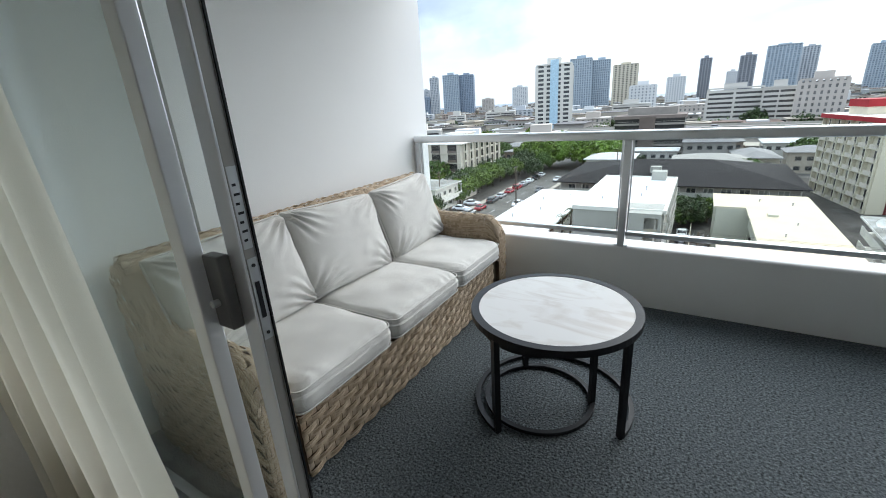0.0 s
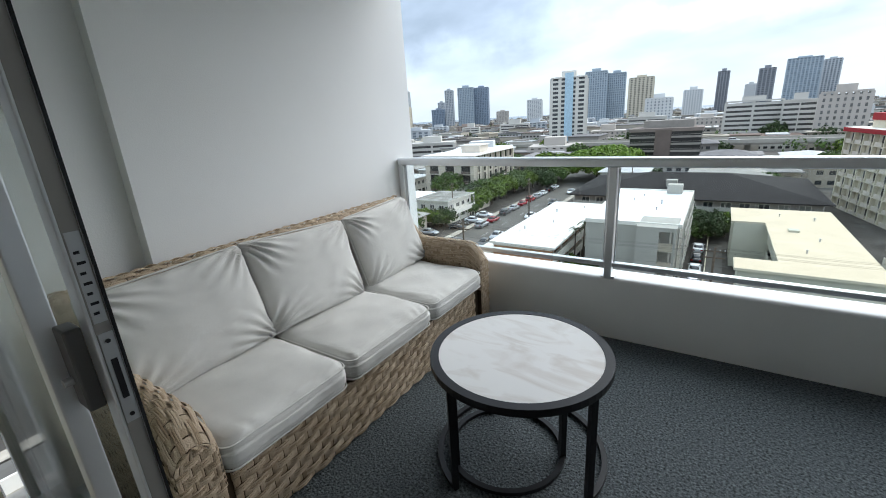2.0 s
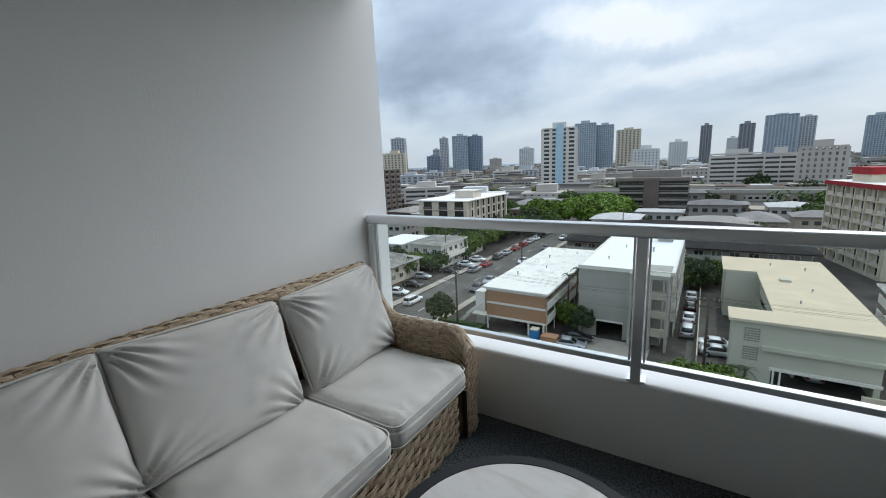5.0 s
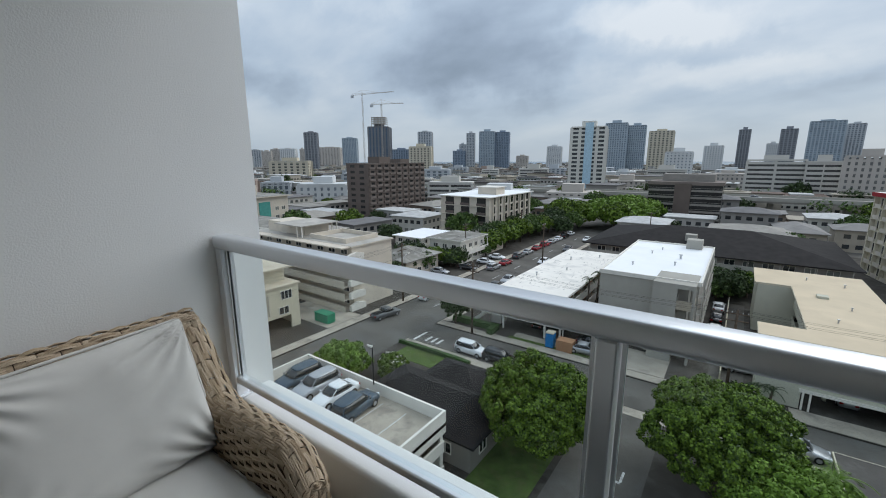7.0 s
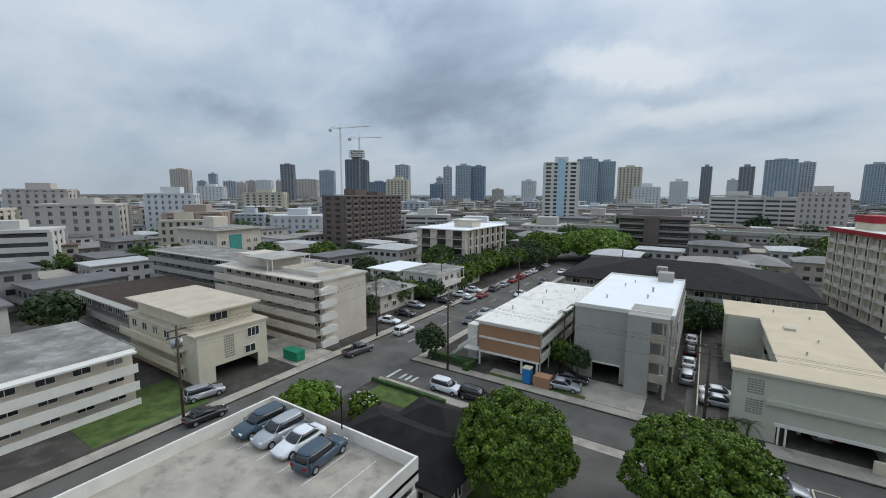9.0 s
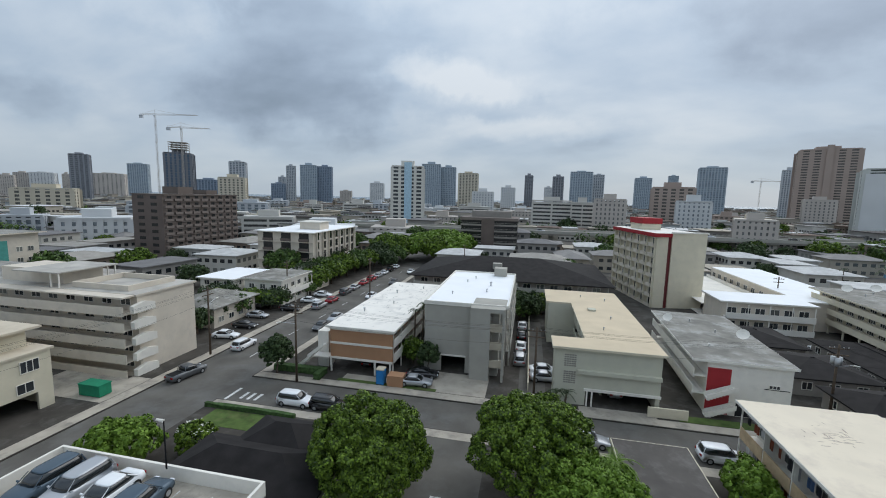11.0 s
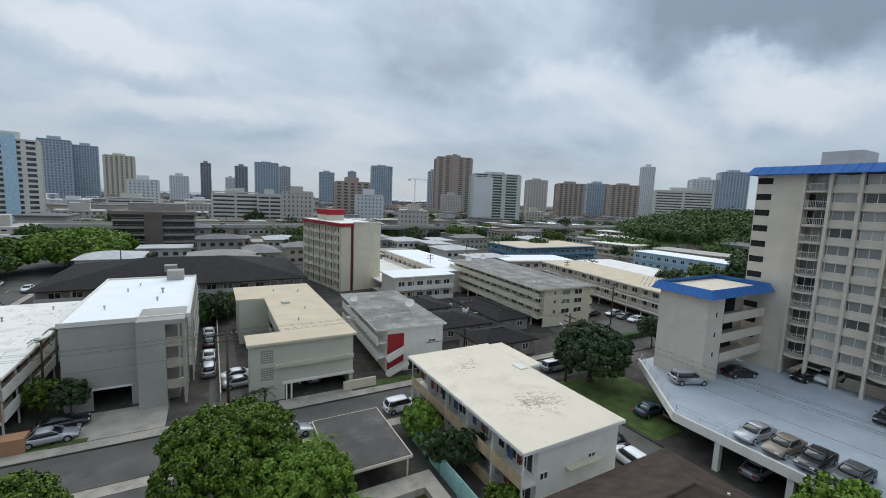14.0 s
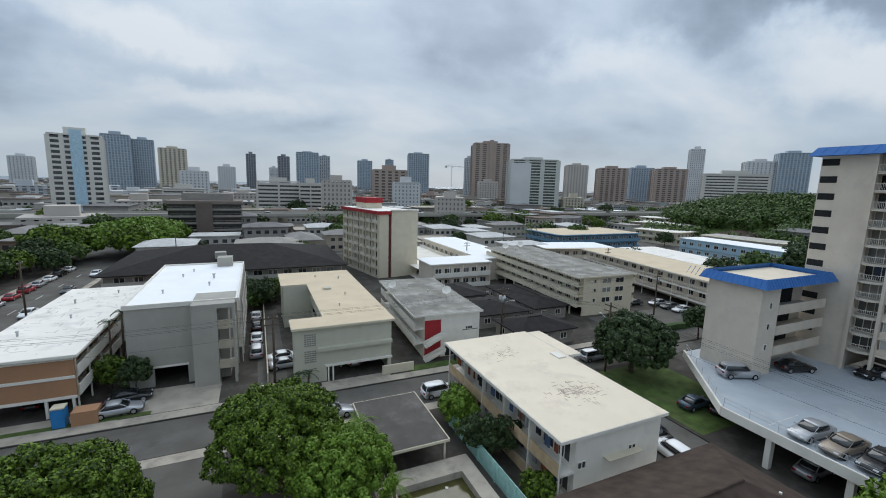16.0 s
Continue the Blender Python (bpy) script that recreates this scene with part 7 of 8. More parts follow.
def box_mesh(name, rows, material):
    """Many upright boxes, rows of x0, y0, z0, x1, y1, z1, in one mesh."""
    r = np.array(rows).reshape(-1, 6)
    idx = np.array(((0, 1, 2), (3, 1, 2), (3, 4, 2), (0, 4, 2), (0, 1, 5), (3, 1, 5), (3, 4, 5), (0, 4, 5)))
    vs = r[:, idx].reshape(-1, 3)
    face = np.array(((0, 3, 2, 1), (4, 5, 6, 7), (0, 1, 5, 4), (1, 2, 6, 5), (2, 3, 7, 6), (3, 0, 4, 7)))
    fs = (np.arange(len(r))[:, None, None] * 8 + face).reshape(-1, 4)
    me = bpy.data.meshes.new(name)
    me.from_pydata(vs.tolist(), [], fs.tolist())
    me.materials.append(M[material] if isinstance(material, str) else material)
    return me


def block_sheet(spots, label, lo, hi, hmin, hmax):
    walls, roofs, glaz, rails, gear = [], [], [], [], []
    r2 = random.Random(7)
    for x, y in spots:
        w, d, h = r2.uniform(lo, hi), r2.uniform(lo, hi), r2.uniform(hmin, hmax)
        x0, x1, y0, y1 = x - w / 2, x + w / 2, y - d / 2, y + d / 2
        walls.append((x0, y0, G, x1, y1, G + h))
        o = r2.choice((0.3, 0.8, 1.2))
        roofs.append((x0 - o, y0 - o, G + h, x1 + o, y1 + o, G + h + 0.35))
        if r2.random() < 0.5:
            roofs.append((x0 + w * 0.25, y0 + d * 0.25, G + h + 0.36, x1 - w * 0.25, y1 - d * 0.25, G + h + r2.uniform(0.8, 1.6)))
        near = x * x + y * y < 700 ** 2
        sx = x0 if x > 0 else x1
        out = -1 if x > 0 else 1
        for k in range(max(1, int(h / 3))):
            z = G + 1 + 3 * k
            if near:
                for i in range(int(w / 3)):
                    glaz.append((x0 + 0.8 + i * 3, y0 - 0.06, z, x0 + 2.5 + i * 3, y0 - 0.01, z + 1.2))
                for i in range(int(d / 3)):
                    glaz.append((min(sx + out * 0.01, sx + out * 0.06), y0 + 0.8 + i * 3, z, max(sx + out * 0.01, sx + out * 0.06), y0 + 2.5 + i * 3, z + 1.2))
                if k and r2.random() < 0.6:
                    rails.append((x0 - 0.2, y0 - 1.2, z - 1.1, x1 + 0.2, y0 - 1.1, z - 0.1))
            else:
                glaz.append((x0 + 0.8, y0 - 0.06, z, x1 - 0.8, y0 - 0.01, z + 1.2))
        if near:
            for i in range(r2.randrange(1, 5)):
                gx, gy, gs = r2.uniform(x0 + 1, x1 - 1), r2.uniform(y0 + 1, y1 - 1), r2.uniform(0.3, 0.8)
                gear.append((gx - gs, gy - gs, G + h + 0.36, gx + gs, gy + gs, G + h + 0.4 + gs))
    b = thing("far_houses", pose(0, 0, 0), label, "houses", "", "stuff")
    for nm_, rows, mt_ in (("house_wall", walls, island_mat("far_walls", HOUSE_WALLS)), ("roof", roofs, island_mat("far_roofs", HOUSE_ROOFS)), ("window_line", glaz, "bronze"), ("balcony_rail", rails, "offwhite"), ("roof_gear", gear, "grey")):
        o_ = new(nm_, box_mesh(nm_, rows, mt_))
        o_.parent = b


far = list(far_spots)
for _ in range(2600):
    r = rng.uniform(560, 1900)
    a = radians(rng.uniform(4, 177))
    far.append((r * math.cos(a), r * math.sin(a)))
block_sheet(far, "low pale houses and blocks spreading to the horizon", 8, 24, 3.5, 12)
solid("sea", one(-4000, 2200, G, 4000, 4490, G + 0.5), mat("sea_water", (0.06, 0.12, 0.17), 0.2, bump=0), "thin strip of blue-grey sea at the horizon", "water", "structure")

# ---- more low buildings on the far right ----
def shingle_house(x0, y0, w, d, h, rise, roof, wall, label):
    b = building(x0, y0, label, 0, "house", "house")
    part("wall", one(0, 0, 0, w, d, h), wall, b)
    bm = bmesh.new()
    hip_roof(bm, 0, 0, w, d, h, rise, 0.6)
    part("roof", bm, roof, b)
    bm = bmesh.new()
    zr = h + 0.18 + rise
    if w >= d:
        rod(bm, ((d + 1.2) / 2 - 0.6, d / 2, zr), (w + 0.6 - (d + 1.2) / 2, d / 2, zr), 0.12, 6)
    else:
        rod(bm, (w / 2, (w + 1.2) / 2 - 0.6, zr), (w / 2, d + 0.6 - (w + 1.2) / 2, zr), 0.12, 6)
    part("ridge_cap", bm, roof, b)
    for s, ln in (("S", w), ("E", d), ("W", d)):
        window_grid(b, s, w, d, steps(0.4, ln - 0.4, max(2, int(ln / 3))), (1.0,), 1.3, 1.1)
    return b


for x, y, w, d in ((36.5, 76.5, 10, 11), (37.5, 63.5, 10.5, 10), (39.5, 52.8, 10.5, 7.5), (50.5, 64, 7.5, 18)):
    shingle_house(x, y, w, d, 2.6, 1.2, "roofdark", "midgrey", "single storey house with a charcoal shingle hip roof")
h = shingle_house(20.5, 9.8, 16.0, 10.4, 4.2, 2.2, "roofbrown", "white", "house with a brown shingle hip roof below the balcony")
for x, y in ((6.5, 2.4), (9.0, 3.6), (11.5, 2.2), (13.0, 4.0)):
    bm = bmesh.new()
    rod(bm, (x, y, 4.9), (x, y, 5.75), 0.06, 8)
    rod(bm, (x, y, 5.75), (x, y, 5.9), 0.1, 8)
    part("roof_vent", bm, "white", h, "white roof vent pipe")
shingle_house(29.0, 2.0, 7.4, 6.4, 4.6, 1.4, "roofgrey", "white", "small house with a grey shingle roof")
banded(118, 138.5, 45, 24, 6.2, "two storey teal-blue walk-up block with a tan roof", "deepblue", "deepblue", 2, 0, "roofcream", ("S", "W"), 0.9)
banded(318, 268, 16, 66, 6.0, "long white two storey block with dark window bays", "offwhite", "white", 2, 20, "roofclean", ("W",), 0.5)
banded(231, 164, 16, 34, 6.0, "beige flat-roofed walk-up block with open galleries", "offwhite", "offwhite", 2, 18, "roofwhite", ("W", "S"), 0.8)
banded(258, 176, 15, 36, 7.5, "beige walk-up block on the rise", "offwhite", "white", 3, 18, "roofwhite", ("W", "S"), 0.8)
banded(88, 110.5, 26, 13, 6.0, "white-roofed beige walk-up behind the gallery block", "offwhite", "offwhite", 2, -12, "roofclean", ("S",), 0.9)
banded(109, 69, 14, 34, 6.4, "beige walk-up with a wide white roof", "offwhite", "offwhite", 2, -8, "roofwhite", ("W", "S"), 0.9)
banded(192, 96, 14, 30, 6.2, "weathered beige walk-up with a grey roof", "offwhite", "cream", 2, 6, "roofpale", ("W", "S"), 0.9)
banded(186, 136, 18, 22, 6.0, "low cream walk-up with a pale roof", "cream", "cream", 2, 10, "roofwhite", ("W", "S"), 0.8)
shingle_house(222, 128, 22, 15, 4.0, 2.4, "roofbrown", "cream", "low house with a brown shingle roof below the wooded rise")
banded(164.8, 74.5, 14, 44, 6.3, "pale blue two storey block with a white roof", "lightblue", "lightblue", 2, 0, "roofclean", ("W",), 0.2, depth=0.3)

# ---- yard beside the carport: drained pool, fence, wall ----
b = thing("swimming_pool", pose(0, 0, G + KERB), "disused swimming pool with murky green water", "pool")
bm = bmesh.new()
for rc in ((9.6, 24.0, 11.2, 31.6), (17.4, 24.0, 18.8, 31.6), (11.2, 29.6, 17.4, 31.6), (11.2, 20.0, 17.4, 24.0)):
    box(bm, rc[0], rc[1], 0, rc[2], rc[3], 0.9)
part("coping", bm, "concrete", b, "stained concrete pool surround")
part("water", one(11.2, 24.0, 0.0, 17.4, 29.6, 0.25), "poolwater", b, "murky olive pool water")
for x, y in ((13.0, 28.1), (15.6, 28.9), (13.3, 27.7)):
    bm = bmesh.new()
    rod(bm, (x, y, 0.25), (x, y, 0.3), 0.16, 7)
    part("floating_debris", bm, "white", b)
b = thing("fence", pose(0, 0, G + KERB), "pale turquoise board fence beside the yard", "fence")
M["turq"] = mat("turquoise_paint", (0.38, 0.62, 0.56), 0.7, var=0.12, scale=2, bump=0.1)
for i in range(28):
    y = 22.0 + i * 0.58
    part("board", one(20.0, y, 0, 20.06, y + 0.55, 1.9), "turq", b)
for i in range(6):
    part("post", one(19.88, 22.0 + i * 3.1, 0, 19.99, 22.12 + i * 3.1, 1.95), "turq", b)
for rc, lab in (((7.2, 40.2, 10.2, 40.45), "short cream garden wall"), ((16.5, 51.9, 21.0, 52.15), "cream garden wall beside the driveway"), ((1.0, 51.6, 4.4, 51.85), "low cream planter wall"), ((2.15, 55.0, 2.3, 88.0), "long pale wall between two parking lanes")):
    bm = bmesh.new()
    box(bm, rc[0], rc[1], G + KERB, rc[2], rc[3], G + KERB + 1.25)
    solid("garden_wall", bevelled(bm, 0.03, 1), "cream", lab, "wall")

# ---- portable toilet, bins ----
b = thing("portable_toilet", pose(-18.2, 51.7, G + KERB), "bright blue portable toilet with a pale roof", "toilet")
part("cabin", bevelled(one(0, 0, 0.05, 1.1, 1.1, 2.05), 0.04, 2), "bluebin", b)
part("door", bevelled(one(0.15, -0.04, 0.15, 0.95, -0.002, 1.95), 0.01, 1), "bluebin", b)
part("roof", bevelled(one(-0.04, -0.04, 2.06, 1.14, 1.14, 2.25), 0.06, 2), "cream", b)
part("base", one(-0.03, -0.03, 0, 1.13, 1.13, 0.049), "tyre", b)
b = thing("planter_wall", pose(-16.6, 51.6, G + KERB), "terracotta rendered planter wall by the carport", "wall")
part("wall_body", one(0, 0, 0, 2.2, 1.6, 1.5), "salmon", b)
b = thing("waste_skip", pose(-52.8, 39.3, G + KERB), "green waste container beside the garage", "container")
part("body", bevelled(one(0, 0, 0.1, 3.2, 1.6, 1.5), 0.04, 1), "green", b)
part("rim", one(-0.05, -0.05, 1.5, 3.25, 1.65, 1.6), "green", b)


# ---- vehicles ----
PAINT = {
    "white": mat("white_car_paint", (0.78, 0.79, 0.80), 0.25, 0.0, var=0.02, bump=0, spec=0.7), "silver": mat("silver_car_paint", (0.45, 0.46, 0.48), 0.3, 0.5, var=0.02, bump=0),
    "black": mat("black_car_paint", (0.018, 0.018, 0.02), 0.2, 0.0, var=0.05, bump=0, spec=0.7), "navy": mat("slate_car_paint", (0.08, 0.11, 0.14), 0.25, 0.3, var=0.03, bump=0),
    "red": mat("red_car_paint", (0.30, 0.02, 0.03), 0.25, 0.0, var=0.03, bump=0, spec=0.7), "tan": mat("tan_car_paint", (0.30, 0.25, 0.20), 0.3, 0.4, var=0.03, bump=0),
    "grey": mat("grey_car_paint", (0.13, 0.135, 0.14), 0.3, 0.4, var=0.03, bump=0)}
SHAPES = {  # length, half width, bonnet, shoulder, roof, cabin foot rear/front, cabin top rear/front, boot height
    "sedan": (4.6, 0.88, 0.88, 0.93, 1.43, -1.75, 1.05, -1.05, 0.25, 0.98),
    "suv": (4.65, 0.92, 1.02, 1.06, 1.68, -2.22, 1.15, -1.95, 0.45, 1.08),
    "pickup": (5.3, 0.95, 1.05, 1.10, 1.78, -0.75, 1.35, -0.6, 0.7, 1.08)}


def loft(bm, rings):
    vs = [[bm.verts.new(p) for p in r] for r in rings]
    n = len(vs[0])
    for a, c in zip(vs, vs[1:]):
        for i in range(n):
            bm.faces.new((a[i], a[(i + 1) % n], c[(i + 1) % n], c[i]))
    bm.faces.new(vs[0][::-1]), bm.faces.new(vs[-1])


CARS = {}


def make_car(shape, paint):
    L, hw_, bon, sh, top, cr, cf, tr, tf, boot = SHAPES[shape]
    words = {"sedan": "sedan", "suv": "sport utility car", "pickup": "pickup truck"}[shape]
    c = thing("car" if shape != "pickup" else "pickup_truck", pose(0, 0, -400), "%s %s parked with tinted glass" % ({"navy": "slate blue"}.get(paint, paint), words), "car", "parked cars")
    P_ = PAINT[paint]
    bm = bmesh.new()
    rings = []
    for s, wk, zl, zh in ((-L / 2, 0.80, 0.42, boot - 0.22), (-L / 2 + 0.12, 0.93, 0.28, boot - 0.05), (-L / 2 + 0.6, 1.0, 0.22, boot), (cr + 0.1, 1.0, 0.2, sh), (0, 1.0, 0.2, sh), (cf, 1.0, 0.2, sh - 0.02), (L / 2 - 0.7, 0.98, 0.22, bon - 0.06), (L / 2 - 0.2, 0.90, 0.28, bon - 0.18), (L / 2, 0.72, 0.40, bon - 0.36)):
        w = hw_ * wk
        zm = zl + (zh - zl) * 0.55
        rings.append([(s, -w * 0.88, zl), (s, w * 0.88, zl), (s, w, zl + 0.15), (s, w, zm), (s, w * 0.93, zh - 0.06), (s, w * 0.78, zh), (s, -w * 0.78, zh), (s, -w * 0.93, zh - 0.06), (s, -w, zm), (s, -w, zl + 0.15)])
    loft(bm, rings)
    body = part("body", bm, P_, c, "", True)

    def outline(xr, xf, w, z, n=20):
        """A rounded plan of the cabin at one height."""
        pts = []
        for i in range(n):
            c_, s_ = math.cos((i + 0.5) * math.tau / n), math.sin((i + 0.5) * math.tau / n)
            pts.append(((xr + xf) / 2 + (xf - xr) / 2 * math.copysign(abs(c_) ** 0.45, c_), w * math.copysign(abs(s_) ** 0.4, s_), z))
        return pts
    bm = bmesh.new()
    loft(bm, [outline(cr, cf, hw_ * 0.90, sh - 0.06), outline(cr * 0.55 + tr * 0.45, cf * 0.6 + tf * 0.4, hw_ * 0.86, sh * 0.58 + top * 0.42), outline(tr, tf, 0.69, top - 0.09)])
    part("window_glass", bm, "carglass", c, "dark tinted car windows", True)
    bm = bmesh.new()
    loft(bm, [outline(tr - 0.05, tf + 0.06, 0.705, top - 0.10), outline(tr + 0.04, tf - 0.06, 0.66, top - 0.035), outline(tr + 0.3, tf - 0.35, 0.48, top)])
    part("roof", bm, P_, c, "", True)
    for sy in (-1, 1):
        bm = bmesh.new()
        for f in (0.0, 1.0):
            a = cr + (cf - cr) * f
            t_ = tr + (tf - tr) * f
            rod(bm, (a * 0.97, sy * hw_ * 0.86, sh - 0.05), (t_ * 0.98, sy * 0.66, top - 0.08), 0.05 if f == 0 else 0.028, 5)
        part("window_frame", bm, P_, c)
        bm = bmesh.new()
        rod(bm, (cf - 0.25, sy * (hw_ - 0.05), sh + 0.02), (cf - 0.25, sy * (hw_ + 0.12), sh + 0.06), 0.07, 6)
        part("mirror", bm, P_, c)
        bm = bmesh.new()
        box(bm, L / 2 - 0.32, sy * hw_ * 0.45, bon - 0.34, L / 2 - 0.06, sy * hw_ * 0.80, bon - 0.21)
        part("headlight", bm, "lamp", c)
        bm = bmesh.new()
        box(bm, -L / 2 - 0.01, sy * hw_ * 0.5, boot - 0.36, -L / 2 + 0.2, sy * hw_ * 0.86, boot - 0.17)
        part("tail_light", bm, "taillamp", c)
        for wx in (-L / 2 + 0.85, L / 2 - 0.9):
            bm = bmesh.new()
            rod(bm, (wx, sy * (hw_ - 0.2), 0.34), (wx, sy * (hw_ + 0.01), 0.34), 0.35, 16)
            wheel = part("wheel", bm, "tyre", c)
            bm = bmesh.new()
            rod(bm, (wx, sy * (hw_ + 0.011), 0.33), (wx, sy * (hw_ + 0.02), 0.33), 0.21, 10)
            part("rim", bm, "metal", wheel)
    if shape == "pickup":
        bm = bmesh.new()
        box(bm, -L / 2 + 0.15, -hw_ * 0.74, boot + 0.004, -0.85, hw_ * 0.74, boot + 0.02)
        part("load_bed", bm, "tyre", c)
    return c


def car(shape, paint, x, y, yaw, z=G):
    key = (shape, paint)
    if key not in CARS:
        CARS[key] = make_car(*key)
    return copy_thing(CARS[key], pose(x, y, z, 0, 0, yaw))


RT = -19.2
car("suv", "navy", -30.2, 20.4, -92, RT), car("suv", "silver", -27.7, 20.5, -91, RT), car("sedan", "white", -25.2, 20.5, -90, RT), car("suv", "navy", -22.4, 20.3, 94, RT)
car("suv", "red", -18.8, 12.0, 0, G + 2.6), car("sedan", "red", -18.8, 18.0, 0, G + 2.6)
car("suv", "white", -25.8, 44.3, 0), car("suv", "black", -21.4, 44.3, 0), car("suv", "white", 21.7, 44.5, 0), car("sedan", "silver", 8.6, 44.3, 0)
K = G + KERB + 0.02
car("sedan", "silver", -12.9, 53.0, 5, K), car("sedan", "black", -12.6, 55.7, 8, K), car("sedan", "black", -21.5, 58.5, 90, K)
car("sedan", "white", 4.6, 61.6, 8, K), car("sedan", "silver", 4.7, 59.0, 5, K), car("suv", "silver", 0.9, 65, 90, K), car("sedan", "white", 0.9, 71, 90, K), car("sedan", "black", 0.9, 77, 90, K), car("sedan", "white", 0.9, 83, 90, K)
car("sedan", "silver", 13.5, 57.5, 90, K)
car("pickup", "grey", -44.8, 47.6, 80), car("suv", "white", -44.6, 59.4, 88), car("sedan", "white", -50.5, 62.4, 10, K), car("sedan", "black", -51, 68.2, 5, K), car("sedan", "silver", -53, 74.6, 5, K)
car("suv", "silver", -50.6, 26.0, 78, K), car("sedan", "black", -45.4, 23.4, 85), car("sedan", "black", -49.5, 81.2, 5, K), car("sedan", "white", -49, 88.8, 8, K), car("sedan", "white", -49, 95, 6, K)
car("suv", "silver", -44.9, 85.6, 88), car("sedan", "red", -44.6, 91.4, 88)
for k, (y, p) in enumerate(((100, "grey"), (106, "silver"), (112.5, "red"), (118.6, "red"), (124.2, "silver"), (130, "white"), (136, "black"), (142, "white"))):
    car("sedan" if k % 3 else "suv", p, -45.2, y, 89)
for k, (y, p) in enumerate(((72, "grey"), (78, "silver"), (98, "white"), (116, "grey"), (134, "white"))):
    car("sedan", p, -37.3, y, -90)
for x, y, yaw, s, p in ((54.3, 28.8, -25, "suv", "silver"), (63.2, 27.2, -20, "sedan", "black"), (70.5, 22.6, 170, "sedan", "black"), (72.5, 21.0, 175, "suv", "white"), (47.6, 18.4, 175, "sedan", "silver"), (47.6, 16.0, 175, "sedan", "tan"), (47.8, 13.7, 178, "sedan", "black"), (47.8, 11.3, 176, "sedan", "grey"),
                        (65.2, 13.4, 178, "sedan", "black"), (65.0, 10.7, 178, "suv", "black"), (59.8, 9.4, 175, "suv", "silver"), (47.8, 7.0, 178, "pickup", "white"), (66.5, 7.8, 178, "suv", "white")):
    car(s, p, x, y, yaw, DZ)
car("suv", "white", 38.2, 24.9, 85), car("sedan", "navy", 49.4, 30.4, 0, G + KERB), car("sedan", "black", 51.5, 28.2, 10, G + KERB), car("sedan", "black", 39.5, 28.4, 85), car("sedan", "silver", 48.5, 18.0, 0, G + KERB)
for k, (x, y, p) in enumerate(((84.5, 64, "silver"), (84.8, 61.2, "grey"), (85.0, 58.4, "white"), (85.2, 55.6, "silver"), (79, 66, "black"), (79.2, 72, "silver"))):
    car("sedan", p, x, y, 175, K)
car("suv", "silver", 48.2, 46.0, 0), car("sedan", "white", 52.5, 83, 90, K), car("sedan", "white", 45, 104.5, 0, K), car("sedan", "silver", 45, 108, 0, K)
rc = random.Random(9)
for k in range(11):   # traffic on the motorway
    car(rc.choice(("sedan", "suv")), rc.choice(("white", "silver", "grey", "black", "tan")), -150 + k * 40 + rc.uniform(-4, 4), 236 + 3.5 * rc.randrange(4), 0, G + 8.0)
for c in CARS.values():
    for o in list(c.children_recursive):
        bpy.data.objects.remove(o)
    bpy.data.objects.remove(c)


# ---- trees ----
def leaf_mesh(name, clumps, per, size, material, seed):
    """clumps: rows of centre, radius. Each leaf is a small bent blade of four corners."""
    r = np.random.RandomState(seed)
    vs, fs = [], []
    for (cx, cy, cz), cr, (ox, oy, oz) in clumps:
        n = per
        d = r.normal(size=(n, 3))
        d /= np.linalg.norm(d, axis=1)[:, None]
        d += np.array((ox, oy, oz)) * 0.75
        d /= np.linalg.norm(d, axis=1)[:, None]
        p = np.array((cx, cy, cz)) + d * cr * (0.55 + 0.5 * r.rand(n, 1))
        side = np.cross(d, r.normal(size=(n, 3)))
        side /= np.linalg.norm(side, axis=1)[:, None]
        up = np.cross(side, d)
        tilt = d * 0.55 + up * 0.8
        s = size * (0.7 + 0.6 * r.rand(n, 1))
        quads = np.stack((p - side * s * 0.32, p - tilt * s * 0.5, p + side * s * 0.32, p + tilt * s * 0.6 - d * s * 0.15), 1)
        k = len(vs)
        vs.extend(map(tuple, quads.reshape(-1, 3)))
        fs.extend((k + 4 * i, k + 4 * i + 1, k + 4 * i + 2, k + 4 * i + 3) for i in range(n))
    me = bpy.data.meshes.new(name)
    me.from_pydata(vs, [], fs)
    me.materials.append(M[material])
    return me


def crown_clumps(rx, ry, rz, n, cr, seed, low=-0.45):
    r = random.Random(seed)
    out = []
    for i in range(n):
        z = low + (1 - low) * (i + 0.5) / n
        a = i * 2.39996 + r.uniform(-0.3, 0.3)
        q = math.sqrt(max(0, 1 - z * z))
        k = 0.88 + 0.10 * noise.noise(Vector((q * math.cos(a) * 2 + seed, q * math.sin(a) * 2, z * 2))) * 2 + r.uniform(-0.05, 0.05)
        if r.random() < 0.26:
            k *= 0.7
        n_ = Vector((q * math.cos(a), q * math.sin(a), z))
        out.append(((n_.x * rx * k, n_.y * ry * k, n_.z * rz * k), cr * r.uniform(0.75, 1.25), tuple(n_)))
    return out


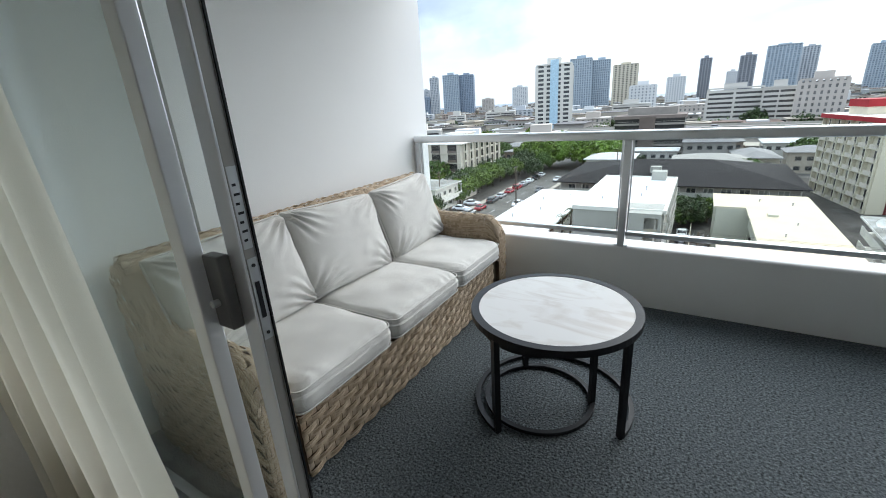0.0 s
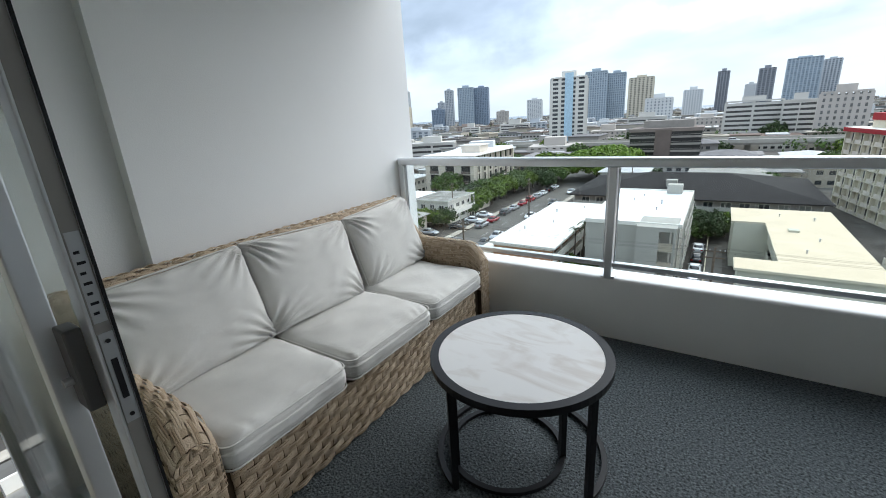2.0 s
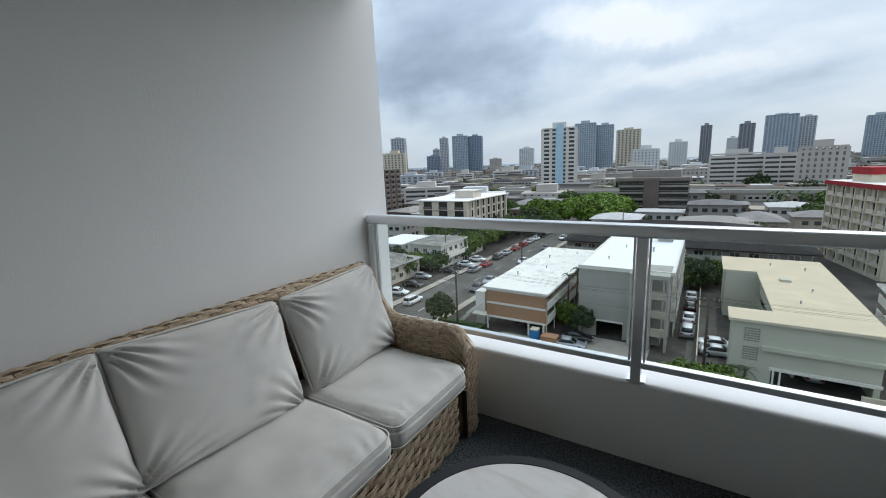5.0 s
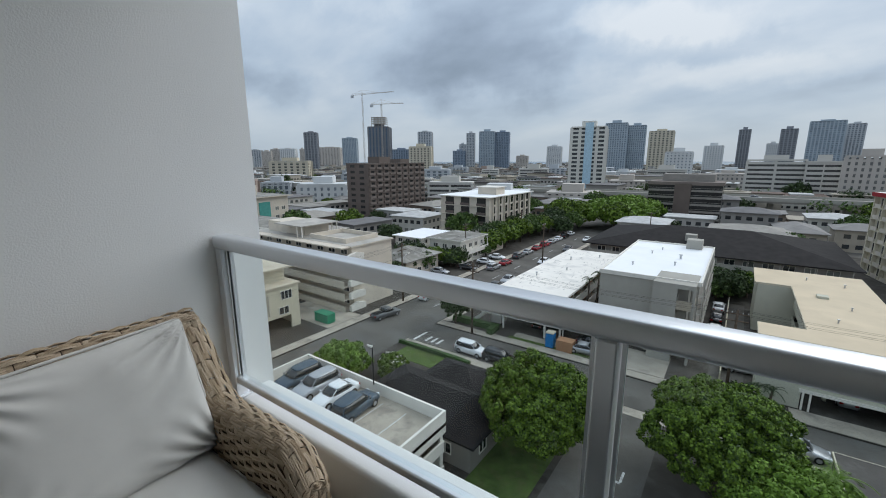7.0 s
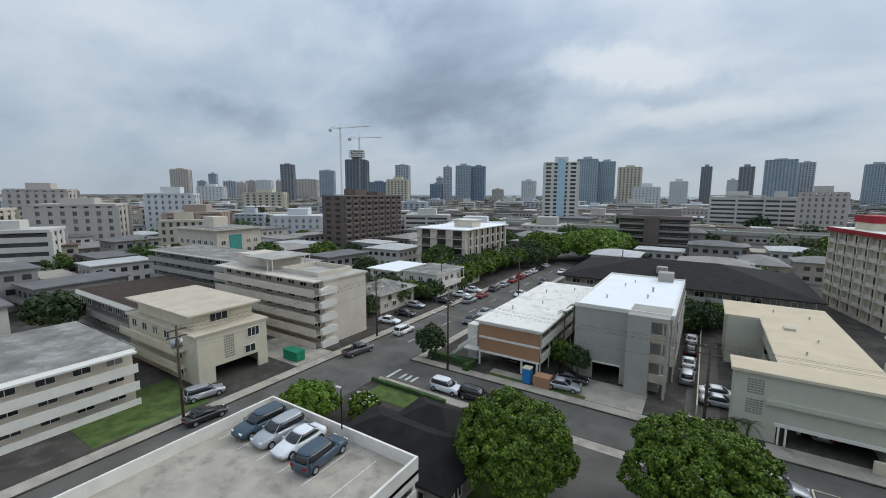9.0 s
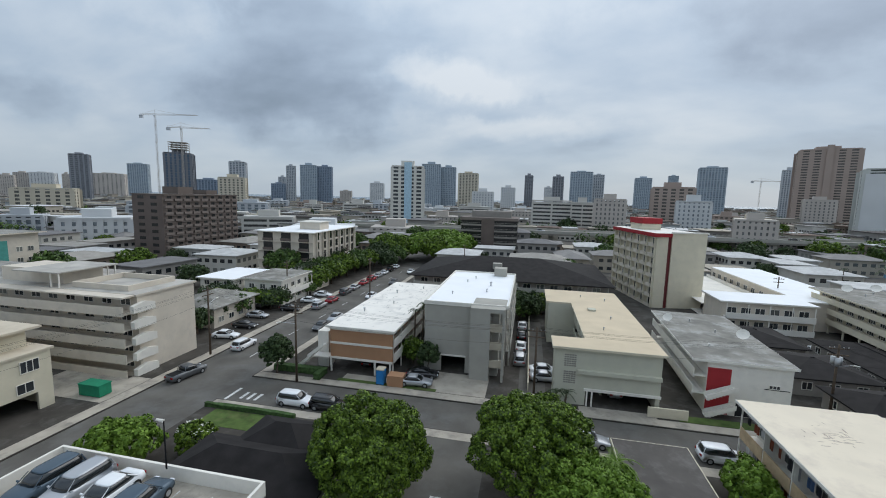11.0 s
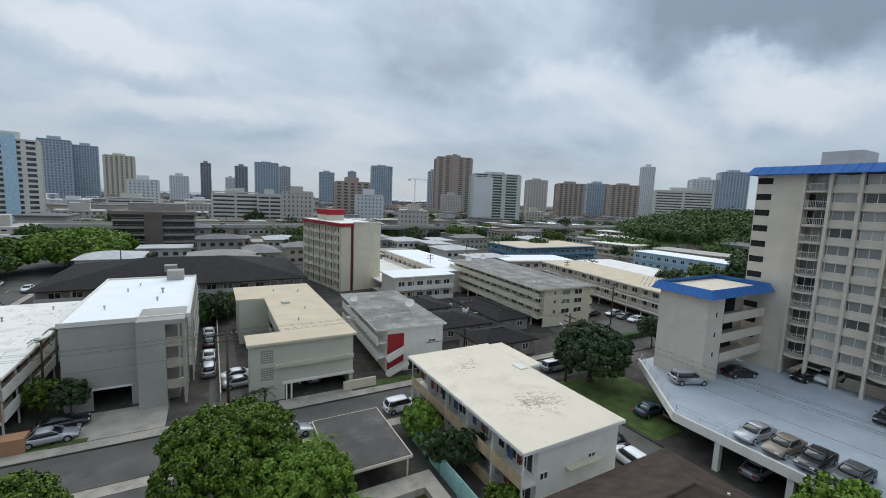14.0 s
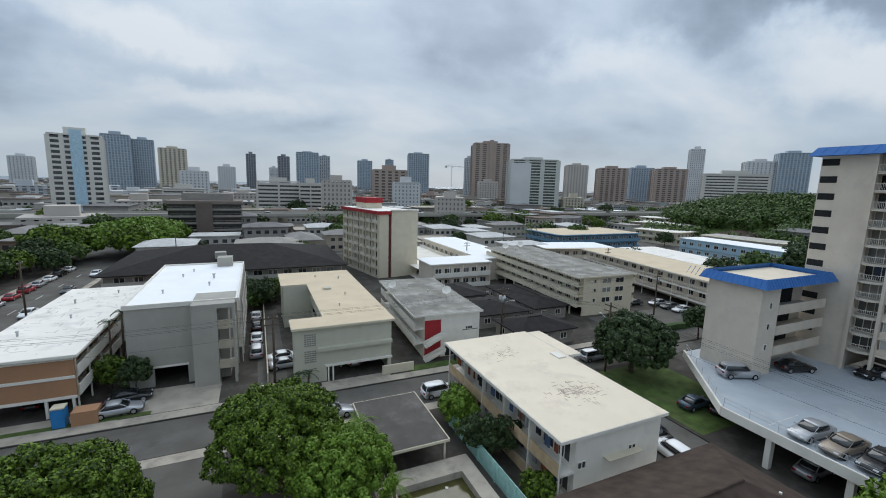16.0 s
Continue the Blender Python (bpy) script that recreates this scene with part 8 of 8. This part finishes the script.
def tree(x, y, z, h, rx, ry, rz, n, per, cr, leaf, material, seed, label, cat="tree"):
    """A tree h high to the middle of its crown."""
    t = thing("tree", pose(x, y, z, 0, 0, seed * 37 % 360), label, cat, "trees")
    bm = bmesh.new()
    r = random.Random(seed)
    r0 = max(0.12, rx * 0.07)
    p = Vector((0, 0, 0))
    rad = r0
    top = h - rz * 0.45
    for k in range(4):
        q = Vector((r.uniform(-0.15, 0.15) * rx * 0.3, r.uniform(-0.15, 0.15) * rx * 0.3, top * (k + 1) / 4))
        rod(bm, p, q, rad, 8, rad * 0.85)
        p, rad = q, rad * 0.85
    for k in range(6):
        a = k * math.tau / 6 + r.uniform(-0.3, 0.3)
        m = p + Vector((math.cos(a) * rx * 0.35, math.sin(a) * ry * 0.35, rz * r.uniform(0.2, 0.5)))
        e_ = p + Vector((math.cos(a) * rx * 0.75, math.sin(a) * ry * 0.75, rz * r.uniform(0.35, 0.9)))
        rod(bm, p, m, rad * 0.6, 6, rad * 0.4), rod(bm, m, e_, rad * 0.4, 6, rad * 0.12)
    part("trunk", bm, "bark", t, "", True)
    cl = crown_clumps(rx, ry, rz, n, cr, seed) + crown_clumps(rx * 0.66, ry * 0.66, rz * 0.66, n // 3, cr * 1.3, seed + 5)
    o = new("crown", leaf_mesh("crown", cl, per, leaf, material, seed))
    o.parent, o.location = t, (0, 0, h)
    return t


KZ = G + KERB
tree(-10.9, 31.0, KZ, 4.6, 5.2, 5.0, 3.9, 440, 120, 0.54, 0.25, "leaf", 3, "broad round street tree with dense glossy green leaves")
tree(2.6, 34.4, KZ, 5.0, 5.6, 5.2, 3.9, 460, 120, 0.54, 0.25, "leaf", 8, "broad round street tree with dense glossy green leaves")
tree(7.0, 29.6, KZ, 3.6, 4.3, 4.0, 3.2, 320, 100, 0.5, 0.25, "leafbright", 12, "lower bright green tree beside the round street tree")
tree(-35.2, 29.8, KZ, 2.2, 3.6, 2.8, 2.0, 110, 46, 0.5, 0.4, "leafbright", 15, "low spreading bright green tree beside the garage")
tree(-30.0, 33.0, KZ, 1.6, 1.9, 1.7, 1.4, 46, 40, 0.4, 0.34, "leaf", 17, "small flowering tree with pale blossom")
tree(50.0, 40.5, KZ, 4.6, 6.3, 5.4, 3.6, 300, 50, 0.7, 0.5, "leafdark", 21, "wide dark green tree on the lawn")
tree(-33.2, 51.6, KZ, 3.2, 2.4, 2.2, 2.3, 70, 44, 0.5, 0.4, "leafdark", 23, "small dense street tree beside the hedge")
tree(-12.2, 57.4, KZ, 2.6, 1.6, 1.3, 2.0, 40, 40, 0.4, 0.34, "leafdark", 25, "thin small tree against the grey wall")
tree(-15.3, 60.0, KZ, 2.2, 1.8, 2.4, 1.8, 50, 40, 0.45, 0.36, "leaf", 27, "leafy shrubs in the gap between two blocks")
tree(20.9, 37.6, KZ, 2.0, 1.9, 2.8, 1.9, 80, 44, 0.45, 0.32, "leafbright", 29, "yellow-green shrub against the balconies")
tree(21.4, 31.5, KZ, 2.2, 1.5, 3.2, 2.0, 80, 44, 0.45, 0.32, "leafdark", 31, "dark climbing shrub against the balconies")
tree(22.0, 24.8, KZ, 1.4, 1.4, 1.6, 1.2, 40, 40, 0.4, 0.3, "leaf", 33, "round green shrub at the corner of the block")
tree(42.8, 9.6, KZ, 3.2, 3.0, 3.4, 2.4, 120, 44, 0.55, 0.4, "leafbright", 35, "leafy green tree beside the parking deck")
tree(-12.0, 18.5, KZ, 1.5, 1.6, 3.6, 1.3, 60, 40, 0.45, 0.34, "leafdark", 37, "dark shrubs along the lawn")
tree(-34.5, 170, G, 6.5, 17, 13, 5.0, 420, 40, 1.5, 1.1, "leafbright", 41, "very wide bright green spreading tree")
tree(-52, 160, G, 5.5, 10, 10, 4.5, 220, 40, 1.3, 1.0, "leaf", 43, "wide green spreading tree")
tree(72.5, 46.0, KZ, 3.5, 2.6, 2.6, 2.4, 80, 40, 0.5, 0.4, "leafdark", 45, "small tree at the edge of the parking lot")
bm = bmesh.new()
rr = random.Random(4)
for i in range(60):
    a = rr.uniform(0, math.tau)
    q = rr.uniform(0.5, 1.9)
    c = Vector((-30 + q * math.cos(a), 33 + q * 0.8 * math.sin(a), KZ + 2.4 + rr.uniform(0, 0.9) - 0.2 * q))
    for k in range(5):
        b_ = k * math.tau / 5
        quad(bm, c, c + Vector((0.07 * math.cos(b_), 0.07 * math.sin(b_), 0.03)), c + Vector((0.12 * math.cos(b_ + 0.4), 0.12 * math.sin(b_ + 0.4), 0.02)), c + Vector((0.07 * math.cos(b_ + 0.8), 0.07 * math.sin(b_ + 0.8), 0.03)))
solid("blossom", bm, "flower", "small white blossoms on the flowering tree", "flowers", "stuff")


def palm(x, y, z, h, fronds, length, seed, material="leafbright"):
    t = thing("palm_tree", pose(x, y, z), "palm tree with arching feathery fronds", "palm", "palms")
    r = random.Random(seed)
    bm = bmesh.new()
    rod(bm, (0, 0, 0), (0.15, 0.1, h), 0.16, 8, 0.1)
    part("trunk", bm, "bark", t, "", True)
    for f in range(fronds):
        a = f * math.tau / fronds + r.uniform(-0.2, 0.2)
        up = r.uniform(0.3, 1.0)
        bm = bmesh.new()
        last = None
        for k in range(9):
            s = k / 8
            p = Vector((0.15, 0.1, h)) + Vector((math.cos(a) * length * s, math.sin(a) * length * s, length * (up * s - 0.9 * s * s)))
            if last is not None:
                rod(bm, last, p, 0.025, 4)
                for sg in (-1, 1):
                    for j in (0.0, 0.33, 0.66):
                        c = last.lerp(p, j)
                        side = Vector((-math.sin(a), math.cos(a), -0.35)) * sg * 0.55 * (1 - 0.5 * s) * length / 2
                        fw = (p - last) * 0.5
                        quad(bm, c, c + side * 0.5 + fw * 0.5, c + side + fw, c + side * 0.5 + fw * 0.15)
            last = p
        part("frond", bm, material, t)


palm(8.6, 31.6, KZ, 6.2, 11, 1.9, 1), palm(10.2, 26.8, KZ, 3.6, 9, 1.5, 5)
for k, (x, y, h) in enumerate(((-16.0, 63, 7.5), (-15.4, 66, 8), (-14.8, 70, 7), (5.6, 51.6, 2.0), (6.8, 51.8, 1.8), (96, 132, 9), (101, 136, 10), (90, 139, 8))):
    palm(x, y, KZ, h, 8, 1.3 if h < 9 else 3.0, 20 + k, "leafdark")


def hedge(x0, y0, x1, y1, h, label):
    bm = bmesh.new()
    box(bm, x0, y0, KZ, x1, y1, KZ + h)
    bmesh.ops.subdivide_edges(bm, edges=bm.edges[:], cuts=10, use_grid_fill=True)
    for v in bm.verts:
        v.co += Vector((noise.noise(v.co * 2.1), noise.noise(v.co * 2.3 + Vector((5, 0, 0))), noise.noise(v.co * 1.9 + Vector((0, 7, 0))) * 0.7)) * 0.16
    solid("hedge", bm, "hedge", label, "hedge", "", True, "hedges")


hedge(-34.4, 52.4, -27.0, 53.4, 0.9, "clipped green hedge along the sidewalk")
hedge(-27.2, 50.9, -26.3, 53.4, 0.9, "clipped green hedge at the corner")
hedge(66, 50.5, 86, 51.6, 1.1, "long clipped hedge in front of the parking lot")
hedge(-36, 40.9, -24, 41.4, 0.5, "low clipped hedge along the lawn")

mid = [tree(0, 0, -400, 3.6 + k * 0.4, 3.4 + 0.5 * k, 3.2 + 0.4 * k, 2.6 + 0.2 * k, 64, 20, 0.8, 0.7, ("leafdark", "leafmid", "leaf", "leafdark")[k], 60 + k, ("dull green city tree between the houses", "green city tree between the houses", "glossy green city tree between the houses", "dark green city tree between the houses")[k]) for k in range(4)]
rt = random.Random(77)
places = []
for k in range(16):
    places.append((-56 + rt.uniform(-3, 3), 100 + k * 3.2, 1.0))
for k in range(14):
    places.append((rt.uniform(-1, 5), rt.uniform(88, 96), 0.7))
for k in range(12):
    places.append((rt.uniform(-70, -56), rt.uniform(62, 80), 0.7))
for k in range(12):
    places.append((-55 + rt.uniform(-2, 2), rt.uniform(80, 100), 0.6))
for k in range(46):
    x, y = rt.uniform(112, 330), rt.uniform(60, 330)
    if y < 228 or y > 256:
        places.append((x, y, rt.uniform(0.8, 1.6)))
while len(places) < 330:
    r_ = 95 + 430 * rt.random() ** 1.25
    a = radians(rt.uniform(-5, 176))
    x, y = r_ * math.cos(a), r_ * math.sin(a)
    if y < 12 or any(x0 - 3 < x < x1 + 3 and y0 - 3 < y < y1 + 3 for x0, y0, x1, y1 in TAKEN[5:12]) or (x < 120 and y < 100 and x > -82):
        continue
    if any((x - px) ** 2 + (y - py) ** 2 < 7.5 ** 2 for px, py in near_spots):
        continue
    places.append((x, y, rt.uniform(0.7, 1.5)))
for x, y, s in places[:330]:
    o = copy_thing(mid[rt.randrange(4)], pose(x, y, G, 0, 0, rt.uniform(0, 360)))
    o.scale = (s, s, s * rt.uniform(0.85, 1.1))
for t in mid:
    for o in list(t.children_recursive):
        bpy.data.objects.remove(o)
    bpy.data.objects.remove(t)

# wooded rise and far greenery
def rise(r, a):
    """Height of the wooded hill at a distance and a bearing in degrees."""
    k = min(1.0, max(0.0, (r - 235) / 100))
    f = max(0.0, math.sin(math.radians(min(180.0, max(0.0, (39 - a) / 28 * 180)))))
    return 19 * k * k * (3 - 2 * k) * f ** 0.6 * (1 - min(1.0, max(0.0, (r - 345) / 120)))


bm = bmesh.new()
rows_ = [[bm.verts.new((r * math.cos(radians(a)), r * math.sin(radians(a)), G - 0.4 + rise(r, a) * 0.9)) for a in range(11, 44)] for r in range(225, 476, 10)]
for ra, rb in zip(rows_, rows_[1:]):
    for i in range(len(ra) - 1):
        bm.faces.new((ra[i], rb[i], rb[i + 1], ra[i + 1]))
solid("hill", bm, "grass", "low green hill behind the apartment blocks", "hill", "structure", True)
cl = []
for k in range(3200):
    if k < 1700:
        r_, a_ = rt.uniform(244, 352), rt.uniform(12, 39.5)
        x, y = r_ * math.cos(radians(a_)), r_ * math.sin(radians(a_))
        z = G + 2.0 + rise(r_, a_) + rt.uniform(0, 2.5)
        if 210 < x < 280 and 118 < y < 218 and rise(r_, a_) < 6:
            continue
    else:
        r_ = rt.uniform(170, 1000)
        a = radians(rt.uniform(5, 177))
        x, y, z = r_ * math.cos(a), r_ * math.sin(a), G + rt.uniform(2.5, 5.5)
        if any(x0 - 2 < x < x1 + 2 and y0 - 2 < y < y1 + 2 for x0, y0, x1, y1 in TAKEN) or any((x - px) ** 2 + (y - py) ** 2 < 9 ** 2 for px, py in near_spots):
            continue
    cl.append(((x, y, z), rt.uniform(3.0, 6.0), (0, -0.3, 0.8)))
o = new("far_trees", leaf_mesh("far_trees", cl, 52, 1.5, "leafmid", 5))
tagged(o, "distant dull green tree crowns between the houses", "trees", "", "stuff")


# ---- utility poles, lamps and wires ----
def pole(x, y, h, z=KZ, arm=0, lamp=None, cans=0, label="weathered wooden utility pole with a crossarm"):
    t = thing("utility_pole", pose(x, y, z, 0, 0, arm), label, "utility pole", "utility poles")
    bm = bmesh.new()
    rod(bm, (0, 0, 0), (0, 0, h), 0.17, 10, 0.12)
    part("shaft", bm, "wood", t, "", True)
    for zz in (h - 0.5, h - 1.3):
        part("crossarm", one(-1.1, -0.07, zz - 0.06, 1.1, 0.07, zz + 0.06), "wood", t)
    for xx in (-1.0, -0.5, 0.5, 1.0):
        bm = bmesh.new()
        rod(bm, (xx, 0, h - 0.43), (xx, 0, h - 0.25), 0.05, 6)
        part("insulator", bm, "metal", t)
    for k in range(cans):
        bm = bmesh.new()
        a = k * 1.9 + 0.4
        rod(bm, (0.42 * math.cos(a), 0.42 * math.sin(a), h - 2.6), (0.42 * math.cos(a), 0.42 * math.sin(a), h - 1.6), 0.26, 12)
        part("transformer", bm, "metal", t, "grey transformer can", True)
    if lamp:
        bm = bmesh.new()
        rod(bm, (0, 0, h - 2.8), (lamp[0], lamp[1], h - 2.2), 0.04, 6)
        part("lamp_arm", bm, "metal", t)
        bm = bmesh.new()
        l_ = Vector((lamp[0], lamp[1], 0)).normalized()
        rod(bm, (lamp[0], lamp[1], h - 2.2), (lamp[0] + l_.x * 0.6, lamp[1] + l_.y * 0.6, h - 2.2), 0.11, 8, 0.07)
        part("lamp_head", bm, "white", t)
    return Vector((x, y, z + h))


A = pole(-29.1, 49.9, 11.0, lamp=(-1.2, -1.6))
B = pole(46.4, 41.8, 10.2, arm=90, lamp=(1.9, -0.4), label="wooden utility pole with a street lamp arm")
C = pole(39.3, 58.4, 9.0, cans=3, lamp=(1.2, -0.8), label="wooden utility pole with grey transformer cans")
D_ = pole(77.2, 59.0, 9.5, cans=1)
E_ = pole(-47.4, 55.1, 11.0, arm=90, lamp=(1.6, 0))
F_ = pole(-47.6, 22.0, 11.0, arm=90, cans=2, label="wooden utility pole with transformer cans")
G_ = pole(3.0, 53.4, 9.5)
H_ = pole(-54.5, 88, 10, arm=90, lamp=(1.4, 0))
I_ = pole(-54, 120, 10, arm=90, lamp=(1.4, 0))
J_ = pole(46.0, 2.0, 10.2, arm=90)
K_ = pole(-36.8, 96, 10.5, arm=90)
pole(95, 90, 9, z=G), pole(60, 112, 9, z=G), pole(-95, 64, 10, z=G), pole(-20, 140, 10, z=G), pole(120, 60, 10, z=G)


def wires(p, q, along, label="sagging black overhead wires between utility poles"):
    t = thing("overhead_wires", pose(0, 0, 0), label, "wires", "overhead wires")
    for off, dz in ((-1.0, -0.25), (-0.5, -0.25), (0.5, -0.25), (1.0, -0.25), (0.1, -2.4)):
        o_ = Vector((off, 0, dz)) if along == "y" else Vector((0, off, dz))
        bm = bmesh.new()
        rings = []
        for k in range(13):
            s = k / 12
            pt = (p + o_).lerp(q + o_, s) - Vector((0, 0, 4 * 0.6 * s * (1 - s)))
            c_ = Vector((q.y - p.y, p.x - q.x, 0)).normalized() * 0.010
            rings.append([pt + c_, pt + Vector((0, 0, 0.010)), pt - c_, pt - Vector((0, 0, 0.010))])
        loft(bm, rings)
        part("wire", bm, "tyre", t)


wires(A, G_, "x"), wires(G_, C, "x"), wires(C, D_, "x"), wires(C, B, "x"), wires(B, J_, "y"), wires(E_, F_, "y"), wires(E_, H_, "y"), wires(H_, I_, "y"), wires(A, E_, "x")
b = thing("street_lamp", pose(-22.9, 23.0, RT + 1.05), "dark lamp post on the garage parapet", "street lamp")
bm = bmesh.new()
rod(bm, (0, 0, 0), (0, 0, 3.6), 0.06, 8, 0.045)
part("post", bm, "black", b)
bm = bmesh.new()
rod(bm, (0, 0, 3.62), (-0.5, -0.1, 3.7), 0.12, 8, 0.08)
part("lamp_head", bm, "white", b)

# ---- laundry and clutter on the tan balconies ----
cloth = [mat("laundry_" + n_, c, 0.9, bump=0.2) for n_, c in (("white", (0.7, 0.7, 0.7)), ("blue", (0.10, 0.16, 0.28)), ("dark", (0.05, 0.05, 0.06)), ("rust", (0.30, 0.10, 0.06)), ("grey", (0.3, 0.3, 0.3)))]
rl = random.Random(12)
for fl in (0.5, 3.1):
    for k in range(16):
        y = 24.3 + k * 1.28 + rl.uniform(-0.3, 0.3)
        w, h_ = rl.uniform(0.4, 0.8), rl.uniform(0.6, 1.1)
        zt = G + fl + 2.2
        bm = bmesh.new()
        pts = [(23.35 + 0.05 * math.sin(i * 2.1 + k), y + w * i / 5) for i in range(6)]
        lo = [bm.verts.new((x, yy, zt - h_ + 0.04 * math.sin(i * 3))) for i, (x, yy) in enumerate(pts)]
        hi = [bm.verts.new((x, yy, zt)) for x, yy in pts]
        for i in range(5):
            bm.faces.new((lo[i], lo[i + 1], hi[i + 1], hi[i]))
        bmesh.ops.solidify(bm, geom=bm.faces[:], thickness=0.012)
        solid("laundry", bm, cloth[rl.randrange(5)], "garment hung to dry on the balcony line", "laundry", "", False, "laundry")
    bm = bmesh.new()
    rod(bm, (23.36, 23.7, G + fl + 2.21), (23.36, 44.4, G + fl + 2.21), 0.012, 4)
    solid("clothes_line", bm, "metal", "thin clothes line along the balconies", "clothes line")
